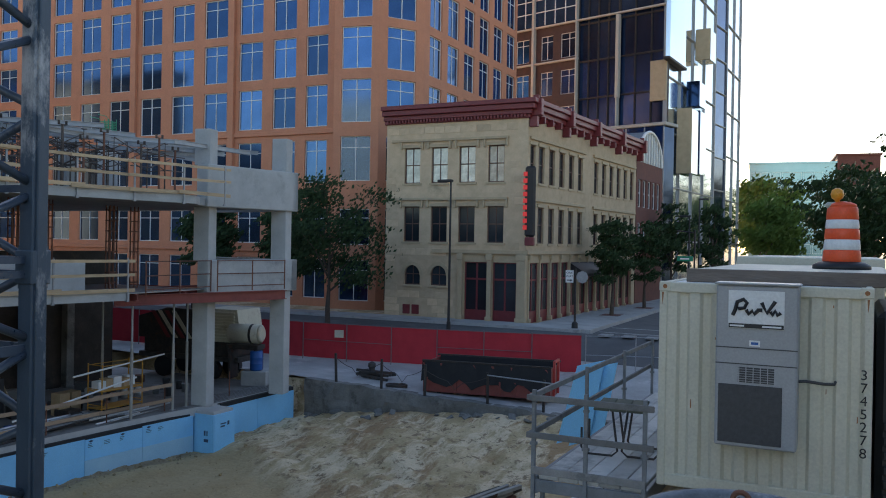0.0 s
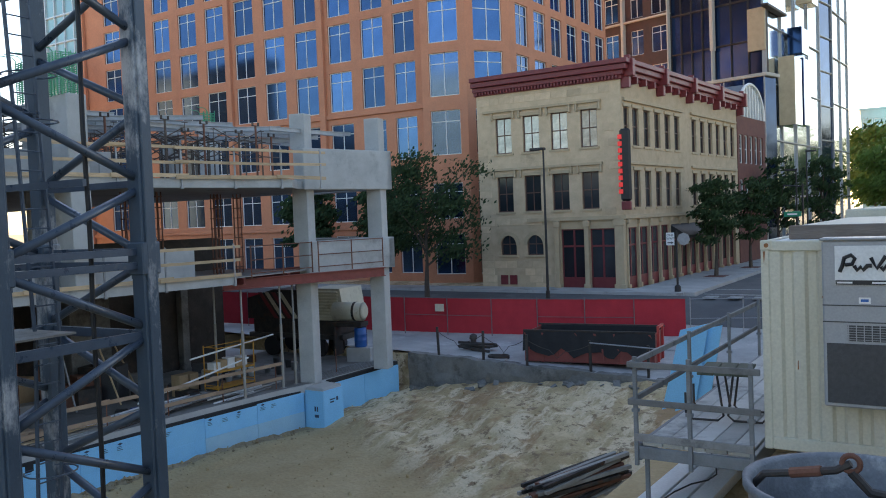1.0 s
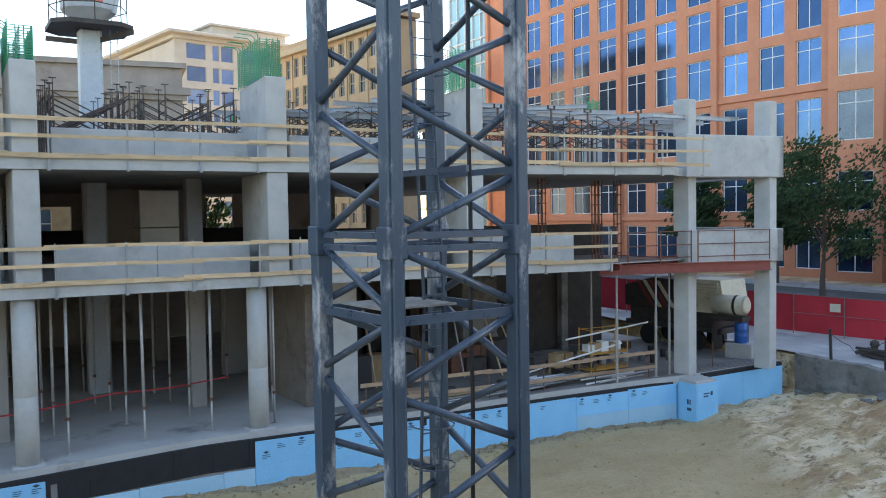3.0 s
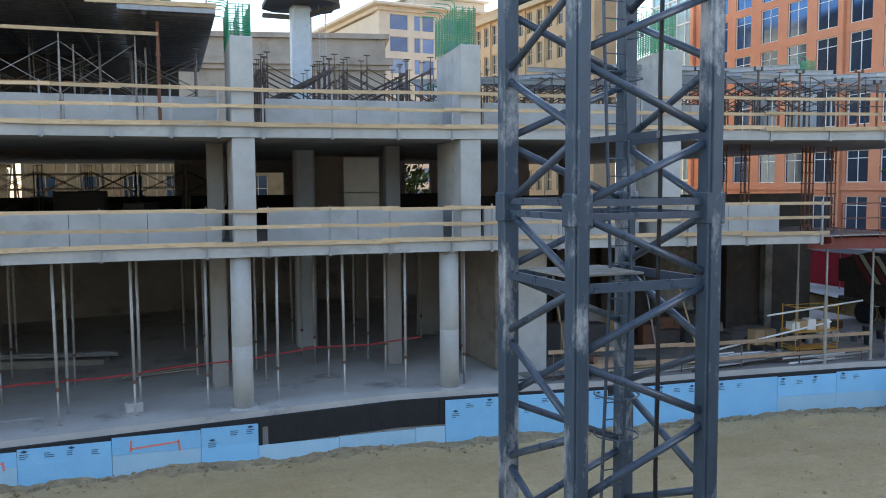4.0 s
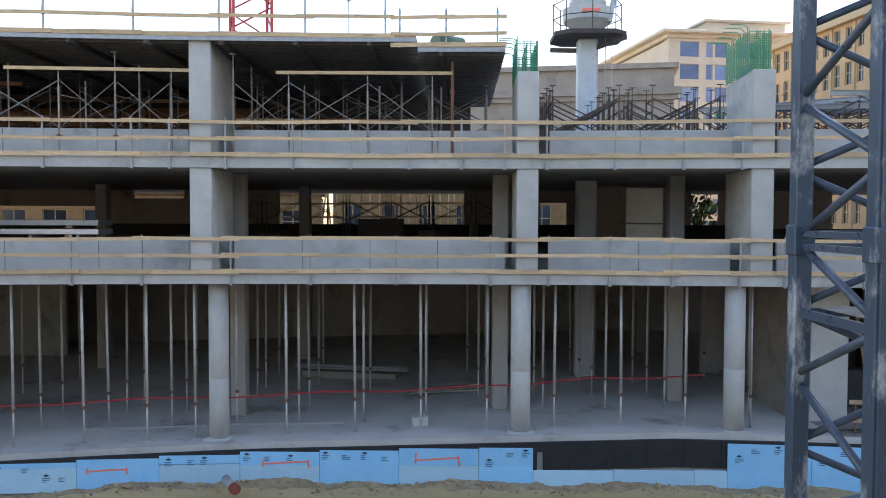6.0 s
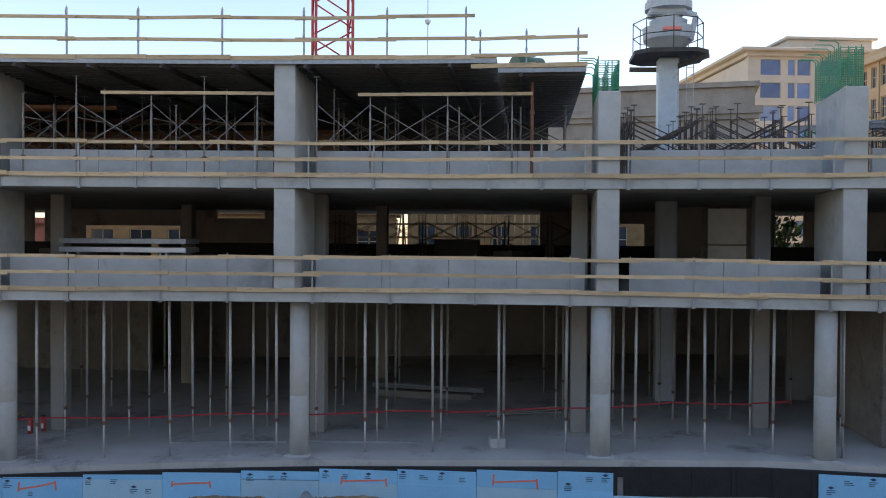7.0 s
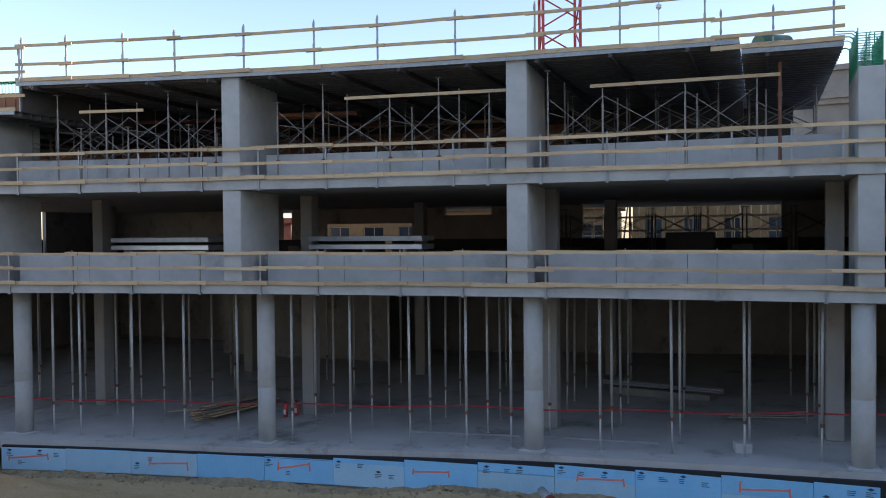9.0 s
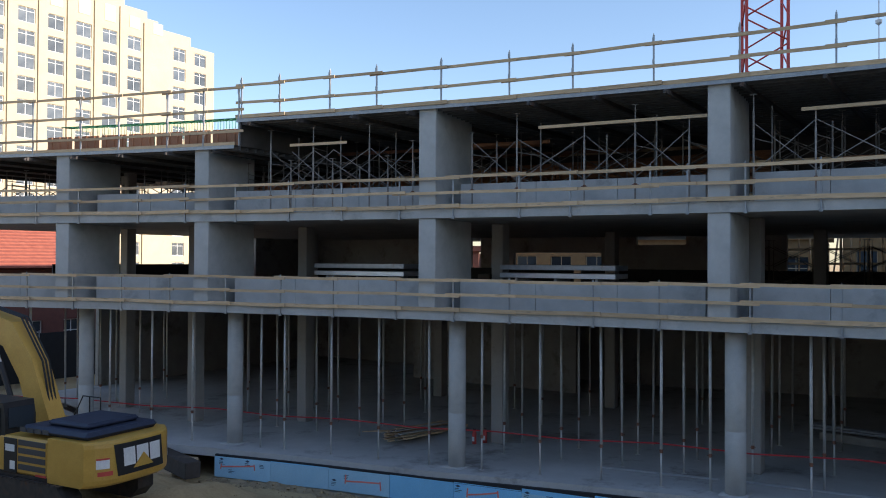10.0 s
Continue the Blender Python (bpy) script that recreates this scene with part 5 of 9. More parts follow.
part("bay_end", Mesh().bev(23.2, 25.1, -0.3, -0.01, 22.8, 27.2, 0.03, Matrix.Translation(TL0) @ Matrix.Rotation(math.atan2(TLU.y, TLU.x), 4, "Z")), TAN_D, tw, "blank tan end panel")
# the upper glass box stands out over the corner
part("corner_box", Mesh().bev(-0.9, 5.6, -0.5, 0.0, 27.3, 60, 0.03, MT), MGLASS, tw, "mirrored glass box standing out over the corner")
part("box_soffit", Mesh().bev(-1.3, 5.7, -0.62, 0.1, 27.0, 27.28, 0.03, MT), DARKSTEEL, tw)
TM = Matrix.Translation(TL0) @ Matrix.Rotation(math.atan2(TLU.y, TLU.x), 4, "Z")
part("stone_band", Mesh().bev(0, 13.9, -0.45, -0.01, 28.7, 28.9, 0.03, TM), BEIGE, tw)
part("stone_band", Mesh().bev(0, 25.0, -0.4, -0.01, 33.1, 33.3, 0.03, TM), BEIGE, tw)
for u, w_, z0, z1 in ((7.6, 0.34, 1, 60), (13.75, 0.16, 1, 60), (19.2, 0.4, 23.6, 33.0), (19.2, 0.18, 1, 23.6), (0.2, 0.34, 1, 60)):
    part("stone_pier", Mesh().bev(u - w_ / 2, u + w_ / 2, -0.6, -0.02, z0, z1, 0.03, TM), BEIGE, tw)
for k in range(10):
    part("curtain_mullion", Mesh().bev(0.4 + k * 1.45, 0.5 + k * 1.45, -0.3, -0.02, 33.4, 60, 0.01, TM), WHITE, tw)
part("curtain_glass", Mesh().bev(0.1, 13.6, -0.2, -0.03, 33.4, 60, 0.01, TM), TGLASS, tw)
for k in range(6):
    part("curtain_rail", Mesh().bev(0.1, 13.6, -0.27, -0.2, 35.0 + k * 1.5, 35.1 + k * 1.5, 0.01, TM), WHITE, tw)
part("low_wing", Mesh().bev(19.8, 26.4, -3.2, -0.7, 1.2, 19.6, 0.05, TM), TGLASS, tw, "lower dark glass wing at the corner")
part("wing_roof", Mesh().bev(19.6, 26.8, -3.4, -0.6, 19.6, 19.95, 0.05, TM), BEIGE, tw)
for k in range(4):
    part("wing_mullion", Mesh().bev(19.78 + k * 2.2, 19.92 + k * 2.2, -3.28, -3.2, 1.2, 19.55, 0.01, TM), STEEL, tw)
part("tower_core", Mesh().prism([(-43.6, 97.8), (-20.4, 91.2), (-18.6, 113), (-17.3, 128), (-44, 128)], 1, 59), BRICK, tw)


def block(name, label, p0, p1, depth, z1, us, rows, wm, fm, gm, style="cross", category="building", z0=0.0):
    """A plain building: a facade, a side and a roof."""
    b = thing(name, label, category)
    M, L = facade(b, p0, p1, z0, z1, us, rows, wm, fm, gm, style)
    part("rear_mass", Mesh().box(0.01, L - 0.01, 0.46, depth, z0, z1 - 0.2, M), wm, b)
    part("roof_edge", Mesh().box(-0.4, L + 0.4, -0.4, depth + 0.2, z1, z1 + 0.5, M), wm, b)
    return b, M, L




# ---------- foreground by the street: container, landing, bucket ----------
ct = thing("shipping_container", "cream corrugated steel container office with rust spots", "container")
CX0, CX1, CY0, CY1, CZ0, CZ1 = -3.68, -1.24, 9.0, 15.06, 3.70, 6.29
prof = []
n = 8
for k in range(n):
    u = CX0 + 0.10 + k * (CX1 - CX0 - 0.2) / n
    wd = (CX1 - CX0 - 0.2) / n
    prof += [(u, 0.0), (u + wd * 0.42, 0.0), (u + wd * 0.55, 0.045), (u + wd * 0.87, 0.045)]
prof.append((CX1 - 0.10, 0.0))
vs = [(x, CY0 + 0.02 + d, z) for z in (CZ0 + 0.15, CZ1 - 0.12) for x, d in prof]
m = Mesh().add(vs, [(i, i + 1, i + 1 + len(prof), i + len(prof)) for i in range(len(prof) - 1)])
part("end_wall", m, CONTM, ct)
m = Mesh()
for x in (CX0, CX1 - 0.1):
    m.bev(x, x + 0.1, CY0, CY0 + 0.12, CZ0, CZ1, 0.012).bev(x, x + 0.1, CY1 - 0.12, CY1, CZ0, CZ1, 0.012)
m.bev(CX0 + 0.1, CX1 - 0.1, CY0, CY0 + 0.1, CZ1 - 0.13, CZ1 - 0.003, 0.012).bev(CX0 + 0.1, CX1 - 0.1, CY0, CY0 + 0.1, CZ0 + 0.003, CZ0 + 0.16, 0.012)
for x in (CX0, CX1 - 0.08):
    m.bev(x + 0.003, x + 0.077, CY0 + 0.12, CY1 - 0.12, CZ1 - 0.1, CZ1, 0.01).bev(x + 0.003, x + 0.077, CY0 + 0.12, CY1 - 0.12, CZ0, CZ0 + 0.14, 0.01)
part("frame", m, CONTM, ct)
m = Mesh()
for x in (CX0 + 0.02, CX1 - 0.06):
    k = CY0 + 0.12
    while k < CY1 - 0.2:
        m.box(x, x + 0.035, k, k + 0.14, CZ0 + 0.14, CZ1 - 0.1).box(x + 0.015, x + 0.02, k + 0.14, k + 0.28, CZ0 + 0.14, CZ1 - 0.1)
        k += 0.28
part("side_wall", m, CONTM, ct)
m = Mesh()
k = CY0 + 0.15
while k < CY1 - 0.1:
    m.box(CX0 + 0.08, CX1 - 0.08, k, k + 0.17, CZ1 - 0.05, CZ1 - 0.02).box(CX0 + 0.08, CX1 - 0.08, k + 0.17, k + 0.23, CZ1 - 0.06, CZ1 - 0.045)
    k += 0.23
part("roof", m, WHITE, ct)
for x in (CX0 - 0.004, CX1 - 0.146):
    part("corner_casting", Mesh().bev(x, x + 0.15, CY0 - 0.012, CY0 + 0.16, CZ1 - 0.118, CZ1 + 0.006, 0.012), CONTM, ct)
    part("casting_hole", Mesh().lathe([(0.028, 0), (0.028, 0.006)], 12).tube((0, 0, 0.006), (0, 0, 0.007), 0.02, 10), CONTRUST, ct, "rusty casting hole", pose(x + 0.075, CY0 - 0.013, CZ1 - 0.055, 90, 0, 0))
rust = Mesh()
for k in range(16):
    x, z = rng.uniform(CX0 + 0.02, CX1 - 0.03), rng.uniform(CZ0 + 0.3, CZ1 - 0.15)
    wdt, ht = rng.uniform(0.006, 0.02), rng.uniform(0.03, 0.16)
    d = 0.012
    rust.add([(x, CY0 + d, z), (x + wdt, CY0 + d, z + 0.01), (x + wdt * 0.8, CY0 + d, z + ht), (x + wdt * 0.2, CY0 + d, z + ht * 0.9)], [(0, 1, 2, 3)])
for x in (CX0 + 0.03, CX1 - 0.07):
    rust.add([(x, CY0 - 0.004, CZ1 - 0.13), (x + 0.025, CY0 - 0.004, CZ1 - 0.13), (x + 0.016, CY0 - 0.004, CZ1 - 0.24), (x + 0.008, CY0 - 0.004, CZ1 - 0.29)], [(0, 1, 2, 3)])
part("rust_spot", rust, CONTRUST, ct, "small rust streaks")
for i, ch in enumerate("3745278"):
    fc = bpy.data.curves.new("digit", "FONT")
    fc.body, fc.size, fc.align_x, fc.extrude = ch, 0.165, "CENTER", 0.001
    fc.materials.append(BLACK)
    d = part("painted_digit", fc, BLACK, ct, "black stencilled digit", pose(-1.33, CY0 - 0.008, 5.235 - i * 0.151, 90, 0, 0))
solid("wooden_beam", Mesh().bev(CX0 + 0.2, CX1 + 0.3, 9.75, 9.9, CZ1 - 0.018, CZ1 + 0.16, 0.01), mat("brown_aged_beam", (0.13, 0.10, 0.08), (0.24, 0.195, 0.155), 3.0, 0.85, bump=0.3, fine=50, stretch=(0.2, 1, 1)), "weathered wooden beam lying across the container roof", "beam")

ac = thing("wall_air_conditioner", "grey wall-mounted air conditioner on the container end", "air conditioner")
AX0, AX1, AY, AZ0, AZ1 = -2.93, -2.02, 8.62, 4.38, 6.325
part("body", Mesh().bev(AX0, AX1, AY, 9.0, AZ0, AZ1 - 0.03, 0.02), GREYP, ac)
part("top_cover", Mesh().bev(AX0 - 0.02, AX1 + 0.02, AY - 0.03, 9.0, AZ1 - 0.028, AZ1, 0.01), GREYP, ac)
for z in (5.36, 5.55):
    part("seam", Mesh().box(AX0 + 0.002, AX1 - 0.002, AY - 0.006, AY, z, z + 0.012), GREYD, ac)
part("condenser_grille", Mesh().bev(AX0 + 0.04, AX1 - 0.16, AY - 0.012, AY - 0.001, AZ0 + 0.05, 5.12, 0.005), GREYD, ac, "dark mesh condenser grille")
part("vent_panel", Mesh().box(AX0 + 0.26, AX0 + 0.66, AY - 0.004, AY + 0.001, 5.15, 5.33), GREYD, ac)
for k in range(5):
    part("louvre", Mesh().box(AX0 + 0.265 + k * 0.08, AX0 + 0.275 + k * 0.08, AY - 0.014, AY - 0.004, 5.15, 5.33), GREYP, ac)
for k in range(6):
    part("louvre", Mesh().box(AX0 + 0.26, AX0 + 0.66, AY - 0.011, AY - 0.004, 5.165 + k * 0.028, 5.17 + k * 0.028), GREYP, ac)
part("maker_label", Mesh().box(AX0 + 0.38, AX0 + 0.5, AY - 0.004, AY - 0.001, 5.58, 5.65), WHITE, ac, "small coloured label")
part("maker_label", Mesh().box(AX0 + 0.40, AX0 + 0.48, AY - 0.006, AY - 0.004, 5.60, 5.63), BLUEPL, ac)
# Black block with slats, added to give the container's right side its deep shade.
gn = thing("louvred_plant_unit", "black slatted block added for the deep shade on the container side", "plant unit")
part("dark_body", Mesh().bev(-1.2, -0.35, 9.25, 12.2, 2.5, 6.02, 0.08), BLACK, gn)
for k in range(12):
    part("louvre", Mesh().bev(-1.12, -0.43, 9.2, 9.25, 2.75 + k * 0.17, 2.86 + k * 0.17, 0.015), BLACK, gn)
sg = thing("company_sign", "white sign with a bold dark script mark and black footer", "sign")
SX0, SX1, SZ0, SZ1 = -2.79, -2.17, 5.79, 6.235
part("panel", Mesh().bev(SX0, SX1, AY - 0.016, AY - 0.004, SZ0, SZ1, 0.002), WHITE, sg)
part("footer", Mesh().box(SX0 + 0.005, SX1 - 0.005, AY - 0.019, AY - 0.0165, SZ0 + 0.004, SZ0 + 0.055), BLACK, sg)
yq = AY - 0.02
for pts in ([(0.05, 0.15), (0.08, 0.22), (0.10, 0.31), (0.17, 0.34), (0.21, 0.30), (0.18, 0.24), (0.11, 0.23)], [(0.20, 0.22), (0.23, 0.17), (0.27, 0.21), (0.29, 0.17), (0.335, 0.22), (0.38, 0.22)], [(0.37, 0.31), (0.43, 0.19), (0.52, 0.33)], [(0.47, 0.21), (0.49, 0.17), (0.52, 0.22), (0.545, 0.17), (0.58, 0.2)]):
    for w_ in (0.048,):
        part("script_mark", Mesh().path([(SX0 + u, yq, SZ0 + v) for u, v in pts], w_ / 2, 6), BLACK, sg, "bold black abstract mark")
m = Mesh()
for a, b in ((0.02, 0.18), (0.38, 0.59)):
    m.box(SX0 + a, SX0 + b, yq - 0.002, yq, SZ0 + 0.018, SZ0 + 0.038)
part("footer_line", m, WHITE, sg)
solid("conduit_pipe", Mesh().path([(-2.02, 8.85, 5.18), (-1.94, 8.9, 5.18), (-1.75, 8.93, 5.16), (-1.64, 8.96, 5.16), (-1.63, 9.02, 5.18)], 0.018, 8), GREYD, "black conduit from the air conditioner to the wall", "pipe", smooth=True)

solid("roof_cover", Mesh().bev(CX0 + 0.3, CX1 + 0.25, 9.93, 15.0, CZ1 - 0.018, CZ1 + 0.16, 0.02), CONTM, "pale sheet-covered platform laid on the container roof", "roof cover")
bc = thing("shipping_container", "pale container standing behind the container office", "container")
part("body", Mesh().bev(CX0 + 0.2, CX1 + 0.3, 15.2, 21.2, CZ0 - 1.2, CZ1 + 0.3, 0.02), CONTM, bc)
for k in range(18):
    part("rib", Mesh().bev(CX0 + 0.165, CX0 + 0.199, 15.35 + k * 0.33, 15.5 + k * 0.33, CZ0 + 0.25, CZ1 + 0.2, 0.01), CONTM, bc)
br = thing("traffic_barrel", "orange and white traffic barrel with a warning lamp", "traffic barrel", m=pose(-1.62, 12.0, CZ1 + 0.162) @ Matrix.Diagonal((0.93, 0.93, 1.05, 1)))
part("base", Mesh().lathe([(0.43, 0), (0.43, 0.05), (0.34, 0.10), (0.27, 0.11)], 28), BLACK, br, "black rubber base", smooth=True)
bands = [(0.285, 0.10, 0.275, 0.27, ORANGE), (0.272, 0.27, 0.262, 0.42, WHITE), (0.262, 0.42, 0.252, 0.57, ORANGE), (0.25, 0.57, 0.24, 0.70, WHITE), (0.24, 0.70, 0.225, 0.88, ORANGE)]
for r0, z0, r1, z1, mm in bands:
    part("band", Mesh().lathe([(r0 - 0.01, z0), (r0, z0 + 0.015), (r1, z1 - 0.015), (r1 - 0.01, z1)], 28), mm, br, smooth=True)
part("top", Mesh().lathe([(0.215, 0.88), (0.2, 0.92), (0.12, 0.95), (0.03, 0.96)], 24), ORANGE, br, smooth=True)
part("warning_lamp", Mesh().lathe([(0.03, 0.94), (0.04, 0.98), (0.085, 1.01), (0.10, 1.06), (0.085, 1.12), (0.03, 1.15)], 20, (-0.08, 0, 0)), mat("amber_lens", (0.75, 0.30, 0.02), (0.8, 0.36, 0.03), 8, 0.3), br, "amber warning lamp", smooth=True)
part("sandbag", Mesh().bev(-0.26, 0.02, -0.12, 0.12, 0.86, 0.95, 0.04), mat("grey_cloth", (0.40, 0.42, 0.36), (0.5, 0.5, 0.44), 8, 0.9, bump=0.4), br, "crumpled pale cloth")

bk = thing("concrete_bucket", "large round grey steel concrete bucket with a bail", "bucket", m=pose(-2.19, 4.94, 2.55))
BKM = mat("worn_grey_steel", (0.15, 0.16, 0.17), (0.27, 0.28, 0.29), 3, 0.6, 0.3, bump=0.2, fine=40, stain=(0.42, 0.42, 0.41), stain_scale=2.2, stain_cut=0.55)
part("shell", Mesh().lathe([(0.42, 0.15), (0.73, 0.9), (0.75, 2.02), (0.79, 2.05), (0.79, 2.11), (0.75, 2.11), (0.72, 2.08), (0.70, 0.92), (0.38, 0.2)], 40), BKM, bk, smooth=True)
part("stand", Mesh().lathe([(0.55, 0.0), (0.55, 0.04), (0.45, 0.3), (0.42, 0.3)], 24), BKM, bk)
part("bail", Mesh().path([(-0.76, 0.0, 1.95), (-0.62, -0.1, 2.12), (-0.35, -0.16, 2.18), (-0.1, -0.2, 2.24), (0.0, -0.2, 2.3)], 0.03, 8).path([(0.77, 0.05, 1.95), (0.5, -0.05, 2.02), (0.12, -0.18, 2.1), (0.0, -0.2, 2.24)], 0.035, 8), DARKSTEEL, bk, "dark steel bail rod")
ring = Mesh()
P = [(-0.0 + 0.06 * math.cos(a), -0.2, 2.30 + 0.06 * math.sin(a)) for a in np.linspace(0, 2 * math.pi, 15)]
ring.path(P, 0.021, 8)
part("shackle", ring, RUST, bk, "rusty lifting shackle")
part("turnbuckle", Mesh().tube((-0.42, -0.15, 2.165), (-0.2, -0.19, 2.22), 0.04, 8), RUST, bk, "rusty turnbuckle")

AGED = mat("aged_rail_wood", (0.17, 0.165, 0.155), (0.27, 0.26, 0.245), 3.0, 0.85, bump=0.3, fine=60, stain=(0.11, 0.105, 0.10), stain_scale=2.0, rand=0.25)
ld = thing("landing_platform", "grey steel and timber landing with open guard rails", "platform")
DX0, DX1, DY0, DY1, DZ = -5.32, -3.78, 8.9, 16.4, 3.62
DECKW = mat("sun_bleached_decking", (0.46, 0.45, 0.42), (0.60, 0.585, 0.55), 2.0, 0.85, bump=0.2, fine=60, stain=(0.30, 0.29, 0.27), stain_scale=1.3, rand=0.2)
TABLEW = mat("dark_green_table_wood", (0.07, 0.08, 0.055), (0.12, 0.125, 0.09), 3.0, 0.8, bump=0.2, fine=60, rand=0.15)
GALV = mat("dull_galvanised", (0.17, 0.18, 0.19), (0.25, 0.26, 0.27), 4, 0.55, 0.3, fine=50, rand=0.06)
m = Mesh().bev(DX0, DX1, DY0, DY0 + 0.06, DZ - 0.22, DZ - 0.06, 0.01).bev(DX0, DX0 + 0.06, DY0 + 0.06, DY1, DZ - 0.26, DZ - 0.02, 0.01).bev(DX1 - 0.06, DX1, DY0 + 0.06, DY1, DZ - 0.26, DZ - 0.02, 0.01)
part("deck_frame", m, GALV, ld)
k = DX0 + 0.07
while k < DX1 - 0.1:
    part("deck_board", Mesh().bev(k, k + 0.27, DY0 + 0.07, DY1, DZ - 0.06, DZ - rng.uniform(0.0, 0.008), 0.008), DECKW, ld)
    k += 0.28
for x, y in ((DX0, DY0), (DX0 + 0.72, DY0), (DX1 - 0.05, DY0), (DX0, 11.4), (DX0, 13.9), (DX0, DY1 - 0.05)):
    part("rail_post", Mesh().box(x, x + 0.05, y - 0.052, y - 0.002, DZ - 0.3, DZ + 1.16).box(x - 0.02, x + 0.07, y - 0.06, y + 0.005, DZ + 0.42, DZ + 0.46), GALV, ld)
for z in (1.06, 0.56):
    part("rail", Mesh().bev(DX0 - 0.06, DX1 + 0.1, DY0 - 0.10, DY0 - 0.058, DZ + z - 0.04, DZ + z + 0.04, 0.006), AGED, ld)
    part("rail", Mesh().bev(DX0 - 0.05, DX0 - 0.008, DY0 - 0.05, DY1, DZ + z - 0.04, DZ + z + 0.04, 0.006), AGED, ld)
part("toe_board", Mesh().bev(DX0, DX1, DY0 - 0.06, DY0 - 0.02, DZ + 0.03, DZ + 0.13, 0.006), AGED, ld)
for x, y in ((DX0 + 0.05, DY0 + 0.3), (DX1 - 0.1, DY0 + 0.3), (DX0 + 0.05, DY1 - 0.3), (DX1 - 0.1, DY1 - 0.3), (DX0 + 0.05, 12.5)):
    part("leg", Mesh().tube((x, y, ground_z(x, y) - 0.1), (x, y, DZ - 0.26), 0.035, 8), GALV, ld)
tbm = thing("picnic_table", "dark weathered plank table on bent steel tube legs", "table", m=pose(-4.55, 10.75, DZ, 0, 0, 6))
for k in range(3):
    part("top_board", Mesh().bev(-0.36 + k * 0.24, -0.13 + k * 0.24, -0.5, 0.4, 0.70, 0.74, 0.006), TABLEW, tbm)
for y in (-0.38, 0.28):
    part("leg_frame", Mesh().path([(-0.55, y, 0.41), (-0.55, y, 0.12), (-0.48, y, 0.03), (-0.1, y, 0.03), (-0.02, y, 0.1), (-0.1, y, 0.69)], 0.017, 8), DARKSTEEL, tbm, smooth=True)
    part("leg_frame", Mesh().path([(0.58, y + 0.03, 0.41), (0.58, y + 0.03, 0.12), (0.5, y + 0.03, 0.03), (0.12, y + 0.03, 0.03), (0.04, y + 0.03, 0.1), (0.12, y + 0.03, 0.69)], 0.017, 8), DARKSTEEL, tbm, smooth=True)
for k in range(2):
    solid("foam_sheet", Mesh().side([(-7.76, 2.0), (-7.28, 3.9), (-6.62, 4.08), (-6.95, 2.3)], 17.4, 17.46), FOAM, "pale blue foam sheet leaning beside the landing", "foam sheet", "leaning foam sheets", m=pose(0.26 * k, 0.14 * k, -0.05 * k))
solid("white_bucket", Mesh().lathe([(0.13, 0), (0.15, 0.36), (0.16, 0.37), (0.145, 0.38)], 20), WHITE, "white plastic pail on the landing", "pail", m=pose(-4.0, 12.4, DZ), smooth=True)
for k in range(3):
    me = Mesh().bev(0, 0.28, 0, 7.0, 0.14, 0.16, 0.006).box(0.003, 0.023, 0, 7.0, 0, 0.14).box(0.257, 0.277, 0, 7.0, 0, 0.14)
    solid("steel_channel", me, WHITE, "pale painted steel channel lying on the ground", "steel channel", "steel channels", m=pose(-5.5 + k * 0.31, 6.2 - k * 0.3, 2.58, 0, 0, -1))
solid("wooden_beam", Mesh().bev(0, 0.14, 0, 6.4, 0, 0.14, 0.01), WOOD_G, "dark timber lying beside the steel channels", "beam", m=pose(-4.28, 6.4, 2.56, 0, 0, -3))
solid("black_hose", Mesh().path([(-4.9 + 0.18 * math.sin(k * 0.9), 7.5 + k * 0.35, 2.78 + 0.02 * math.sin(k * 2.0)) for k in range(14)], 0.012, 6), BLACK, "thin black cable curling over the channels", "cable")
pile = thing("lumber_pile", "untidy stack of dark weathered planks and rusty steel on the dirt", "lumber pile", m=pose(-11.2, 20.0, ground_z(-11.2, 20.0), 0, 0, 68))
for k in range(44):
    row = k // 7
    u, v = -0.55 + (k % 7) * 0.18 * (1 - row * 0.07), 0.06 + row * 0.14
    w2 = rng.uniform(0.04, 0.09)
    part("plank", Mesh().bev(-1.5 - rng.uniform(0, 0.3), 1.4 + rng.uniform(0, 0.35), -w2, w2, -0.05, 0.05, 0.006), (WOOD_G, DARKSTEEL, DARKSTEEL, WOOD_G, RUST)[k % 5], pile, "", pose(rng.uniform(-0.3, 0.3), u, v, rng.uniform(-9, 9), rng.uniform(-3, 3) - 3, rng.uniform(-6, 6)))

# ---------- street side: fence, skip, pit posts ----------
def fence_pt(f):
    return (FENCE_A[0] + (FENCE_B[0] - FENCE_A[0]) * f, FENCE_A[1] + (FENCE_B[1] - FENCE_A[1]) * f)


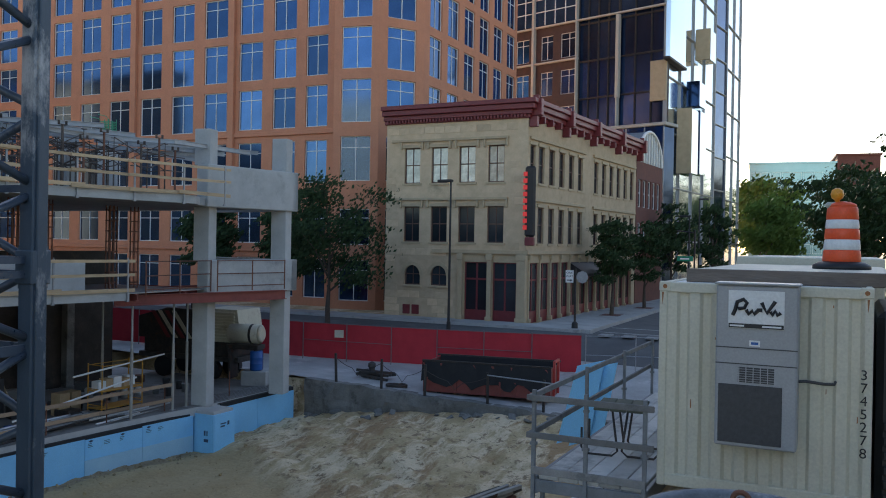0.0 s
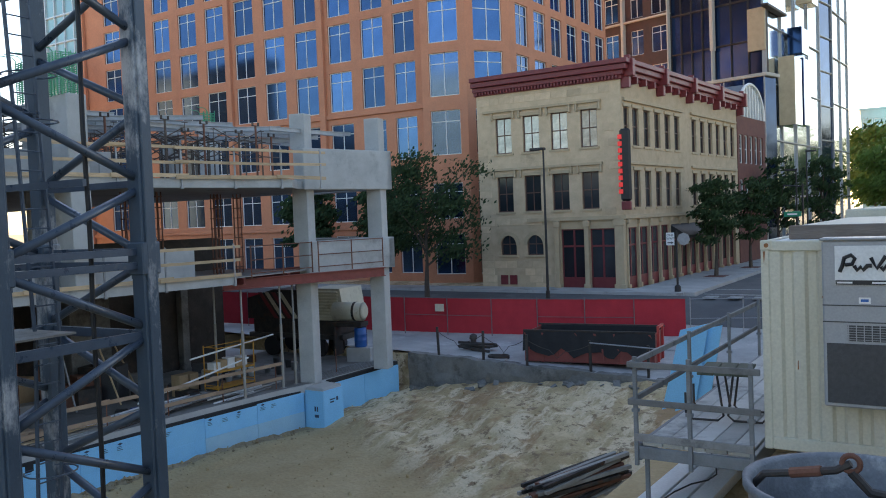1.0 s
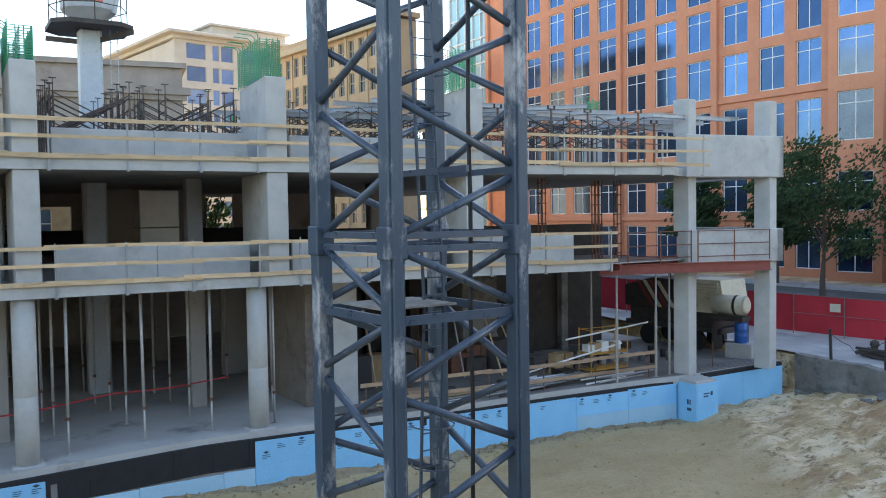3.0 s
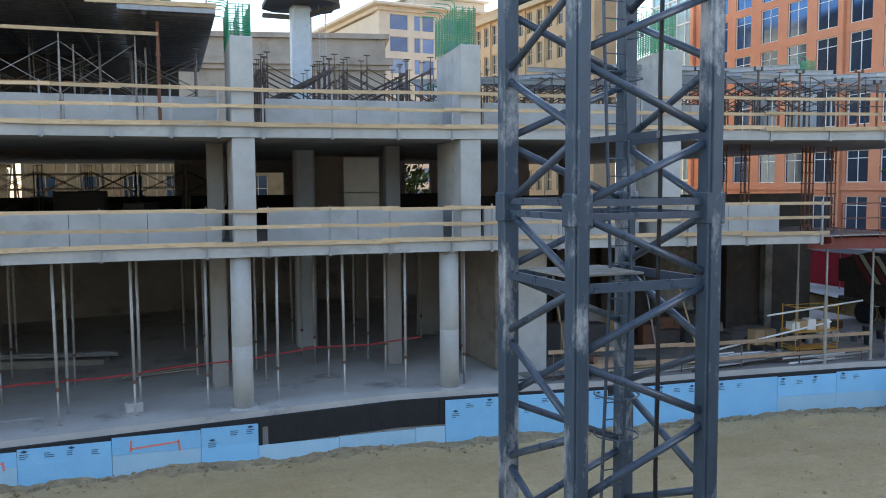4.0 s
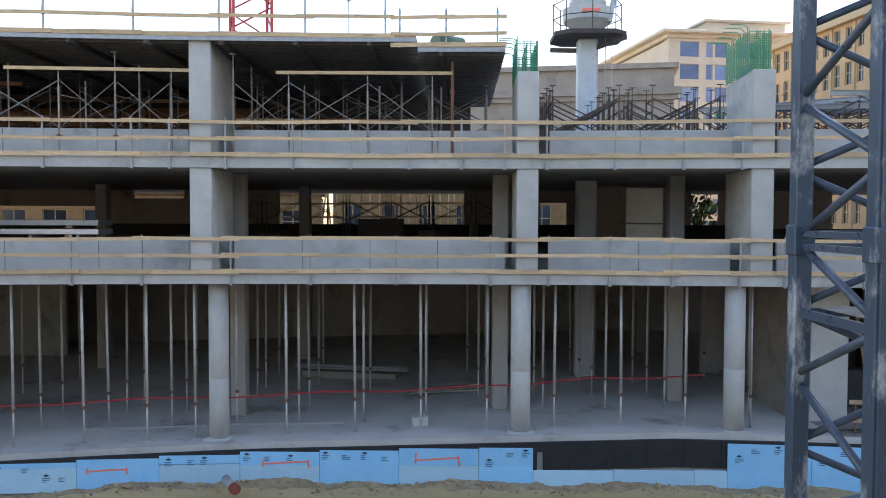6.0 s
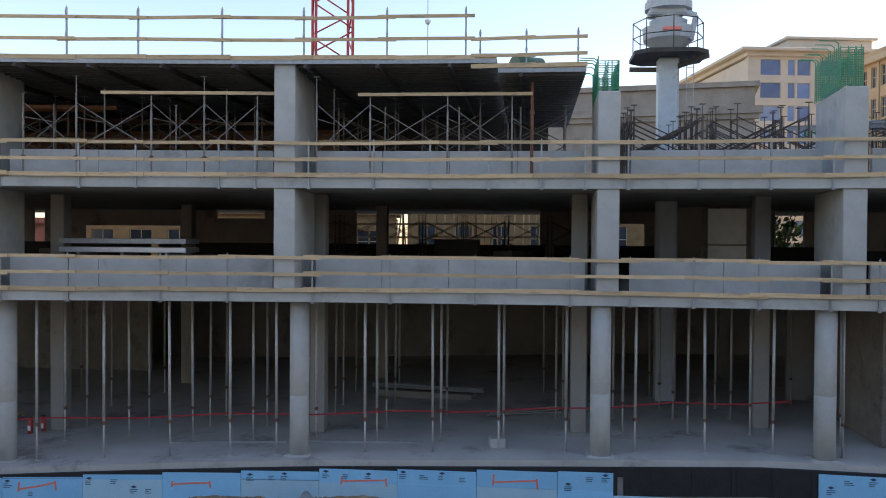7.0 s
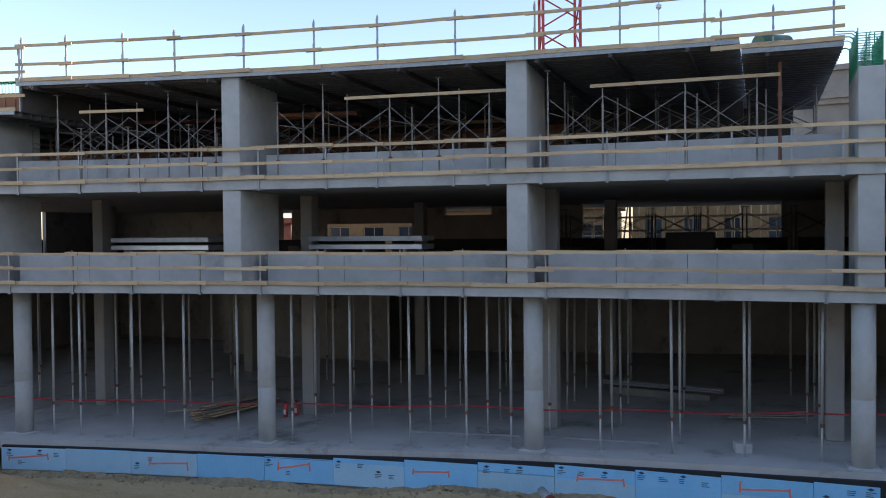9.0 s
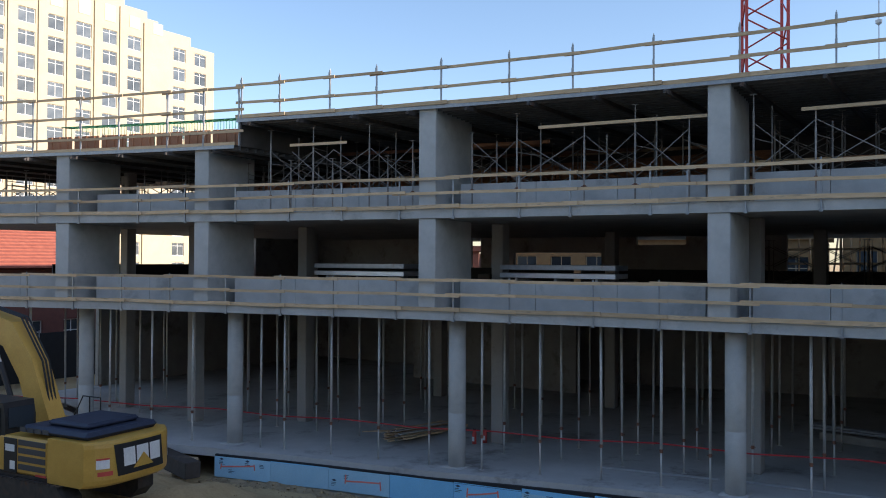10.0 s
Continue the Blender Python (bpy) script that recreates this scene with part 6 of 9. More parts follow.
NF = 11
FENCEST = mat("dusty_fence_steel", (0.16, 0.13, 0.13), (0.24, 0.20, 0.20), 5, 0.6, 0.3)
for k in range(NF):
    a, b = fence_pt(k / NF), fence_pt((k + 1) / NF)
    za, zb = street(*a), street(*b)
    fp = thing("fence_panel", "chain-link site fence panel covered in red fabric", "fence", "red fence panels")
    d = Vector((b[0] - a[0], b[1] - a[1], 0))
    L = d.length
    u = d.normalized()
    nrm = Vector((u.y, -u.x, 0))
    m = Mesh()
    nx = 14
    vs = []
    for r, h in enumerate((0.10, 0.6, 1.2, 1.95)):
        for i in range(nx + 1):
            f = i / nx
            p = Vector((a[0], a[1], za + (zb - za) * f)) + d * f + nrm * (0.03 + 0.035 * math.sin(i * 1.7 + r * 2.1 + k))
            vs.append((p.x, p.y, p.z + h))
    m.add(vs, [(r * (nx + 1) + i, r * (nx + 1) + i + 1, (r + 1) * (nx + 1) + i + 1, (r + 1) * (nx + 1) + i) for r in range(3) for i in range(nx)])
    part("fabric", m, REDFAB, fp, smooth=True)
    for f in (0.0,):
        p = Vector((a[0], a[1], za)) + d * f + nrm * 0.09
        part("post", Mesh().tube((p.x, p.y, p.z - 0.05), (p.x, p.y, p.z + 2.05), 0.026, 8), FENCEST, fp)
    for h in ((1.98, 1.05) if k in (5, 6, 8, 9) else (1.98,)):
        part("rail", Mesh().tube((a[0] + nrm.x * 0.09, a[1] + nrm.y * 0.09, za + h), (b[0] + nrm.x * 0.09, b[1] + nrm.y * 0.09, zb + h), 0.016, 6), FENCEST, fp)
p = fence_pt(0.53)
solid("notice_sign", Mesh().box(-0.25, 0.25, -0.14, -0.12, 1.25, 1.65), mat("notice_face", (0.62, 0.56, 0.42), (0.7, 0.64, 0.5), 6, 0.6), "small pale notice fixed to the red fence", "sign", m=pose(p[0], p[1], street(*p), 0, 0, 13.6))
# open wire fence continuing to the side street
m = Mesh()
for k in range(5):
    x = -13.4 + k * 2.4
    m.tube((x, 39.1 + k * 0.5, street(x, 39)), (x, 39.1 + k * 0.5, street(x, 39) + 2.0), 0.028, 6)
for h in (1.0, 1.95):
    m.tube((-13.4, 39.1, street(-13, 39) + h), (-3.8, 41.1, street(-4, 41) + h), 0.018, 6)
solid("wire_fence", m, STEEL, "bare steel fence frame beside the side street", "fence")

sk = thing("roll_off_skip", "red roll-off skip lined with torn black sheet", "skip", m=pose(-16.1, 33.4, street(-16.1, 33.4), 0, 0, 8))
part("side_wall", Mesh().bev(-2.9, 2.9, -1.15, -1.09, 0.15, 1.45, 0.01), REDST, sk)
part("side_wall", Mesh().bev(-2.9, 2.9, 1.09, 1.15, 0.15, 1.45, 0.01), REDST, sk)
part("end_wall", Mesh().bev(-2.9, -2.84, -1.08, 1.08, 0.15, 1.45, 0.01), REDST, sk)
part("end_wall", Mesh().bev(2.84, 2.9, -1.08, 1.08, 0.15, 1.45, 0.01), REDST, sk)
part("floor", Mesh().box(-2.83, 2.83, -1.08, 1.08, 0.15, 0.22), REDST, sk)
vs = []
for i in range(21):
    x = -2.95 + i * 0.295
    for h, o in ((1.50, 0.02), (1.1, 0.05), (0.62 + 0.16 * math.sin(i * 1.3) - 0.07 * (i % 3), 0.07)):
        vs.append((x, -1.17 - o - 0.065 * math.sin(i * 2.3 + h * 3), h))
m = Mesh().add(vs, [(i * 3 + k, i * 3 + 3 + k, i * 3 + 4 + k, i * 3 + 1 + k) for i in range(20) for k in range(2)])
part("liner", m, BLACKM, sk, "torn black plastic liner", smooth=True)
part("liner", Mesh().bev(-2.8, 2.8, -1.07, -1.04, 0.3, 1.5, 0.005), BLACKM, sk)
part("liner", Mesh().bev(-2.8, 2.8, 1.04, 1.07, 0.3, 1.52, 0.005), BLACKM, sk)
part("liner", Mesh().bev(-2.8, 2.8, -1.03, 1.03, 0.4, 0.43, 0.005), BLACKM, sk)
for y in (-1.12, 1.12):
    part("top_rail", Mesh().bev(-2.95, 2.95, y - 0.05, y + 0.05, 1.5, 1.58, 0.01), DARKSTEEL, sk)
for x in np.linspace(-2.7, 2.7, 9):
    part("rib", Mesh().box(x - 0.04, x + 0.04, -1.2, -1.15, 0.15, 0.8), REDST, sk)
part("hook_frame", Mesh().beam((2.95, -0.5, 0.2), (2.95, -0.5, 1.75), 0.1, 0.1).beam((2.95, 0.5, 0.2), (2.95, 0.5, 1.75), 0.1, 0.1).beam((2.95, -0.5, 1.7), (2.95, 0.5, 1.7), 0.1, 0.1), REDC, sk)
for x, y in ((-2.2, -0.9), (2.2, -0.9), (-2.2, 0.9), (2.2, 0.9)):
    part("wheel", Mesh().tube((x, y - 0.08, 0.1), (x, y + 0.08, 0.1), 0.1, 12), BLACK, sk)
pits = []
for x in (-23.0, -20.6, -18.4, -15.4, -12.9, -10.6):
    y = pit_edge(x) + 0.12
    z = street(x, y)
    solid("steel_stake", Mesh().box(-0.05, 0.05, -0.04, 0.04, -0.3, 1.35), DARKSTEEL, "dark steel stake at the edge of the pit", "stake", "pit edge stakes", m=pose(x, y, z, rng.uniform(-2, 2), rng.uniform(-2, 2), 0))
    pits.append((x, y, z))
m = Mesh()
for a, b in zip(pits[3:], pits[4:]):
    m.tube((a[0], a[1] - 0.06, a[2] + 1.25), (b[0], b[1] - 0.06, b[2] + 1.25), 0.03, 6)
solid("steel_rail", m, STEEL, "steel pipe rail between the pit stakes", "rail")
m = Mesh()
for a, b in zip(pits[:3], pits[1:4]):
    m.path([(a[0] + (b[0] - a[0]) * f, a[1] - 0.06, a[2] + (b[2] - a[2]) * f + 0.75 + 1.6 * (f - 0.5) ** 2 - (0.3 if f == 0.5 else 0)) for f in np.linspace(0, 1, 9)], 0.014, 5)
solid("steel_cable", m, DARKSTEEL, "slack steel cable strung along the pit edge", "cable")
hy = thing("steel_bollard_pile", "dark steel fittings heaped on the pavement", "scrap", m=pose(-22.3, 33.2, street(-22.3, 33.2), 0, 0, 20))
part("standpipe", Mesh().lathe([(0.16, 0), (0.14, 0.5), (0.2, 0.55), (0.18, 0.72), (0.06, 0.8)], 14), DARKSTEEL, hy)
for k in range(6):
    part("steel_bar", Mesh().bev(-0.9, 0.9, -0.06, 0.06, -0.06, 0.06, 0.01), DARKSTEEL, hy, "", pose(rng.uniform(-0.3, 0.5), rng.uniform(-0.3, 0.3), 0.1 + 0.1 * (k // 2), rng.uniform(-8, 8), rng.uniform(-8, 8), rng.uniform(-30, 30)))
solid("coiled_hose", Mesh().path([(0.5 * math.cos(a), 0.3 * math.sin(a), 0.06 + a * 0.006) for a in np.linspace(0, 14, 50)], 0.05, 6), DARKSTEEL, "coil of dark hose on the pavement", "hose", m=pose(-20.2, 31.9, street(-20.2, 31.9)))

# ---------- end bay of the ground floor ----------
for y, x in ((20.85, -25.2), (22.95, -25.2), (23.75, -25.25), (22.2, -28.2)):
    s = thing("post_shore", "pale steel post shore propping the red beams", "post shore", "end bay shores", m=pose(x, y, 0.08))
    part("outer_tube", Mesh().tube((0, 0, 0.01), (0, 0, 2.6), 0.055, 10), WOOD_G, s)
    part("inner_tube", Mesh().tube((0, 0, 2.6), (0, 0, 4.22), 0.04, 10), STEEL, s)
    part("base_plate", Mesh().box(-0.1, 0.1, -0.1, 0.1, 0, 0.012), STEEL, s)
    part("head_plate", Mesh().box(-0.1, 0.1, -0.1, 0.1, 4.22, 4.235), STEEL, s)
mesh_mat = Mesh()
for k in range(26):
    mesh_mat.tube((-24.75 - 0.0, 24.97 + k * 0.19, 0.14), (-25.75, 24.97 + k * 0.19, 0.14), 0.008, 4)
for k in range(6):
    mesh_mat.tube((-24.75 - k * 0.2, 24.95, 0.13), (-24.75 - k * 0.2, 29.75, 0.13), 0.008, 4)
solid("rebar_mesh", mesh_mat, STEEL, "welded reinforcement mesh along the end floor edge", "rebar mesh")
rb = thing("steel_beam", "red oxide steel beams bridging the open end bay", "steel beam")


def ibeam(a, b, w, h):
    a, b = Vector(a), Vector(b)
    m = Mesh()
    up = Vector((0, 0, h / 2))
    return m.beam(a + up, b + up, w, 0.03).beam(a - up, b - up, w, 0.03).beam(a, b, 0.03, h)


part("girder", ibeam((-25.1, 19.9, 4.5), (-23.45, 27.7, 4.45), 0.22, 0.36), REDST, rb)
part("girder", ibeam((-28.2, 19.9, 4.55), (-28.2, 27.8, 4.5), 0.22, 0.34), REDST, rb)
for y in (20.4, 22.8, 25.2):
    part("joist", ibeam((-24.5, y, 4.62), (-30, y, 4.62), 0.16, 0.22), REDST, rb)
part("deck_sheet", Mesh().box(-30, -24.6, 20.0, 24.0, 4.76, 4.80), STEEL, rb)
gr = thing("gate_rail", "thin dark steel handrail in front of the parapet", "handrail")
def rail_x(y):
    return -24.3 if y < 24.1 else -24.2 + (y - 23.9) * 0.215


for y in (20.6, 22.3, 24.0, 24.2, 25.9, 27.6):
    part("post", Mesh().tube((rail_x(y), y, 4.7), (rail_x(y), y, 5.95), 0.026, 6), RUST, gr)
for z in (5.92, 5.4, 4.9):
    part("rail", Mesh().tube((rail_x(20.6), 20.6, z), (rail_x(24.0), 24.0, z), 0.02, 6), RUST, gr)
    part("rail", Mesh().tube((rail_x(24.2), 24.2, z), (rail_x(27.6), 27.6, z), 0.02, 6), RUST, gr)
for y, x in ((17.4, -27.2), (18.1, -27.6), (18.8, -27.2), (21.4, -27.0), (22.0, -27.5), (22.6, -27.0)):
    s = thing("shoring_post", "rusty lattice shoring post between the floors", "shoring post", "rusty shoring posts", m=pose(x, y, 4.88 if y < 20 else 4.80))
    for dx, dy in ((-0.1, -0.1), (0.1, -0.1), (0.1, 0.1), (-0.1, 0.1)):
        part("chord", Mesh().tube((dx, dy, 0), (dx, dy, 3.2), 0.025, 6), RUST, s)
    for k in range(8):
        part("batten", Mesh().box(-0.13, 0.13, -0.13, 0.13, 0.2 + k * 0.4, 0.24 + k * 0.4), RUST, s)
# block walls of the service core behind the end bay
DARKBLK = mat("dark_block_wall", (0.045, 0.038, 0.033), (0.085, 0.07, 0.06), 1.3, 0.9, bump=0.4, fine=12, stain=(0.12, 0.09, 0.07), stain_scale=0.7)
for k in range(7):
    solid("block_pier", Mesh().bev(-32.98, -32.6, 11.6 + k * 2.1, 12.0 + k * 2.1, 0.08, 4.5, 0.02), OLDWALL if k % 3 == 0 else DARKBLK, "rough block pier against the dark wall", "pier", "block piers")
for k in range(22):
    y = 10.8 + rng.uniform(0, 8.5)
    hgt = rng.uniform(0.4, 1.5)
    solid("crate", Mesh().bev(-0.35, 0.35, -0.45, 0.45, 0, hgt, 0.02), (WOOD_G, DARKSTEEL, RUST, CARD, GREYD)[k % 5], "stacked site crate in the dark service bay", "crate", "service bay crates", m=pose(-29.5 - rng.uniform(0, 2.4), y, 0.09, 0, 0, rng.uniform(-25, 25)))
for k in range(10):
    y = 10.5 + rng.uniform(0, 9.0)
    solid("leaning_pole", Mesh().tube((0, 0, 0.02), (-0.9, rng.uniform(-0.6, 0.6), rng.uniform(2.0, 3.4)), 0.035, 8), (WOOD, RUST, STEEL)[k % 3], "long pole leaning in the service bay", "pole", "leaning poles", m=pose(-28.8 - rng.uniform(0, 1.5), y, 0.09))
# near-black block wall with paler brown patches at random
solid("wall_core", Mesh().box(-33.4, -33.0, 11.0, 27.1, 0.08, 4.56), DARKBLK, "dark block wall with paler random patches behind the service bay", "wall", kind="structure")
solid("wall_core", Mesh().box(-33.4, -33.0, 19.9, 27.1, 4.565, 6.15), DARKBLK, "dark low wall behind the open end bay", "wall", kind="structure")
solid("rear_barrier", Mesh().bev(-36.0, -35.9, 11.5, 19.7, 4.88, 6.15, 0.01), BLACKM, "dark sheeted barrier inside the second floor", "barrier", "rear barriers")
solid("wall_core", Mesh().bev(-32.9, -31.2, 17.6, 19.4, 0.08, 4.5, 0.02), OLDWALL, "rough concrete block pier by the service bay", "wall", kind="structure")

cm = thing("compressor_trailer", "cream compressor trailer with dark red stripes", "machine", m=pose(-30.3, 30.0, 0.08, 0, 0, 5))
part("chassis", Mesh().bev(-2.9, 2.9, -0.9, 0.9, 0.9, 1.15, 0.03), DARKSTEEL, cm)
part("hood", Mesh().side([(1.0, 1.85), (2.7, 1.85), (3.0, 2.5), (2.85, 3.4), (1.0, 3.4)], -0.95, 0.95), OCREAM, cm)
part("engine_case", Mesh().side([(-2.9, 1.85), (0.98, 1.85), (0.98, 3.3), (-1.2, 3.35), (-2.9, 2.9)], -0.9, 0.9), DARKSTEEL, cm, "dark engine case")
for k in range(9):
    part("louvre", Mesh().bev(1.1, 2.75, -1.06, -0.95, 2.0 + k * 0.15, 2.08 + k * 0.15, 0.012), OCREAM, cm)
for k in range(4):
    part("stripe", Mesh().side([(-2.2 + k * 0.42, 3.2), (-1.95 + k * 0.42, 3.2), (-0.95 + k * 0.42, 1.9), (-1.2 + k * 0.42, 1.9)], -0.915, -0.902), MAROON if k % 2 == 0 else OCREAM, cm, "slanting dark red stripe" if k % 2 == 0 else "slanting cream stripe")
for k in range(5):
    part("exhaust_pipe", Mesh().path([(-0.5 + k * 0.3, -0.3, 3.3), (-0.5 + k * 0.3, -0.3, 3.62), (-0.35 + k * 0.3, -0.3, 3.72)], 0.05, 6), BLACK, cm)
for x in (-1.4, 1.4):
    part("wheel", Mesh().tube((x, -0.95, 0.5), (x, -0.7, 0.5), 0.5, 18), BLACK, cm)
    part("wheel", Mesh().tube((x, 0.7, 0.5), (x, 0.95, 0.5), 0.5, 18), BLACK, cm)
part("lower_panel", Mesh().bev(-2.6, 2.6, -0.85, 0.85, 1.16, 1.84, 0.02), DARKSTEEL, cm)
tk = thing("fuel_tank", "cream cylindrical tank on a steel cradle", "tank", m=pose(-26.9, 29.4, 0.3, 0, 0, 12))
part("shell", Mesh().tube((-0.75, 0, 2.1), (0.75, 0, 2.1), 0.45, 24).tube((0.75, 0, 2.1), (0.86, 0, 2.1), 0.45, 24, 0.3).tube((-0.75, 0, 2.1), (-0.86, 0, 2.1), 0.45, 24, 0.3), OCREAM, tk, smooth=True)
part("strap", Mesh().tube((0.3, 0, 2.1), (0.42, 0, 2.1), 0.46, 24), DARKSTEEL, tk)
part("cradle", Mesh().bev(-0.8, 0.8, -0.4, 0.4, 1.4, 1.6, 0.02).box(-0.7, -0.6, -0.4, 0.4, 0, 1.4).box(0.6, 0.7, -0.4, 0.4, 0, 1.4), DARKSTEEL, tk)
solid("plastic_drum", Mesh().lathe([(0.27, 0), (0.29, 0.05), (0.29, 0.3), (0.3, 0.32), (0.29, 0.34), (0.29, 0.58), (0.3, 0.6), (0.29, 0.62), (0.29, 0.85), (0.26, 0.9)], 24), BLUEPL, "blue plastic drum beside the tank", "drum", m=pose(-26.2, 29.3, 0.75), smooth=True)
solid("concrete_block", Mesh().bev(-0.6, 0.6, -0.4, 0.4, 0, 0.7, 0.03), CONC, "concrete block under the drum", "block", m=pose(-26.2, 29.3, 0.04, 0, 0, 20))
sc = thing("rolling_scaffold", "yellow rolling scaffold loaded with boxes", "scaffold", m=pose(-26.8, 21.6, 0.08, 0, 0, 88))
YELP = mat("scaffold_yellow", (0.55, 0.26, 0.03), (0.62, 0.32, 0.05), 4, 0.5, stain=(0.3, 0.2, 0.1), stain_scale=3)
for x in (-0.95, 0.95):
    for y in (-0.38, 0.38):
        part("post", Mesh().tube((x, y, 0.12), (x, y, 1.95), 0.024, 8), YELP, sc)
        part("caster", Mesh().tube((x, y - 0.02, 0.06), (x, y + 0.02, 0.06), 0.06, 10), BLACK, sc)
    for z in (0.4, 1.0, 1.9):
        part("rung", Mesh().tube((x, -0.38, z), (x, 0.38, z), 0.016, 6), YELP, sc)
for z in (0.95, 0.3):
    part("shelf", Mesh().bev(-0.98, 0.98, -0.4, 0.4, z - 0.04, z, 0.008), YELP, sc)
for y in (-0.4, 0.4):
    part("side_rail", Mesh().tube((-0.95, y, 1.88), (0.95, y, 1.88), 0.016, 6), YELP, sc)
for k in range(5):
    solid("cardboard_box", Mesh().bev(-0.2, 0.2, -0.17, 0.17, 0, 0.32 + 0.05 * (k % 3), 0.008), CARD if k % 2 else WHITE, "taped box on the rolling scaffold", "box", "boxes", m=pose(-26.8 + rng.uniform(-0.15, 0.15), 20.9 + k * 0.36, 1.03, 0, 0, rng.uniform(-15, 15)))
for k in range(4):
    solid("cardboard_box", Mesh().bev(-0.25, 0.25, -0.22, 0.22, 0, 0.42, 0.008), CARD, "stacked cardboard carton by the scaffold", "box", "cartons", m=pose(-28.0, 20.1 + (k % 2) * 0.5, 0.08 + 0.43 * (k // 2), 0, 0, rng.uniform(-6, 6)))
for k in range(12):
    solid("pail", Mesh().lathe([(0.13, 0), (0.15, 0.36), (0.16, 0.37), (0.14, 0.38)], 16), (WHITE, GREYD, STEEL)[k % 3], "plastic pail standing on the floor", "pail", "pails", m=pose(-27.2 - rng.uniform(0, 2.2), 22.8 + rng.uniform(0, 4.2), 0.09), smooth=True)
for k in range(18):
    L = rng.uniform(2.5, 5.5)
    mm = (STEEL, ALU, WOOD, WOOD_G)[k % 4]
    solid("pipe_length" if k % 4 < 2 else "plank", Mesh().tube((-L / 2, 0, 0.05), (L / 2, 0, 0.05), 0.045, 8) if k % 4 < 2 else Mesh().bev(-L / 2, L / 2, -0.1, 0.1, 0, 0.045, 0.006), mm,
          "loose pipe lying along the floor edge" if k % 4 < 2 else "loose plank lying along the floor edge", "pipe" if k % 4 < 2 else "plank", "loose lengths", m=pose(foam_x(17) - 0.9 - 0.16 * (k % 7), 16.5 + rng.uniform(-3.5, 4.5), 0.09 + 0.1 * (k // 7), 0, rng.uniform(-1, 1), 95 + rng.uniform(-5, 5)))
BROWNB = mat("brown_weathered_board", (0.30, 0.20, 0.13), (0.42, 0.29, 0.19), 2.0, 0.8, bump=0.2, fine=50, rand=0.2)
for k in range(16):
    L = rng.uniform(2.0, 5.0)
    y = 10.5 + rng.uniform(0, 11.5)
    solid("pipe_length", Mesh().tube((-L / 2, 0, 0.04), (L / 2, 0, 0.04), 0.035, 8), (WHITE, STEEL, DARKSTEEL, GREYP)[k % 4], "loose conduit lying along the floor edge", "pipe", "loose conduits", m=pose(foam_x(min(y, 23)) - 0.55 - 0.14 * (k % 5), y, 0.10 + 0.075 * (k // 6), 0, rng.uniform(-2, 2), 94 + rng.uniform(-6, 6)))
solid("conduit_length", Mesh().tube((0, -2.6, 0), (0, 2.6, 0.75), 0.035, 8), WHITE, "white conduit leaning along the low guardrail", "pipe", m=pose(foam_x(19) - 0.62, 19.0, 0.75))
solid("conduit_length", Mesh().tube((0, -2.2, 0), (0, 2.2, 0.35), 0.035, 8), WHITE, "white conduit resting on the rolling scaffold", "pipe", m=pose(-26.4, 21.5, 1.75))
for k in range(14):
    y = 11.0 + rng.uniform(0, 12)
    kk = rng.uniform(0.12, 0.3)
    solid("tool_box", Mesh().bev(-kk, kk, -kk * 1.3, kk * 1.3, 0, kk * rng.uniform(0.8, 1.6), 0.02), (DARKSTEEL, RUST, GREYD, BROWNB, BLUEPL)[k % 5], "scuffed tool box on the service bay floor", "tool box", "tool boxes", m=pose(foam_x(min(y, 23)) - 1.5 - rng.uniform(0, 1.2), y, 0.09, 0, 0, rng.uniform(0, 180)))
lr = thing("guardrail", "low site guardrail of brown boards along the floor edge", "guardrail")
for y in (10.4, 12.8, 15.2, 17.6, 20.0, 22.6, 26.3):
    part("post", Mesh().tube((foam_x(min(y, 23)) - 0.45, y, 0.05), (foam_x(min(y, 23)) - 0.45, y, 1.15), 0.022, 8), RUST, lr)
for z in (1.05, 0.5):
    for a, b in ((10.2, 15.3), (15.0, 19.8), (19.4, 23.0)):
        part("board", Mesh().beam((foam_x(a) - 0.41, a, z + rng.uniform(-0.05, 0.05)), (foam_x(b) - 0.41, b, z + rng.uniform(-0.05, 0.05)), 0.038, 0.13), BROWNB, lr)
for k in range(16):
    kk = rng.uniform(0.15, 0.4)
    solid("scrap_box", Mesh().bev(-kk, kk, -kk * 0.7, kk * 0.7, 0, kk * rng.uniform(0.8, 1.8), 0.02), (DARKSTEEL, GREYD, RUST, WOOD_G)[k % 4], "dark equipment crate on the ground floor", "crate", "crates", m=pose(-28.6 - rng.uniform(0, 3), 19 + rng.uniform(0, 8), 0.09, 0, 0, rng.uniform(0, 90)))


# ---------- scaffolds and steel on the third floor ----------
FR = {}
FRAMEST = mat("frame_steel", (0.055, 0.042, 0.036), (0.15, 0.12, 0.10), 5, 0.6, 0.4, fine=60, stain=(0.20, 0.10, 0.06), stain_scale=2.2, rand=0.25)


PALEST = mat("worn_frame_steel", (0.17, 0.155, 0.14), (0.31, 0.29, 0.27), 5, 0.55, 0.2, fine=60, stain=(0.24, 0.13, 0.08), stain_scale=2.2, stain_cut=0.56, rand=0.25)


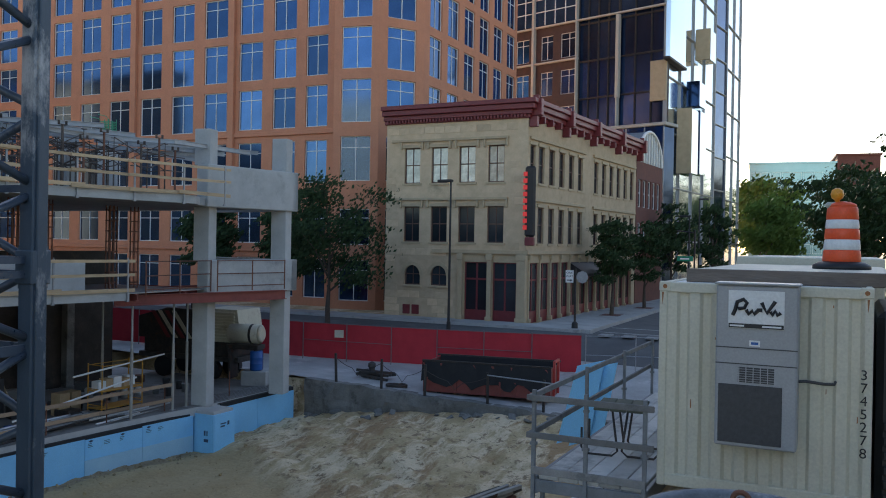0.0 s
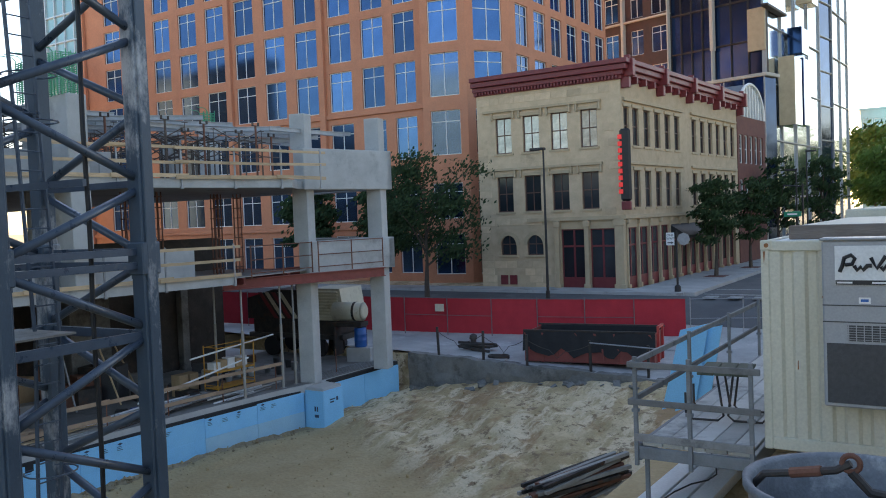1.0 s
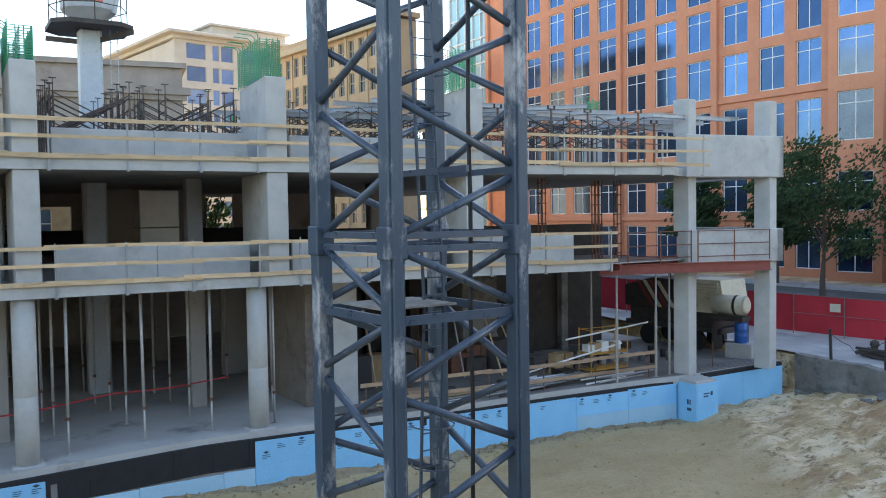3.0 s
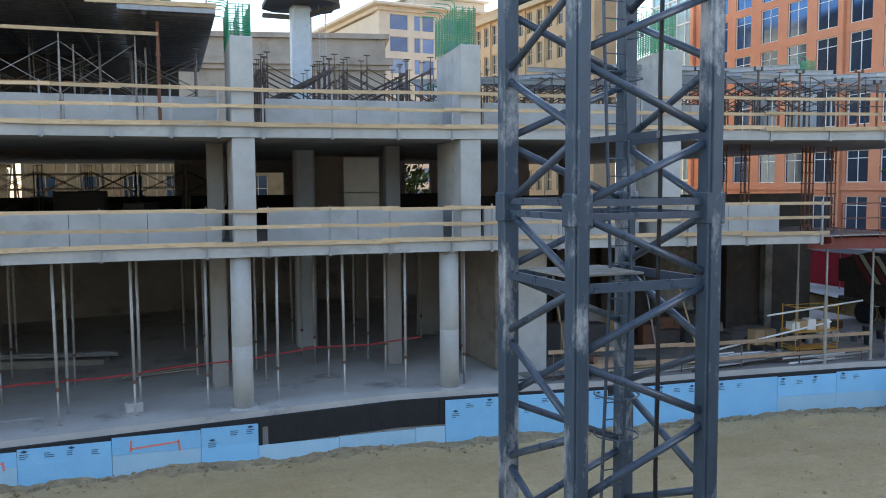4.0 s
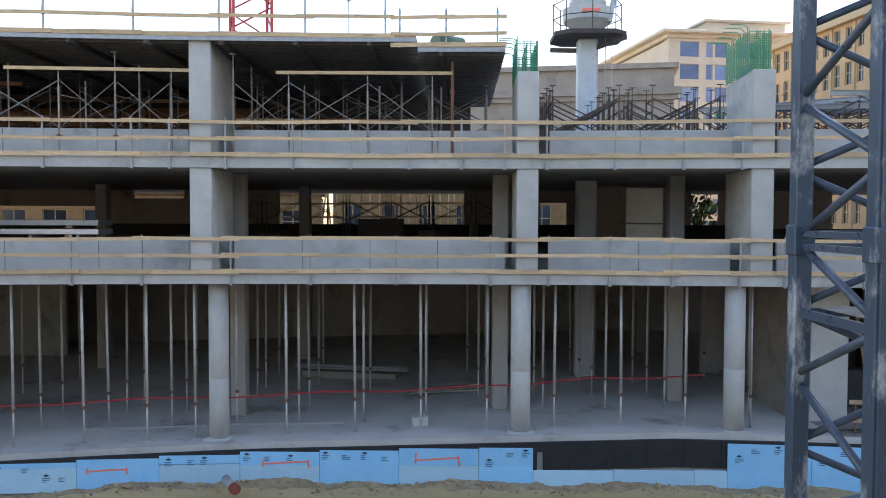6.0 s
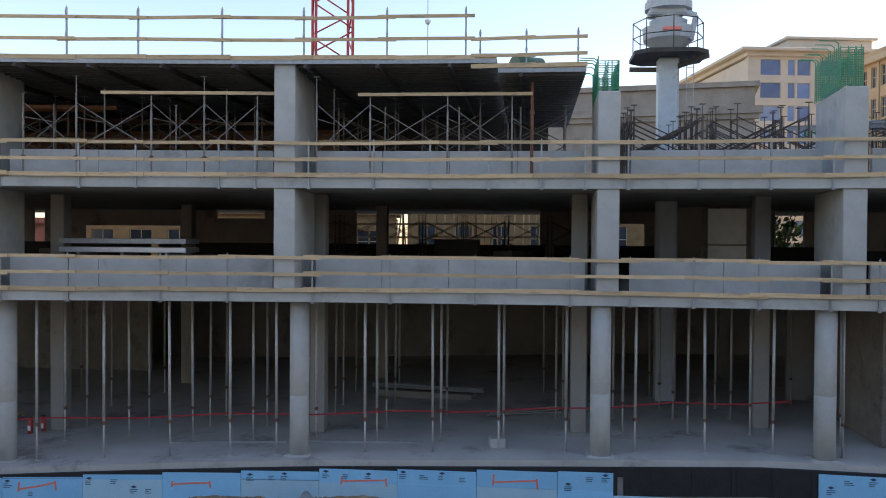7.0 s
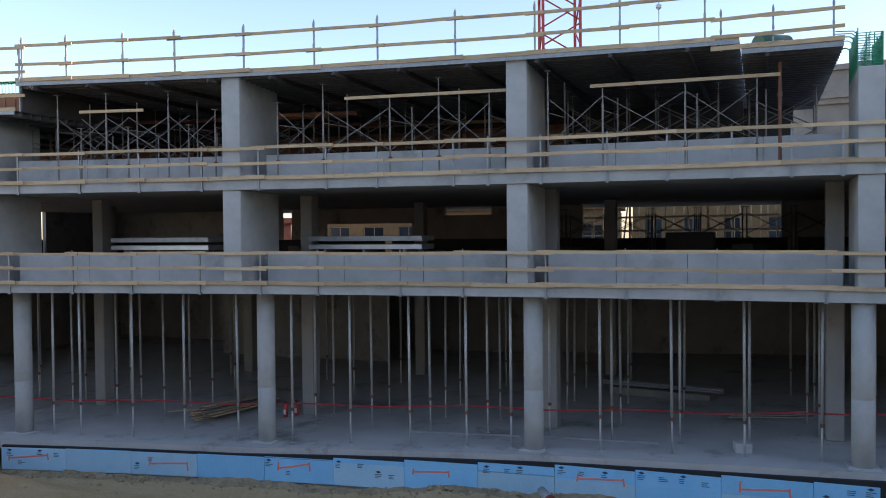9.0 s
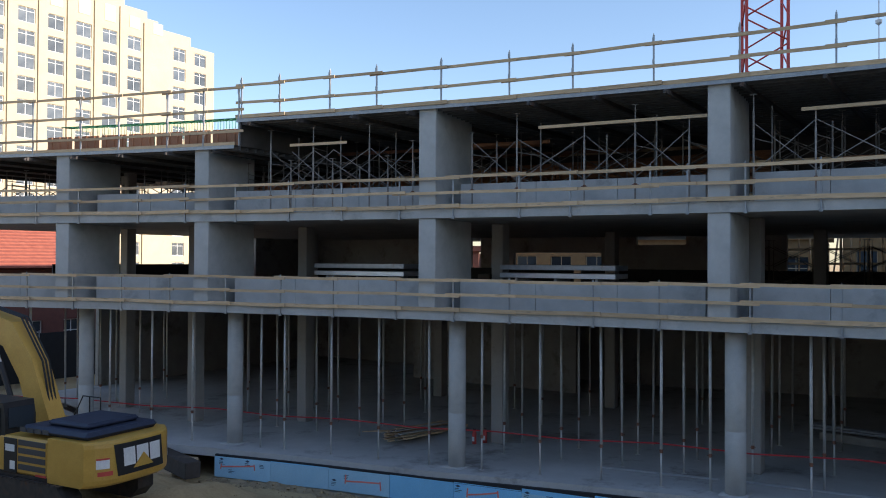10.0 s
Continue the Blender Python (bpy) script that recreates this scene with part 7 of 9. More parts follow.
def frame_mesh(h):
    if h not in FR:
        fm = PALEST if h in (1.9, 2.6, 2.9) else FRAMEST
        post = Mesh().tube((0, 0, 0.0), (0, 0, h), 0.03, 6).box(-0.07, 0.07, -0.07, 0.07, 0, 0.012).tube((0, 0, h), (0, 0, h + 0.35), 0.014, 6).box(-0.1, 0.1, -0.05, 0.05, h + 0.35, h + 0.37)
        led = Mesh().tube((0, 0, 0), (0, 1.22, 0), 0.02, 6)
        dia = Mesh().tube((0, 0, 0), (2.1, 0, 1.05), 0.021, 5)
        dia2 = Mesh().tube((0, 0, 1.05), (2.1, 0, 0), 0.021, 5)
        FR[h] = [a.done(n, fm) for a, n in ((post, "post"), (led, "ledger"), (dia, "cross_brace"), (dia2, "cross_brace"))]
    return FR[h]


def shoring_tower(x, y, z, h, rot, lab="dark steel shoring frame tower with crossed braces", levels=(0.35, 1.35)):
    p, l, d, d2 = frame_mesh(h)
    t = thing("shoring_tower", lab, "shoring tower", "shoring towers", m=pose(x, y, z, 0, 0, rot))
    for a in (0, 2.1):
        for b in (0, 1.22):
            part("post", p, DARKSTEEL, t, "", pose(a, b, 0))
        for k in levels:
            part("ledger", l, DARKSTEEL, t, "", pose(a, 0, k))
        part("ledger", l, DARKSTEEL, t, "", pose(a, 0, h - 0.1))
    for b in (0, 1.22):
        part("cross_brace", d, DARKSTEEL, t, "", pose(0, b, levels[0]))
        part("cross_brace", d2, DARKSTEEL, t, "", pose(0, b, levels[0]))
        if h > 2.4:
            part("cross_brace", d, DARKSTEEL, t, "", pose(0, b, levels[0] + 1.15))
            part("cross_brace", d2, DARKSTEEL, t, "", pose(0, b, levels[0] + 1.15))
    return t


for back, step in ((1.5, 3.15), (2.5, 2.6), (3.4, 2.9), (4.6, 2.7), (5.6, 3.3), (8.0, 3.4), (11.0, 3.6)):
    y = 1.4
    while y < 20.5:
        if not any(abs(y + 1.0 - c) < 1.3 for c in (7.5, 14.35)) or back > 3.6:
            shoring_tower(edge(y) - back, y, 8.42, (2.25 if y < 9 else 1.8) - rng.choice((0, 0.2)), 90 + turn(y) + rng.uniform(-3, 3), levels=(0.95, 1.6))
        y += step
for k in range(9):
    y = 14.9 + k * 0.98
    t_ = thing("shoring_post", "rusty steel shoring post with a fork head", "shoring post", "edge shoring posts", m=pose(edge(min(y, 22.5)) - 0.75 - 0.3 * (k % 3), y, 8.42))
    hh = 1.75 + 0.35 * (k % 2)
    part("shaft", Mesh().tube((0, 0, 0), (0, 0, hh), 0.04, 8), RUST if k % 3 else FRAMEST, t_)
    part("fork_head", Mesh().box(-0.05, 0.05, -0.16, 0.16, hh, hh + 0.02).box(-0.05, 0.05, -0.16, -0.14, hh, hh + 0.14).box(-0.05, 0.05, 0.14, 0.16, hh, hh + 0.14), FRAMEST, t_)
    part("base_plate", Mesh().box(-0.1, 0.1, -0.1, 0.1, 0.001, 0.014), FRAMEST, t_)
    part("tie_bar", Mesh().tube((0, -0.5, 0.95), (0, 0.55, 0.95 + 0.4 * (k % 2)), 0.022, 6).tube((0, -0.5, 1.5), (0, 0.5, 1.5), 0.02, 6), FRAMEST, t_)
for back, step in ((2.9, 3.0), (5.0, 3.1), (8.5, 3.2)):
    y = -43.0
    while y < -1.8:
        if (not any(abs(y + 1.0 - c) < 1.2 for c in COLS.values()) or back > 3.6) and (back > 3 or y < -27):
            shoring_tower(edge(y) - back, y, 8.42, 1.9 if y < -28.5 else (2.9 if y < -5 else 2.6), 90 + turn(y), levels=(0.45, 1.6))
        y += step


def shoring_row(posts, top, tall, lab):
    """Pale props in a row on the slab edge, before the upstand wall, tied by crossed braces."""
    y0 = posts[0]
    t = thing("shoring_tower", lab, "shoring tower", "edge shoring towers", m=pose(edge(y0) - 0.55, y0, 8.42))
    inv = t.matrix_basis.inverted()
    for k, y in enumerate(posts):
        h = 3.2 if y in tall else top
        p = inv @ Vector((edge(y) - 0.55, y, 8.42))
        part("post", Mesh().tube(p, p + Vector((0, 0, h - 0.5)), 0.031, 8).tube(p + Vector((0, 0, h - 0.5)), p + Vector((0, 0, h)), 0.02, 6), PALEST, t)
        part("base_plate", Mesh().box(p.x - 0.08, p.x + 0.08, p.y - 0.08, p.y + 0.08, p.z + 0.001, p.z + 0.013), PALEST, t)
        part("head_plate", Mesh().box(p.x - 0.08, p.x + 0.08, p.y - 0.1, p.y + 0.1, p.z + h, p.z + h + 0.012), PALEST, t)
        part("collar", Mesh().tube(p + Vector((0, 0, 0.62)), p + Vector((0, 0, 0.70)), 0.055, 8).beam(p + Vector((0, -0.11, 0.66)), p + Vector((0, 0.11, 0.66)), 0.02, 0.02), RUST, t)
        b = p + Vector((-1.3, 0.25, 0))
        part("rear_post", Mesh().tube(b, b + Vector((0, 0, h - 0.15)), 0.03, 6), PALEST, t)
        part("ledger", Mesh().tube(p + Vector((0, 0, 1.9)), b + Vector((0, 0, 1.9)), 0.018, 6), PALEST, t)
    for a, b in zip(posts, posts[1:]):
        A, B = inv @ Vector((edge(a) - 0.6, a, 8.42)), inv @ Vector((edge(b) - 0.6, b, 8.42))
        part("cross_brace", Mesh().tube(A + Vector((0, 0, 0.9)), B + Vector((0, 0, 2.35)), 0.015, 6), PALEST, t)
        part("cross_brace", Mesh().tube(A + Vector((0, 0, 2.35)), B + Vector((0, 0, 0.9)), 0.015, 6), PALEST, t)
    return t


shoring_row([-25.99, -24.15, -21.81, -20.07], 2.5, (-25.99, -24.15, -21.81), "pale steel shoring frames under the deck edge")
shoring_row([-25.11, -23.33, -21.06], 2.0, (), "short pale steel shoring frames under the deck edge")
shoring_row([-17.79, -16.15, -13.81, -12.14, -10.46], 2.65, (-16.15, -12.14), "pale steel shoring frames under the deck edge")
shoring_row([-8.58, -6.88, -4.44, -2.43], 2.6, (-8.58,), "pale steel shoring frames carrying a long board")
s_ = thing("shoring_post", "rusty steel shoring post beside the pale frames", "shoring post", "rusty shoring posts", m=pose(edge(-1.81) - 0.55, -1.81, 8.42))
part("shaft", Mesh().tube((0, 0, 0), (0, 0, 3.0), 0.05, 8), RUST, s_)
part("collar", Mesh().tube((0, 0, 2.0), (0, 0, 2.12), 0.075, 8), RUST, s_)
part("base_plate", Mesh().box(-0.1, 0.1, -0.1, 0.1, 0.001, 0.015), RUST, s_)
for a, b, z in ((-7.25, -1.8, 11.06), (-15.35, -9.9, 11.10), (-25.1, -22.7, 11.0)):
    solid("ledger_board", Mesh().beam((edge(a) - 0.48, a, z), (edge(b) - 0.48, b, z), 0.05, 0.1), WOOD, "long lumber board tied across the shoring frames", "board", "tied boards")
# brown wall forms standing deep under the deck, backed by sheets darkened for shade
for k in range(13):
    y = -42 + k * 2.45
    if y < -9:
        f = thing("wall_form", "brown plywood wall form with timber walers", "formwork", "wall forms", m=pose(-36.9, y, 9.55))
        part("panel", Mesh().bev(0, 0.05, 0, 2.4, 0, 1.7, 0.006), PLY, f)
        for z in (0.3, 0.9, 1.5):
            part("waler", Mesh().bev(0.05, 0.15, 0, 2.4, z, z + 0.09, 0.006), PLY, f)
solid("wall_core", Mesh().box(-38.0, -37.7, -27.0, -3.0, 8.42, 11.98), DECKPLY, "plywood wall form darkened for the shade under the deck formwork", "wall", kind="structure")
solid("wall_core", Mesh().box(-38.0, -37.7, -46, -27.1, 8.42, 10.98), DECKPLY, "plywood wall form darkened for the shade under the lower deck formwork", "wall", kind="structure")
solid("wall_core", Mesh().box(-38.0, -37.7, -2.98, -1.1, 8.42, 11.6), DECKPLY, "plywood wall form darkened for the shade under the end of the deck", "wall", kind="structure")
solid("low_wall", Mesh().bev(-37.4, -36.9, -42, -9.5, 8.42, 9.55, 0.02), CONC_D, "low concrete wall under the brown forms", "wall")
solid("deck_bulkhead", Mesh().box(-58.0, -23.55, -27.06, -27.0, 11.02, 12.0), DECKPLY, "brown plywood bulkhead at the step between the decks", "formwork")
# aluminium beams heaped on the frames towards the end bay
DULLALU = mat("dull_aluminium", (0.34, 0.345, 0.35), (0.46, 0.465, 0.47), 3, 0.6, 0.35, fine=50, rand=0.12)
for k in range(34):
    y = 8.5 + rng.uniform(0, 17.5)
    L = rng.uniform(3, 5.5)
    m = Mesh().box(-L / 2, L / 2, -0.06, 0.06, 0, 0.02).box(-L / 2, L / 2, -0.015, 0.015, 0.02, 0.15).box(-L / 2, L / 2, -0.05, 0.05, 0.15, 0.17)
    solid("aluminium_beam", m, DULLALU, "aluminium joist lying across the shoring frames", "beam", "aluminium joists", m=pose(edge(y) - 1.5 - rng.uniform(0, 3.5), y, 10.2 + rng.uniform(0, 0.45), rng.uniform(-8, 8), rng.uniform(-3, 3), 78 + rng.uniform(-20, 20)))
for y, x in ((21.5, -29.5), (24.4, -30.5), (18.0, -31.0)):
    solid("concrete_column", Mesh().bev(-0.3, 0.3, -0.3, 0.3, 0, 2.5, 0.025), CONC, "square pale concrete column with green starter bars", "column", "end columns", m=pose(x, y, 8.42))


def rebar_cage(x, y, z, sx, sy, h, rot=0):
    c = thing("rebar_cage", "green coated reinforcement cage rising from a column", "rebar", "column cages", m=pose(x, y, z, 0, 0, rot))
    m = Mesh()
    nx, ny = max(2, int(sx / 0.22)), max(2, int(sy / 0.16))
    for i in range(nx + 1):
        for j in range(ny + 1):
            if i in (0, nx) or j in (0, ny):
                px, py = -sx / 2 + sx * i / nx, -sy / 2 + sy * j / ny
                t = h + rng.uniform(-0.05, 0.15)
                m.tube((px, py, -0.05), (px, py, t), 0.017, 5)
                if j in (0,) and i % 2 == 0:
                    m.path([(px, py, t), (px, py - 0.1, t + 0.08), (px + 0.02, py - 0.55, t + 0.1)], 0.015, 5)
    part("bar_cage", m, GREENBAR, c)["kind"] = "stuff"
    m = Mesh()
    z0 = 0.08
    while z0 < h:
        q = [(-sx / 2, -sy / 2, z0), (sx / 2, -sy / 2, z0), (sx / 2, sy / 2, z0), (-sx / 2, sy / 2, z0), (-sx / 2, -sy / 2, z0)]
        m.path(q, 0.015, 4)
        m.tube((-sx / 2, 0, z0 + 0.02), (sx / 2, 0, z0 + 0.02), 0.011, 4)
        z0 += 0.07
    part("hoop_cage", m, GREENBAR, c)["kind"] = "stuff"
    return c


rebar_cage(edge(0.5) - 1.6, 0.5, 11.05, 2.9, 0.62, 0.95, turn(0.5))
rebar_cage(edge(7.5) - 1.6, 7.5, 11.05, 2.9, 0.62, 1.15, turn(7.5))
rebar_cage(edge(14.35) - 1.6, 14.35, 11.05, 2.9, 0.64, 1.3, turn(14.35))
rebar_cage(-31.0, 18.0, 10.92, 0.45, 0.45, 0.9)
rebar_cage(-30.5, 24.4, 10.92, 0.45, 0.45, 0.9)
rebar_cage(-38, 10.5, 11.0, 0.5, 1.4, 0.3)
solid("concrete_column", Mesh().bev(-0.35, 0.35, -0.5, 0.5, 0, 2.6, 0.025), CONC, "concrete core wall standing on the third floor", "column", m=pose(-38, 10.5, 8.42))
solid("upstand_wall", Mesh().bev(-0.1, 0.1, -6, 6, 0, 1.6, 0.02), CONC, "cast concrete wall rising at the rear of the floor", "wall", m=pose(-44, 8.0, 8.42))

# concrete placing boom
pb = thing("placing_boom_mast", "pale grey concrete placing boom on a square mast", "concrete pump", m=pose(-35.6, 3.66, 0) @ Matrix.Diagonal((0.9, 0.9, 0.975, 1)))
PBM = mat("pump_grey", (0.42, 0.45, 0.48), (0.52, 0.55, 0.57), 1.5, 0.5, bump=0.1, fine=30, stain=(0.30, 0.29, 0.27), stain_scale=1.5, stain_cut=0.6)
part("mast", Mesh().bev(-0.45, 0.45, -0.45, 0.45, -0.1, 14.3, 0.1), PBM, pb)
part("platform", Mesh().prism([(1.6, -1.0), (1.0, -1.6), (-1.0, -1.6), (-1.6, -1.0), (-1.6, 1.0), (-1.0, 1.6), (1.0, 1.6), (1.6, 1.0)], 14.25, 14.42).beam((-1.5, -1.5, 14.1), (0, 0, 13.8), 0.1, 0.2).beam((1.5, 1.5, 14.1), (0, 0, 13.8), 0.1, 0.2), DARKSTEEL, pb, "dark grating platform")
m = Mesh()
ring = [(1.55 * math.cos(a), 1.55 * math.sin(a)) for a in np.linspace(0, 2 * math.pi, 9)]
for x, y in ring[:-1]:
    part("rail_post", Mesh().tube((x, y, 14.4), (x, y, 15.75), 0.025, 6), DARKSTEEL, pb)
for z in (15.1, 15.72):
    part("platform_rail", Mesh().path([(x, y, z) for x, y in ring], 0.022, 6), DARKSTEEL, pb)
part("turntable", Mesh().lathe([(0.5, 14.4), (0.62, 14.6), (1.1, 15.0), (1.15, 15.5), (0.8, 15.55), (0.85, 15.8), (0.55, 15.85), (0.6, 16.2), (1.05, 16.25), (1.05, 16.55), (0.6, 16.6), (0.9, 16.9), (0.9, 17.4), (0.5, 17.5)], 20), PBM, pb)
part("slew_arm", Mesh().bev(-0.5, 0.6, -0.9, 0.7, 16.0, 17.2, 0.08).bev(-0.4, 0.4, -1.1, 0.2, 17.5, 19.5, 0.1).tube((0.6, 0.9, 14.9), (0.6, 1.1, 15.9), 0.12, 10).tube((0.6, 1.1, 15.9), (0.3, 0.5, 16.2), 0.12, 10), PBM, pb)
part("side_text_bar", Mesh().box(0.9, 1.18, -0.4, 0.4, 15.22, 15.34), ORANGEPAINT, pb, "faded orange lettering")
for y in (0.75, 1.05):
    part("ladder_rail", Mesh().beam((0.5, y, 8.5), (0.5, y, 14.3), 0.03, 0.05), STEEL, pb)
for k in range(19):
    part("ladder_rung", Mesh().tube((0.5, 0.75, 8.7 + k * 0.3), (0.5, 1.05, 8.7 + k * 0.3), 0.012, 5), STEEL, pb)

lattice_mast((-35.0, -10.1, 0), 12.05, 32.0, 1.5, 0.11, 0.032, 1.0, REDC, REDC, "red lattice tower crane mast rising behind the deck", 20, 0.0, (), "red_crane_mast")
an = thing("wind_mast", "thin grey pole with a small anemometer", "mast", m=pose(-35.0, -6.1, 12.05) @ Matrix.Scale(0.55, 4))
part("pole", Mesh().tube((0, 0, 0), (0, 0, 9), 0.03, 6), STEEL, an)
part("cup", Mesh().lathe([(0.03, 5.9), (0.2, 6.05), (0.22, 6.25), (0.05, 6.35)], 12, (0.1, 0, 0)), WHITE, an)
pr = solid("plastic_pipe_roll", Mesh().tube((0, -0.5, 0.45), (0, 0.5, 0.45), 0.45, 22), mat("green_sheet", (0.03, 0.09, 0.05), (0.06, 0.14, 0.08), 3, 0.5), "rolled dark green sheet on the deck", "roll", m=pose(-29.5, -2.0, 11.87, 0, 0, 30), smooth=True)

# ---------- contents of the lower floors ----------
tape = Mesh()
pts = [(-44, 3.2), (-37, 2.6), (-30, 2.4), (-24, 2.3), (-18, 2.4), (-12, 2.3), (-6, 2.2), (-1.5, 2.4), (3, 3.4), (7.0, 4.0)]
P = [Vector((edge(y) - b, y, floor_z(y) + 1.05)) for y, b in pts]
run = [P[0]]
for a, b in zip(P, P[1:]):
    run += [(a + b) / 2 - Vector((0, 0, 0.09)), b]
tape.strip(run, 0.006, 0.05)
solid("warning_tape", tape, REDTAPE, "red warning tape strung between the post shores", "tape")
for k in range(22):
    L = rng.uniform(1.9, 2.4)
    solid("plank", Mesh().bev(-L, L, -0.07, 0.07, 0, 0.045, 0.006), (WOOD, WOOD_G)[k % 3 == 0], "long plank in a fanned heap on the floor", "plank", "fanned planks", m=pose(-29.8 + rng.uniform(-0.25, 0.25), -22.95 + 0.13 * (k % 8), floor_z(-22) + 0.04 + 0.10 * (k // 5), rng.uniform(-6, 6), 3, 176 + rng.uniform(-6, 6)))
solid("plank", Mesh().bev(-2.0, 2.0, -0.03, 0.03, 0, 0.05, 0.006), WOOD, "thin batten sticking out of the plank heap", "plank", "fanned planks", m=pose(-29.0, -23.3, floor_z(-23) + 0.24, 0, 6, 168))
for x, y in ((-29.55, -20.0), (-29.97, -19.75)):
    ex = thing("fire_extinguisher", "red fire extinguisher standing on the floor", "fire extinguisher", "fire extinguishers", m=pose(x, y, floor_z(y)))
    part("cylinder", Mesh().lathe([(0.09, 0), (0.09, 0.42), (0.06, 0.5), (0.025, 0.53)], 16), REDC, ex, smooth=True)
    part("valve", Mesh().box(-0.03, 0.03, -0.06, 0.06, 0.53, 0.6), BLACK, ex)
    part("label_plate", Mesh().box(0.075, 0.095, -0.05, 0.05, 0.12, 0.3), WHITE, ex, "white label")
solid("pale_stud", Mesh().bev(-0.04, 0.04, -1.95, 1.95, 0, 0.06, 0.006), ALU, "pale metal stud lying near the floor edge", "stud", "loose studs", m=pose(-28.24, -7.35, floor_z(-7.3) + 0.01, 1.8, 0, -2.2))
solid("pale_stud", Mesh().bev(-0.04, 0.04, -2.0, 2.0, 0, 0.06, 0.006), ALU, "pale metal stud lying near the floor edge", "stud", "loose studs", m=pose(-28.2, -12.0, floor_z(-12) + 0.01, 1.8, 0, 2))
solid("concrete_block", Mesh().bev(-0.2, 0.2, -0.25, 0.25, 0, 0.3, 0.02), CONC_D, "small concrete block beside a post shore", "block", m=pose(-27.75, -2.85, floor_z(-2.85), 0, 0, 12))
for k in range(8):
    solid("pipe_length", Mesh().tube((0, -2.5, 0.06), (0, 2.5, 0.06), 0.05, 8), STEEL, "pipe in a stack on the ground floor", "pipe", "pipe stack", m=pose(-36.3 - 0.11 * (k % 4), -6.2, floor_z(-6.2) + 0.3 + 0.1 * (k // 4), 0, 0, -11 + rng.uniform(-2, 2)))
solid("timber_bearer", Mesh().bev(-0.45, 0.45, -2.1, 2.1, 0.0, 0.30, 0.02), WOOD_G, "timber bearers under the pipes", "bearers", m=pose(-36.45, -6.2, floor_z(-6.2) - 0.03, 0, 0, -11))
for k in range(3):
    solid("plank", Mesh().bev(-1.5, 1.5, -0.09, 0.09, 0, 0.05, 0.006), WOOD_G, "grey plank lying askew on the floor", "plank", "loose planks", m=pose(-32.6 - 0.12 * k, -2.0, floor_z(-2) + 0.05 + 0.05 * k, 0, 0, 108 + 7 * k))
# stacked bundles of drywall track on the second floor
for y, n in ((-15.9, 2), (-24.0, 2)):
    bs = thing("panel_stack", "strapped stack of long grey panels on the second floor", "panel stack", "panel stacks", m=pose(edge(y) - 3.6, y, 4.88))
    for k in range(n):
        part("panel", Mesh().bev(-0.6, 0.6, -2.3, 2.3, 1.12 + k * 0.3, 1.3 + k * 0.3, 0.01), ALU if k != 1 else STEEL, bs)
    for q in (-1.6, 0, 1.6):
        part("bearer", Mesh().box(-0.6, 0.6, q - 0.05, q + 0.05, 0.0, 1.115), WOOD_G, bs)
dct = thing("duct_section", "shiny galvanised duct section standing on the floor", "duct", m=pose(-37.6, 6.4, 4.78))
DUCTM = mat("bright_duct_metal", (0.62, 0.62, 0.58), (0.74, 0.74, 0.70), 1.5, 0.45, 0.4, fine=30)
part("lower_section", Mesh().bev(-0.6, 0.6, -0.8, 0.8, 0.1, 1.55, 0.02), DUCTM, dct)
part("upper_section", Mesh().bev(-0.6, 0.6, -0.8, 0.8, 1.58, 3.1, 0.02), DUCTM, dct)
# things in the sun behind the building, seen through the floors
sunlit = Mesh()
for k in range(26):
    y = -15.0 + k * 0.55 + rng.uniform(-0.1, 0.1)
    sunlit.beam((-58.2 + rng.uniform(-2, 1), y, 4.4), (-58.2 + rng.uniform(-2, 1), y + rng.uniform(-0.2, 0.2), 8.2), 0.09, 0.12)
for z in (5.6, 6.5, 7.4):
    sunlit.beam((-57.4, -16, z), (-57.4, -1, z + 0.1), 0.06, 0.14)
for y in (-15.5, -10.5, -5.5, -1.0):
    sunlit.beam((-57.5, y, -0.3), (-57.5, y, 8.2), 0.14, 0.14)
solid("timber_stud_frame", sunlit, WOOD, "sunlit timber stud framing behind the concrete frame", "framing")
for k in range(7):
    shoring_tower(-45.5, -14.5 + k * 2.3, 4.88, 2.5, 90)
solid("site_box", Mesh().bev(-0.8, 0.8, -1.1, 1.1, 0, 1.6, 0.03), GREYD, "dark steel site box on the second floor", "site box", m=pose(-43, -5.5, 4.88))
for k in range(10):
    solid("crate", Mesh().bev(-0.5, 0.5, -0.6, 0.6, 0, rng.uniform(0.5, 1.1), 0.02), (DARKSTEEL, WOOD_G, GREYD)[k % 3], "crate of fittings on the second floor", "crate", "second floor crates", m=pose(-41 + rng.uniform(-2, 2), -34 + k * 3.9, 4.88, 0, 0, rng.uniform(0, 90)))
for k in range(5):
    solid("pallet", Mesh().bev(-0.55, 0.55, -0.6, 0.6, 0, 0.14, 0.01).bev(-0.5, 0.5, -0.55, 0.55, 0.15, 0.28, 0.01), WOOD, "wooden pallet on the ground beside the foundation", "pallet", "pallets", m=pose(-21.6 - 0.4 * (k % 2), -28.6 - 1.0 * (k // 2), ground_z(-21.6, -28.6) + 0.3 * (k % 2), 0, 0, 8 + 5 * k))
solid("kerb_wall", Mesh().bev(-0.3, 0.3, -8, 8, 0, 0.6, 0.03), DARKBLK, "dark low kerb wall beyond the end of the foam wall", "kerb", m=pose(-23.4, -34.5, -1.3, 0, 0, -16))
pe = thing("drain_pipe_end", "short red and grey pipe end sticking out of the soil", "pipe", m=pose(-24.6, -8.2, -1.15, 0, 18, -60))
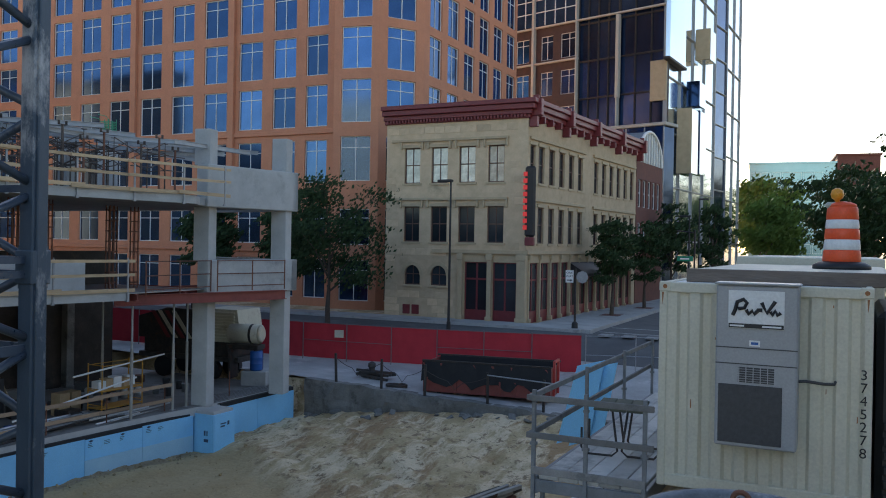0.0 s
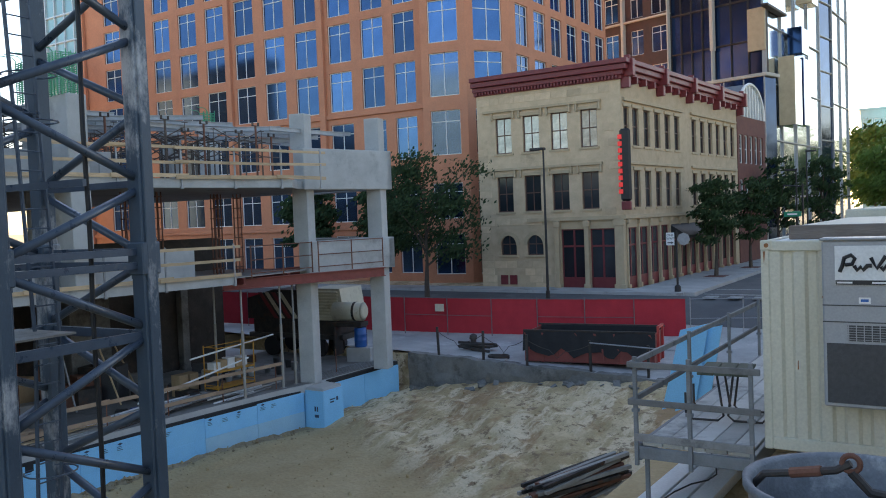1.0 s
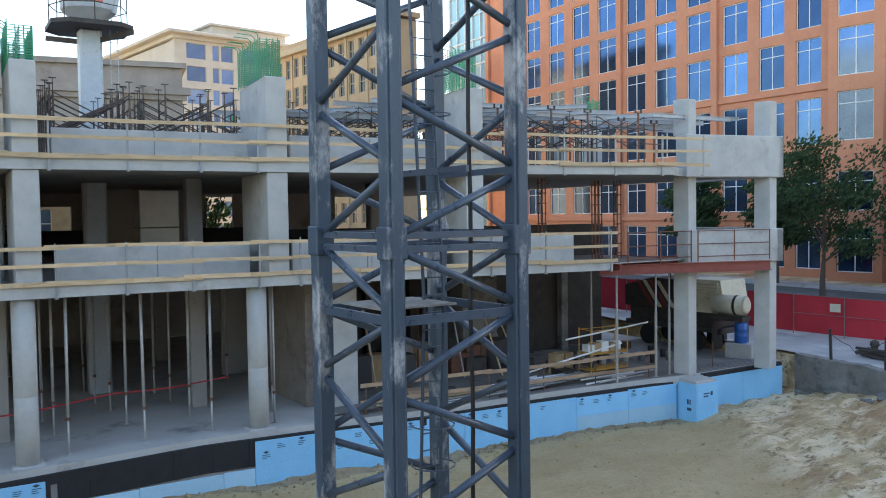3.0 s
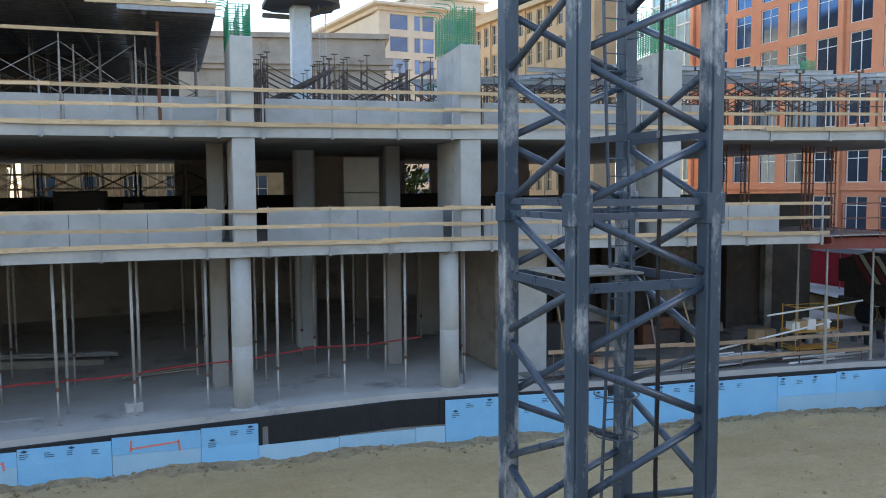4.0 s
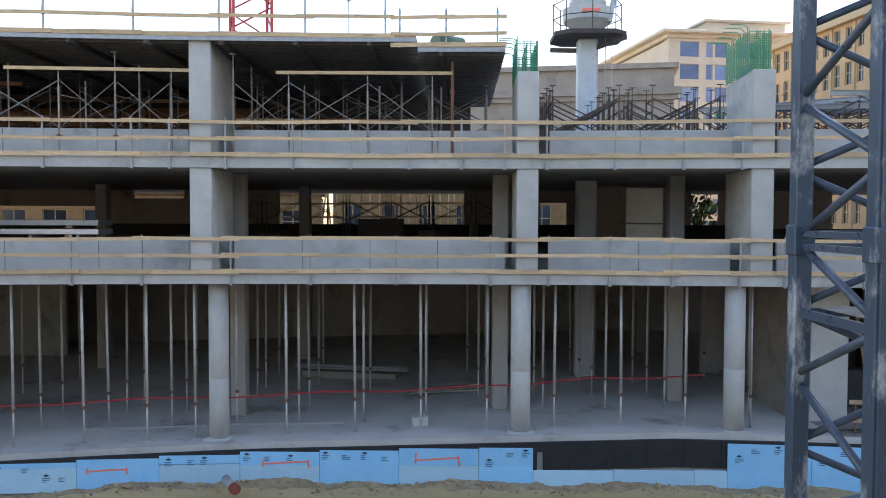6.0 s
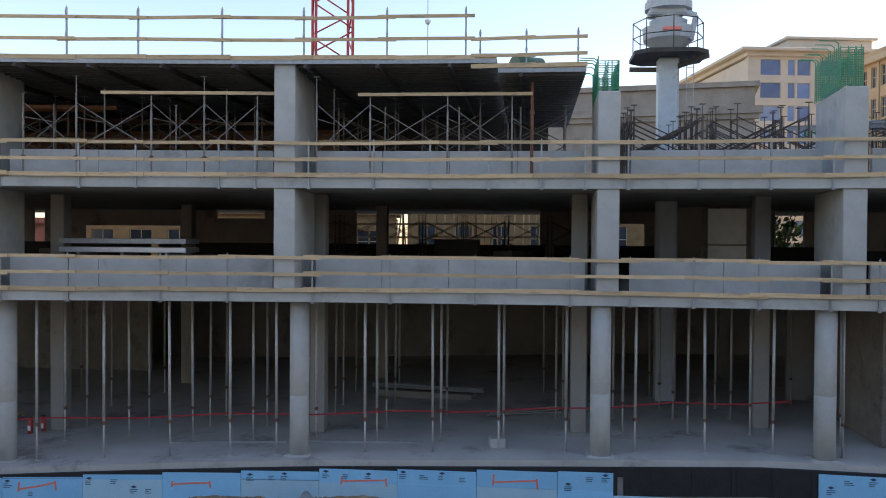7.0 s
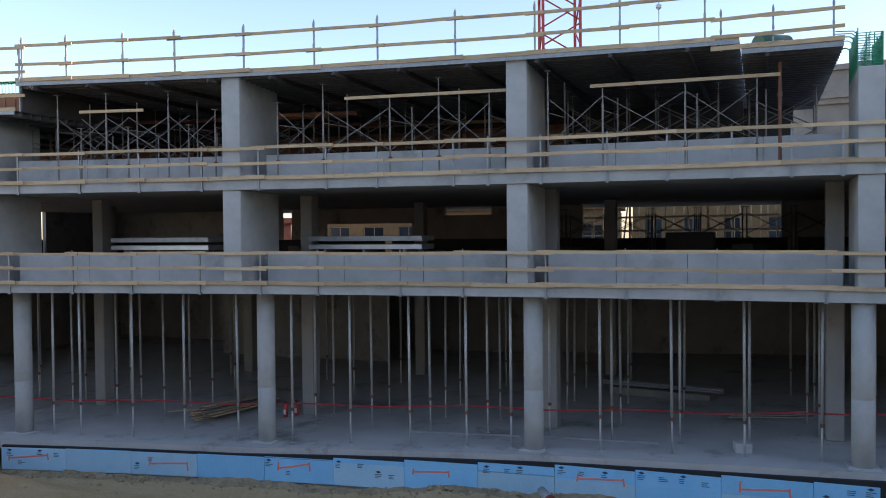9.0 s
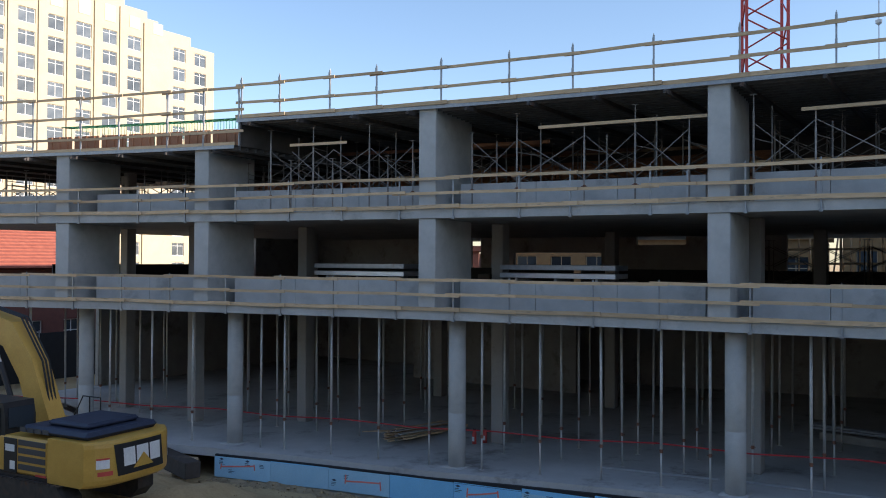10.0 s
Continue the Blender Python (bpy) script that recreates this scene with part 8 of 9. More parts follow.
part("pipe", Mesh().tube((0, -0.5, 0), (0, 0.5, 0), 0.14, 14), GREYP, pe, smooth=True)
part("cap", Mesh().tube((0, 0.35, 0), (0, 0.55, 0), 0.16, 14), REDST, pe)

# ---------- excavator ----------
ex = thing("excavator", "yellow tracked excavator with a dark blue engine cover", "excavator", m=pose(-15.6, -26.4, -0.62, 0, 0, 276))
for s in (-1, 1):
    m = Mesh().side([(-2.4, 0.35), (-2.1, 0.05), (2.1, 0.05), (2.4, 0.35), (2.4, 0.65), (2.1, 0.95), (-2.1, 0.95), (-2.4, 0.65)], s * 1.3 - 0.3, s * 1.3 + 0.3)
    part("track", m, DARKSTEEL, ex)
    for k in range(22):
        part("track_shoe", Mesh().box(-2.2 + k * 0.2, -2.05 + k * 0.2, s * 1.3 - 0.31, s * 1.3 + 0.31, 0.955, 0.99), DARKSTEEL, ex)
part("undercarriage", Mesh().lathe([(0.9, 0.6), (0.9, 1.05), (0.8, 1.1)], 24), DARKSTEEL, ex)
pl = []
for q in np.linspace(-1, 1, 17):
    pl.append((-3.05 - 0.5 * (1 - q ** 4), 1.5 * q))
m = Mesh()
rings = []
for z, k in ((1.0, 0.92), (1.08, 0.98), (1.2, 1.0), (2.08, 1.0), (2.18, 0.985), (2.24, 0.94)):
    rings.append([(-1.6 + (x + 1.6) * k, y * (0.96 + 0.04 * k), z) for x, y in [(-1.6, 1.5)] + pl[::-1] + [(-1.6, -1.5)]])
n_ = len(rings[0])
m.add([p for r in rings for p in r], [(a * n_ + i, a * n_ + (i + 1) % n_, (a + 1) * n_ + (i + 1) % n_, (a + 1) * n_ + i) for a in range(5) for i in range(n_)] + [tuple(range(n_))[::-1], tuple(5 * n_ + i for i in range(n_))])
part("counterweight", m, MACHY, ex)
part("engine_body", Mesh().bev(-1.59, 1.5, -1.48, 1.48, 1.1, 2.15, 0.06), MACHY, ex)
part("engine_cover", Mesh().bev(-3.0, -0.2, -1.25, 1.35, 2.24, 2.46, 0.12).bev(-2.6, -0.9, -0.9, 1.0, 2.46, 2.62, 0.1), NAVY, ex, "dark blue engine cover")
for k in range(4):
    part("cover_pane", Mesh().bev(-1.45 + k * 0.32, -1.18 + k * 0.32, 1.352, 1.362, 2.28, 2.42, 0.004), GREYD, ex)
for k in range(4):
    for sd_ in (1, -1):
        part("side_grille", Mesh().bev(-1.5, -0.35, min(sd_ * 1.482, sd_ * 1.5), max(sd_ * 1.482, sd_ * 1.5), 1.24 + k * 0.23, 1.40 + k * 0.23, 0.006), GREYD, ex)
part("side_door", Mesh().bev(-0.3, 0.28, 1.482, 1.5, 1.12, 2.1, 0.01), BLACK, ex, "black side door with maker's mark")
part("door_mark", Mesh().box(-0.2, 0.2, 1.501, 1.506, 1.72, 1.92), WHITE, ex, "white block mark")
part("door_mark", Mesh().box(-0.22, 0.0, 1.501, 1.506, 1.22, 1.46), WHITE, ex, "white square badge")
part("side_reflector", Mesh().box(-1.55, -1.1, 1.49, 1.505, 1.12, 1.18), REDC, ex, "red and white reflector")


def rear(q, z, o=0.012):
    return (-3.05 - 0.5 * (1 - q ** 4) - o, 1.5 * q, z)


def rear_patch(q0, q1, z0, z1, o=0.012, lean=0.0):
    """A curved sheet on the counterweight's rear, with some thickness."""
    qs = np.linspace(q0, q1, 9)
    vs = [rear(q + lean * (z - z0), z, e) for e in (o, o + 0.006) for z in (z0, z1) for q in qs]
    k = 9
    fs = [(b * 2 * k + i, b * 2 * k + i + 1, b * 2 * k + k + i + 1, b * 2 * k + k + i) for b in (0, 1) for i in range(k - 1)]
    fs += [(i, i + 1, 2 * k + i + 1, 2 * k + i) for i in range(k - 1)] + [(k + i, k + i + 1, 3 * k + i + 1, 3 * k + i) for i in range(k - 1)]
    return Mesh().add(vs, fs)


part("maker_panel", rear_patch(0.5, -0.62, 1.26, 2.14, 0.012, 0.1), BLACK, ex, "black panel with a bold white maker's mark")
for q0, q1 in ((0.38, 0.12), (0.08, -0.2), (-0.24, -0.5)):
    part("maker_mark", rear_patch(q0, q1, 1.5, 2.0, 0.03, 0.05), WHITE, ex, "white block mark")
part("maker_triangle", Mesh().add([rear(0.18, 1.4, 0.06), rear(-0.3, 1.4, 0.06), rear(-0.06, 1.78, 0.06), rear(0.18, 1.4, 0.045), rear(-0.3, 1.4, 0.045), rear(-0.06, 1.78, 0.045)], [(0, 1, 2), (5, 4, 3), (0, 3, 4, 1), (1, 4, 5, 2), (2, 5, 3, 0)]), MACHY, ex)
part("warning_label", rear_patch(0.86, 0.66, 1.52, 1.76, 0.012), WHITE, ex, "white warning label")
part("warning_label", rear_patch(0.86, 0.66, 1.765, 1.81, 0.012), REDC, ex, "red heading of the warning label")
part("warning_label", rear_patch(0.84, 0.6, 1.32, 1.44, 0.012), REDC, ex, "red and white reflector")
part("warning_label", rear_patch(-0.86, -0.95, 1.4, 1.8, 0.012), WHITE, ex)
part("lower_skirt", Mesh().bev(-3.0, 1.5, -1.4, 1.4, 0.98, 1.09, 0.02), DARKSTEEL, ex)
cabp = [(0.3, 1.1), (2.1, 1.1), (2.2, 1.8), (1.9, 3.05), (0.4, 3.05), (0.3, 2.6)]
part("cab_frame", Mesh().side(cabp, 0.45, 1.45), BLACK, ex)
part("cab_glass", Mesh().side([(0.45, 1.7), (1.95, 1.7), (1.8, 2.9), (0.5, 2.9)], 1.455, 1.47), DGLASS, ex)
part("cab_glass", Mesh().box(0.27, 0.295, 0.55, 1.35, 2.3, 2.9), DGLASS, ex)
bp = [(0.6, 1.9), (1.6, 4.1), (2.6, 5.2), (4.4, 5.6), (6.2, 4.9), (6.4, 4.5), (4.4, 4.9), (3.0, 4.4), (2.2, 3.4), (1.5, 1.7)]
part("boom", Mesh().side(bp, -0.95, -0.35), MACHY, ex)
for k in range(3):
    part("hydraulic_hose", Mesh().path([(0.9, -0.8 + k * 0.12, 2.3), (1.35, -0.8 + k * 0.12, 4.0), (2.4, -0.8 + k * 0.12, 5.35), (4.4, -0.8 + k * 0.12, 5.75)], 0.03, 6), BLACK, ex)
part("boom_cylinder", Mesh().tube((1.7, -0.2, 1.5), (2.9, -0.2, 3.9), 0.09, 10).tube((1.7, -1.1, 1.5), (2.9, -1.1, 3.9), 0.09, 10), BLACK, ex)
part("cylinder_rod", Mesh().tube((2.4, -0.2, 2.9), (3.2, -0.2, 4.5), 0.05, 10).tube((2.4, -1.1, 2.9), (3.2, -1.1, 4.5), 0.05, 10), ALU, ex)
part("stick", Mesh().side([(6.0, 5.3), (6.7, 5.0), (6.6, 1.2), (6.3, 1.2), (5.8, 4.2)], -0.85, -0.45), MACHY, ex)
part("bucket", Mesh().side([(6.2, 1.3), (6.8, 1.2), (6.6, 0.3), (5.6, 0.05), (5.3, 0.5), (5.9, 1.0)], -1.25, -0.05), DARKSTEEL, ex)
part("handrail", Mesh().path([(-0.3, -1.4, 2.15), (-0.3, -1.4, 2.85), (0.5, -1.4, 2.85), (0.9, -1.4, 2.2)], 0.022, 6).path([(0.2, -1.4, 2.2), (0.2, -1.4, 2.85)], 0.022, 6), BLACK, ex)

GREYSTONE = mat("brown_grey_stone", (0.27, 0.24, 0.21), (0.36, 0.32, 0.28), 0.5, 0.85, bump=0.2, fine=12, stain=(0.22, 0.19, 0.165), stain_scale=0.3)
# wall colour made golden to stand for sunlight glimpsed through the floors
GOLD = mat("sun_gold_wall", (0.20, 0.115, 0.045), (0.28, 0.17, 0.07), 1.5, 0.7, fine=20)

# ---------- buildings seen over and behind the frame ----------
ab, Ma, La = block("apartment_building", "yellow brick building with rows of tall dark windows", (-97.5, 33.95), (-73.0, 37.05), 2.6, 26.0, [(0.7 + k * 1.95, 1.05) for k in range(12)], [(2.6 + 3.35 * k, 2.2) for k in range(7)], YELLOW, TAN_D, DGLASS, "sash")
for k in range(6):
    part("pilaster", Mesh().bev(0.2 + k * 3.9, 0.5 + k * 3.9, -0.14, -0.003, 0, 25.6, 0.02, Ma), YELLOW, ab)
part("cornice", Mesh().bev(-0.3, La + 0.3, -0.6, -0.003, 25.3, 25.95, 0.04, Ma), TAN_D, ab)
# lighter copy of the window glass, with the reflected sky's blue in its colour
BGLASS = mat("sky_reflection_glass", (0.16, 0.27, 0.50), (0.24, 0.36, 0.58), 0.2, 0.12, 0.3, fine=0.4, rand=0.3)
bb, Mb, Lb = block("office_building", "beige office building with wide blue windows and a deep eave", (-108.2, 24.9), (-111.0, 42.0), 24, 29.2, [(1.5, 2.6), (5.0, 0.9), (6.2, 1.7), (9.2, 2.6), (12.6, 0.9), (13.8, 1.7)], [(26.9 - 2.85 * k, 1.95) for k in range(9)], BEIGE, BEIGE, BGLASS, "thin")
facade(bb, (-133.0, 24.2), (-108.25, 24.85), 0, 29.2, [(1.0 + k * 3.0, 2.0) for k in range(8)], [(26.9 - 2.85 * k, 1.95) for k in range(9)], BEIGE, WHITE, BGLASS, "thin")
part("eave", Mesh().bev(-1.3, Lb + 1.0, -1.3, 24, 29.72, 30.1, 0.05, Mb), BEIGE, bb)
part("attic", Mesh().bev(5.5, Lb - 1.0, 1.0, 16, 30.1, 31.6, 0.05, Mb).bev(5.0, Lb - 0.5, 0.5, 16.5, 31.6, 31.9, 0.05, Mb), BEIGE, bb)
cb, Mc, Lc = block("stone_building", "low brown stone building with a heavy cornice", (-88.0, -3.0), (-84.0, 19.5), 20, 21.2, [(1.5 + k * 3.4, 1.4) for k in range(6)], [(4, 2.5), (8.5, 2.5), (13, 2.4)], GREYSTONE, TAN_D, DGLASS, "sash")
part("cornice", Mesh().box(-0.7, Lc + 0.7, -0.7, 0, 18.6, 19.3, Mc).box(-0.4, Lc + 0.4, -0.4, 0, 18.1, 18.6, Mc), GREYSTONE, cb)
block("brick_house", "low brick building behind the site with a red tiled roof", (-62.0, -64.0), (-70.0, -44.0), 12, 7.5, [(1 + k * 3.5, 1.5) for k in range(6)], [(1.5, 1.8), (4.6, 1.8)], BRICK, WHITE, DGLASS, "sash")
block("low_building", "low building behind the concrete frame, coloured golden for sunlight", (-72.0, -42.0), (-76.0, -14.0), 12, 8.5, [(1 + k * 3.4, 2.0) for k in range(8)], [(1.2, 1.9), (5.0, 2.1)], GOLD, TAN_D, DGLASS, "sash")
block("low_building", "plain building behind the concrete frame, coloured golden for sunlight", (-76.5, -13.0), (-74.0, 12.0), 12, 9.5, [(1 + k * 3.4, 1.6) for k in range(7)], [(1.2, 2.2), (5.2, 2.4)], GOLD, TAN_D, DGLASS, "sash")

HGLASS = mat("pale_window_glass", (0.05, 0.065, 0.085), (0.11, 0.13, 0.15), 0.5, 0.2, 0.1, fine=0.5, rand=0.3)
ht = thing("hotel_building", "stepped cream hotel with a grid of windows in sunlight", "building")
Ph, Qh = Vector((-43.0, -107.45, 0)), Vector((-94.3, -109.0, 0))
dh = (Qh - Ph).normalized()
MH = Matrix.Translation(Ph) @ Matrix.Rotation(math.atan2(dh.y, dh.x), 4, "Z")
for a, b, h in ((0.0, 34.0, 46.5), (34.0, 38.0, 43.6), (38.0, 40.0, 42.6), (40.0, 46.4, 41.6), (46.4, 51.3, 40.2)):
    A, B = Ph + dh * a, Ph + dh * b
    mid = [19.0 + 4.2 * k for k in range(-4, 8) if a < 19.0 + 4.2 * k < b]
    rows = [(37.4 - 3.03 * k, 2.0) for k in range(12)]
    facade(ht, (A.x, A.y), (B.x, B.y), 0, h, [(c - a - 1.2, 2.4) for c in mid if a < c - 1.2 and c + 1.2 < b], rows, CREAM, WHITE, HGLASS, "cross", thick=0.6)
    part("rear_mass", Mesh().box(a, b, 0.62, 16, 0, h - 0.1, MH), CREAM, ht)
for k in range(12):
    u = 0.1 + 4.2 * k
    if u < 40:
        part("pier", Mesh().box(u - 0.55, u + 0.55, -0.22, -0.003, 0, 43.2 if u < 36 else 41.8, MH), CREAM, ht)
        part("grille", Mesh().box(u + 1.2, u + 3.0, -0.06, -0.003, 40.6, 43.0 if u < 32 else 42.3, MH), BEIGE, ht)

# brown boards and beams stored in layers under the deck formwork
for k in range(30):
    y = -25.5 + rng.uniform(0, 21)
    L = rng.uniform(5.2, 7.0)
    mtl = (PLY, WOOD, PLY, RUST)[k % 4]
    solid("ledger_board", Mesh().bev(-0.03, 0.03, -L / 2, L / 2, -0.07, 0.07, 0.006), mtl, "long timber laid across the shoring frames", "board", "stored boards", m=pose(edge(y) - rng.choice((5.2, 5.9, 8.8, 9.4)), y, rng.choice((8.89, 10.04, 11.24)) + 0.07, 0, 0, turn(y) + rng.uniform(-2, 2)))
fence = thing("site_fence", "dark sheeted fence beyond the far end of the building", "fence")
for k in range(9):
    part("panel", Mesh().bev(-60.0 + k * 3.4, -56.65 + k * 3.4, -56.05, -56.0, -1.6 + 0.0, 1.6, 0.01), BLACKM, fence)
    part("post", Mesh().tube((-60.0 + k * 3.4, -55.9, -1.7), (-60.0 + k * 3.4, -55.9, 1.8), 0.04, 6), STEEL, fence)
for k in range(9):
    part("panel", Mesh().bev(-60.05, -60.0, -55.6 + k * 3.4, -52.25 + k * 3.4, -1.6, 1.4, 0.01), BRICK if k == 3 else BLACKM, fence)

# low house with a red tiled roof beyond the far end
hs = thing("house", "low house with a red tiled hip roof beyond the site", "house")
facade(hs, (-26.0, -58.0), (-39.0, -58.0), -0.5, 6.0, [(1.2 + k * 2.9, 1.3) for k in range(4)], [(0.6, 1.7), (3.6, 1.6)], BRICK, WHITE, DGLASS, "sash")
part("rear_mass", Mesh().box(-38.9, -26.1, -69.5, -58.5, -0.5, 5.9), BRICK, hs)
TILE = mat("red_roof_tile", (0.24, 0.06, 0.035), (0.34, 0.10, 0.06), 2.0, 0.8, bump=0.3, fine=12)
for k in range(14):
    f0, f1 = k / 14, (k + 1) / 14
    part("tile_course", Mesh().side([(-57.4 - 6.4 * f0, 5.95 + 3.3 * f0), (-57.4 - 6.4 * f0, 6.07 + 3.3 * f0), (-57.4 - 6.4 * f1 - 0.1, 6.02 + 3.3 * f1), (-57.4 - 6.4 * f1 - 0.1, 5.9 + 3.3 * f1)], 25.4, 39.6, Matrix.Rotation(radians(90), 4, "Z") @ Matrix.Scale(1, 4)), TILE, hs)
part("roof_body", Mesh().side([(-57.6, 5.8), (-70.0, 5.8), (-63.8, 9.0)], 25.5, 39.5, Matrix.Rotation(radians(90), 4, "Z")), TILE, hs)


# ---------- trees, street furniture, distance ----------
def tree(x, y, z, h, r, leaf, label, n=2600, trunk_h=None, seed=0, size=0.16):
    q = random.Random(seed)
    t = thing("tree", label, "tree", "street trees", m=pose(x, y, z))
    th = trunk_h or h * 0.4
    m = Mesh()
    tops = []
    pts = [(0, 0, -0.1), (q.uniform(-0.05, 0.05), 0.03, th * 0.5), (q.uniform(-0.1, 0.1), 0, th), (q.uniform(-0.2, 0.2), q.uniform(-0.2, 0.2), h * 0.8)]
    w0 = 0.035 * h ** 0.8
    for k, (a, b) in enumerate(zip(pts, pts[1:])):
        m.tube(a, b, w0 * (1 - k * 0.28), 9, w0 * (1 - (k + 1) * 0.28))
    part("trunk", m, BARK, t)
    for k in range(11):
        a = k * 2.4 + q.uniform(-0.4, 0.4)
        s = th * q.uniform(0.8, 1.1) + (h - th) * 0.06 * k
        e = Vector((math.cos(a) * r * q.uniform(0.55, 0.95), math.sin(a) * r * q.uniform(0.55, 0.95), min(h * 0.95, s + (h - th) * q.uniform(0.15, 0.4))))
        mid = Vector((e.x * 0.5, e.y * 0.5, (s + e.z) / 2 + 0.15))
        part("limb", Mesh().tube((0, 0, s * 0.9), mid, w0 * 0.35, 6, w0 * 0.2).tube(mid, e, w0 * 0.2, 5, w0 * 0.06), BARK, t)
        tops += [e, mid]
    for k in range(16):
        a, u = q.uniform(0, 6.28), q.uniform(0, 1)
        zz = th + (h - th) * u
        rr = r * math.sqrt(max(0.05, 1 - (2 * u - 0.85) ** 2 * 0.75)) * q.uniform(0.4, 0.9)
        tops.append(Vector((rr * math.cos(a), rr * math.sin(a), zz)))
    vs, fs = [], []
    for k in range(n):
        c = tops[k % len(tops)]
        d = Vector((q.gauss(0, 1.1), q.gauss(0, 1.1), q.gauss(0, 0.5))) * r * 0.17
        p = c + d
        s = size * q.uniform(0.6, 1.4)
        u = Vector((q.gauss(0, 1), q.gauss(0, 1), q.gauss(0, 0.6))).normalized()
        v = u.orthogonal().normalized()
        w = u.cross(v)
        i = len(vs)
        vs += [p - v * s, p - w * s * 0.5 + u * s * 0.15, p + v * s, p + w * s * 0.5 + u * s * 0.15]
        fs.append((i, i + 1, i + 2, i + 3))
    part("crown", Mesh().add(vs, fs), leaf, t)
    return t


tree(-31.0, 42.3, 1.1, 9.6, 3.5, LEAF, "dark green street tree by the terracotta building", 7500, 3.0, 1, 0.125)
tree(-37.5, 46.8, 1.6, 8.5, 2.3, LEAF, "dark green street tree by the terracotta building", 5000, 3.0, 12, 0.19)
tree(-46, 48.3, 1.6, 8.0, 2.2, LEAF, "dark green street tree by the terracotta building", 4500, 3.0, 13, 0.19)
tree(-17.2, 58.6, 1.8, 6.9, 1.6, LEAF, "small dark green tree in a pavement pit", 4500, 2.3, 2, 0.14)
tree(-16.8, 67.5, 1.8, 6.9, 1.6, LEAF, "small dark green tree in a pavement pit", 3800, 2.3, 3, 0.15)
tree(-16.6, 78.0, 1.8, 9.0, 2.0, LEAF, "dark green tree in front of the glass tower", 2000, 2.8, 4, 0.2)
tree(-15.0, 92.0, 1.8, 9.5, 2.2, LEAF, "dark green tree in front of the glass tower", 1800, 2.8, 5, 0.22)
tree(-12.0, 128.0, 1.7, 12.5, 4.6, LEAF_SUN, "bright green tree lit by the low sun", 4200, 4.0, 6, 0.36)
tree(-15.5, 150.0, 1.7, 17.0, 6.5, LEAF_SUN, "tall bright green tree lit by the low sun", 3600, 5.0, 7, 0.42)
tree(-1.0, 116.0, 1.7, 15.5, 5.6, LEAF, "large dark green tree across the street", 5200, 4.5, 8, 0.36)
tree(4.5, 104.0, 1.7, 17.5, 6.5, LEAF, "large dark green tree across the street", 4600, 4.5, 9, 0.36)
tree(-2.5, 150.0, 1.7, 18.0, 6.5, LEAF, "large dark green tree down the street", 4200, 5.0, 10, 0.42)
tree(-18.0, 190.0, 1.7, 20.0, 9.0, LEAF, "large dark green tree down the street", 3600, 5.0, 11, 0.55)
tree(-58.0, 14.7, 0.0, 9.5, 2.5, LEAF_SUN, "small green tree seen behind the concrete frame", 2000, 3.0, 14, 0.17)
tree(-66.0, 24.5, 0.0, 8.5, 2.6, LEAF, "dark green tree seen behind the concrete frame", 2000, 3.0, 15, 0.17)
for k, (x, y) in enumerate(((-17.2, 58.6), (-16.8, 67.5))):
    solid("tree_pit", Mesh().box(x - 0.7, x + 0.7, y - 0.9, y + 0.9, 1.79, 1.81), BRICK, "dark soil pit round a pavement tree", "tree pit", kind="structure")


def street_lamp(x, y, z, h, rot):
    l = thing("street_lamp", "black steel street lamp with a box head", "street lamp", "street lamps", m=pose(x, y, z, 0, 0, rot))
    part("pole", Mesh().tube((0, 0, 0), (0, 0, h), 0.09, 10, 0.055).tube((0, 0, 0), (0, 0, 0.8), 0.14, 10, 0.12), BLACK, l)
    part("head", Mesh().bev(-0.85, 0.1, -0.16, 0.16, h - 0.02, h + 0.14, 0.03), BLACK, l)


street_lamp(-23.2, 43.6, 1.3, 9.2, 0)
street_lamp(-14.6, 80.5, 1.8, 9.6, 180)
street_lamp(-13.8, 70.5, 1.8, 7.6, 0)
sp = thing("sign_post", "black post with a one-way sign and a round sign back", "sign post", m=pose(-16.5, 47.3, 1.8))
part("post", Mesh().tube((0, 0, 0), (0, 0, 3.6), 0.07, 10, 0.05).lathe([(0.2, 0), (0.18, 0.3), (0.1, 0.4)], 14), BLACK, sp)
part("one_way_plate", Mesh().bev(-0.62, -0.12, -0.03, -0.01, 2.75, 3.5, 0.01), WHITE, sp)
for i, tx in enumerate(("ONE", "WAY")):
    fc = bpy.data.curves.new("lettering", "FONT")
    fc.body, fc.size, fc.align_x, fc.extrude = tx, 0.2, "CENTER", 0.001
    fc.materials.append(BLACK)
    part("lettering", fc, BLACK, sp, "black lettering", pose(-0.37, -0.035, 3.28 - i * 0.2, 90, 0, 0))
part("arrow", Mesh().box(-0.54, -0.3, -0.036, -0.032, 2.87, 2.93).add([(-0.3, -0.034, 2.82), (-0.18, -0.034, 2.9), (-0.3, -0.034, 2.98)], [(0, 1, 2)]), BLACK, sp)
part("stop_sign_back", Mesh().tube((0.42, -0.02, 3.1), (0.42, 0.0, 3.1), 0.38, 8), STEEL, sp, "grey back of an octagonal sign")
ds = thing("street_name_sign", "green street name plate on a black pole", "sign", m=pose(-12.6, 66.0, 1.8))
part("pole", Mesh().tube((0, 0, 0), (0, 0, 6.4), 0.07, 8), BLACK, ds)
part("plate", Mesh().bev(-1.35, -0.1, -0.03, 0.0, 3.95, 4.35, 0.01), mat("sign_green", (0.0, 0.22, 0.12), (0.01, 0.26, 0.15), 3, 0.4), ds)
part("text_bar", Mesh().box(-1.1, -0.4, -0.036, -0.032, 4.08, 4.2), WHITE, ds)
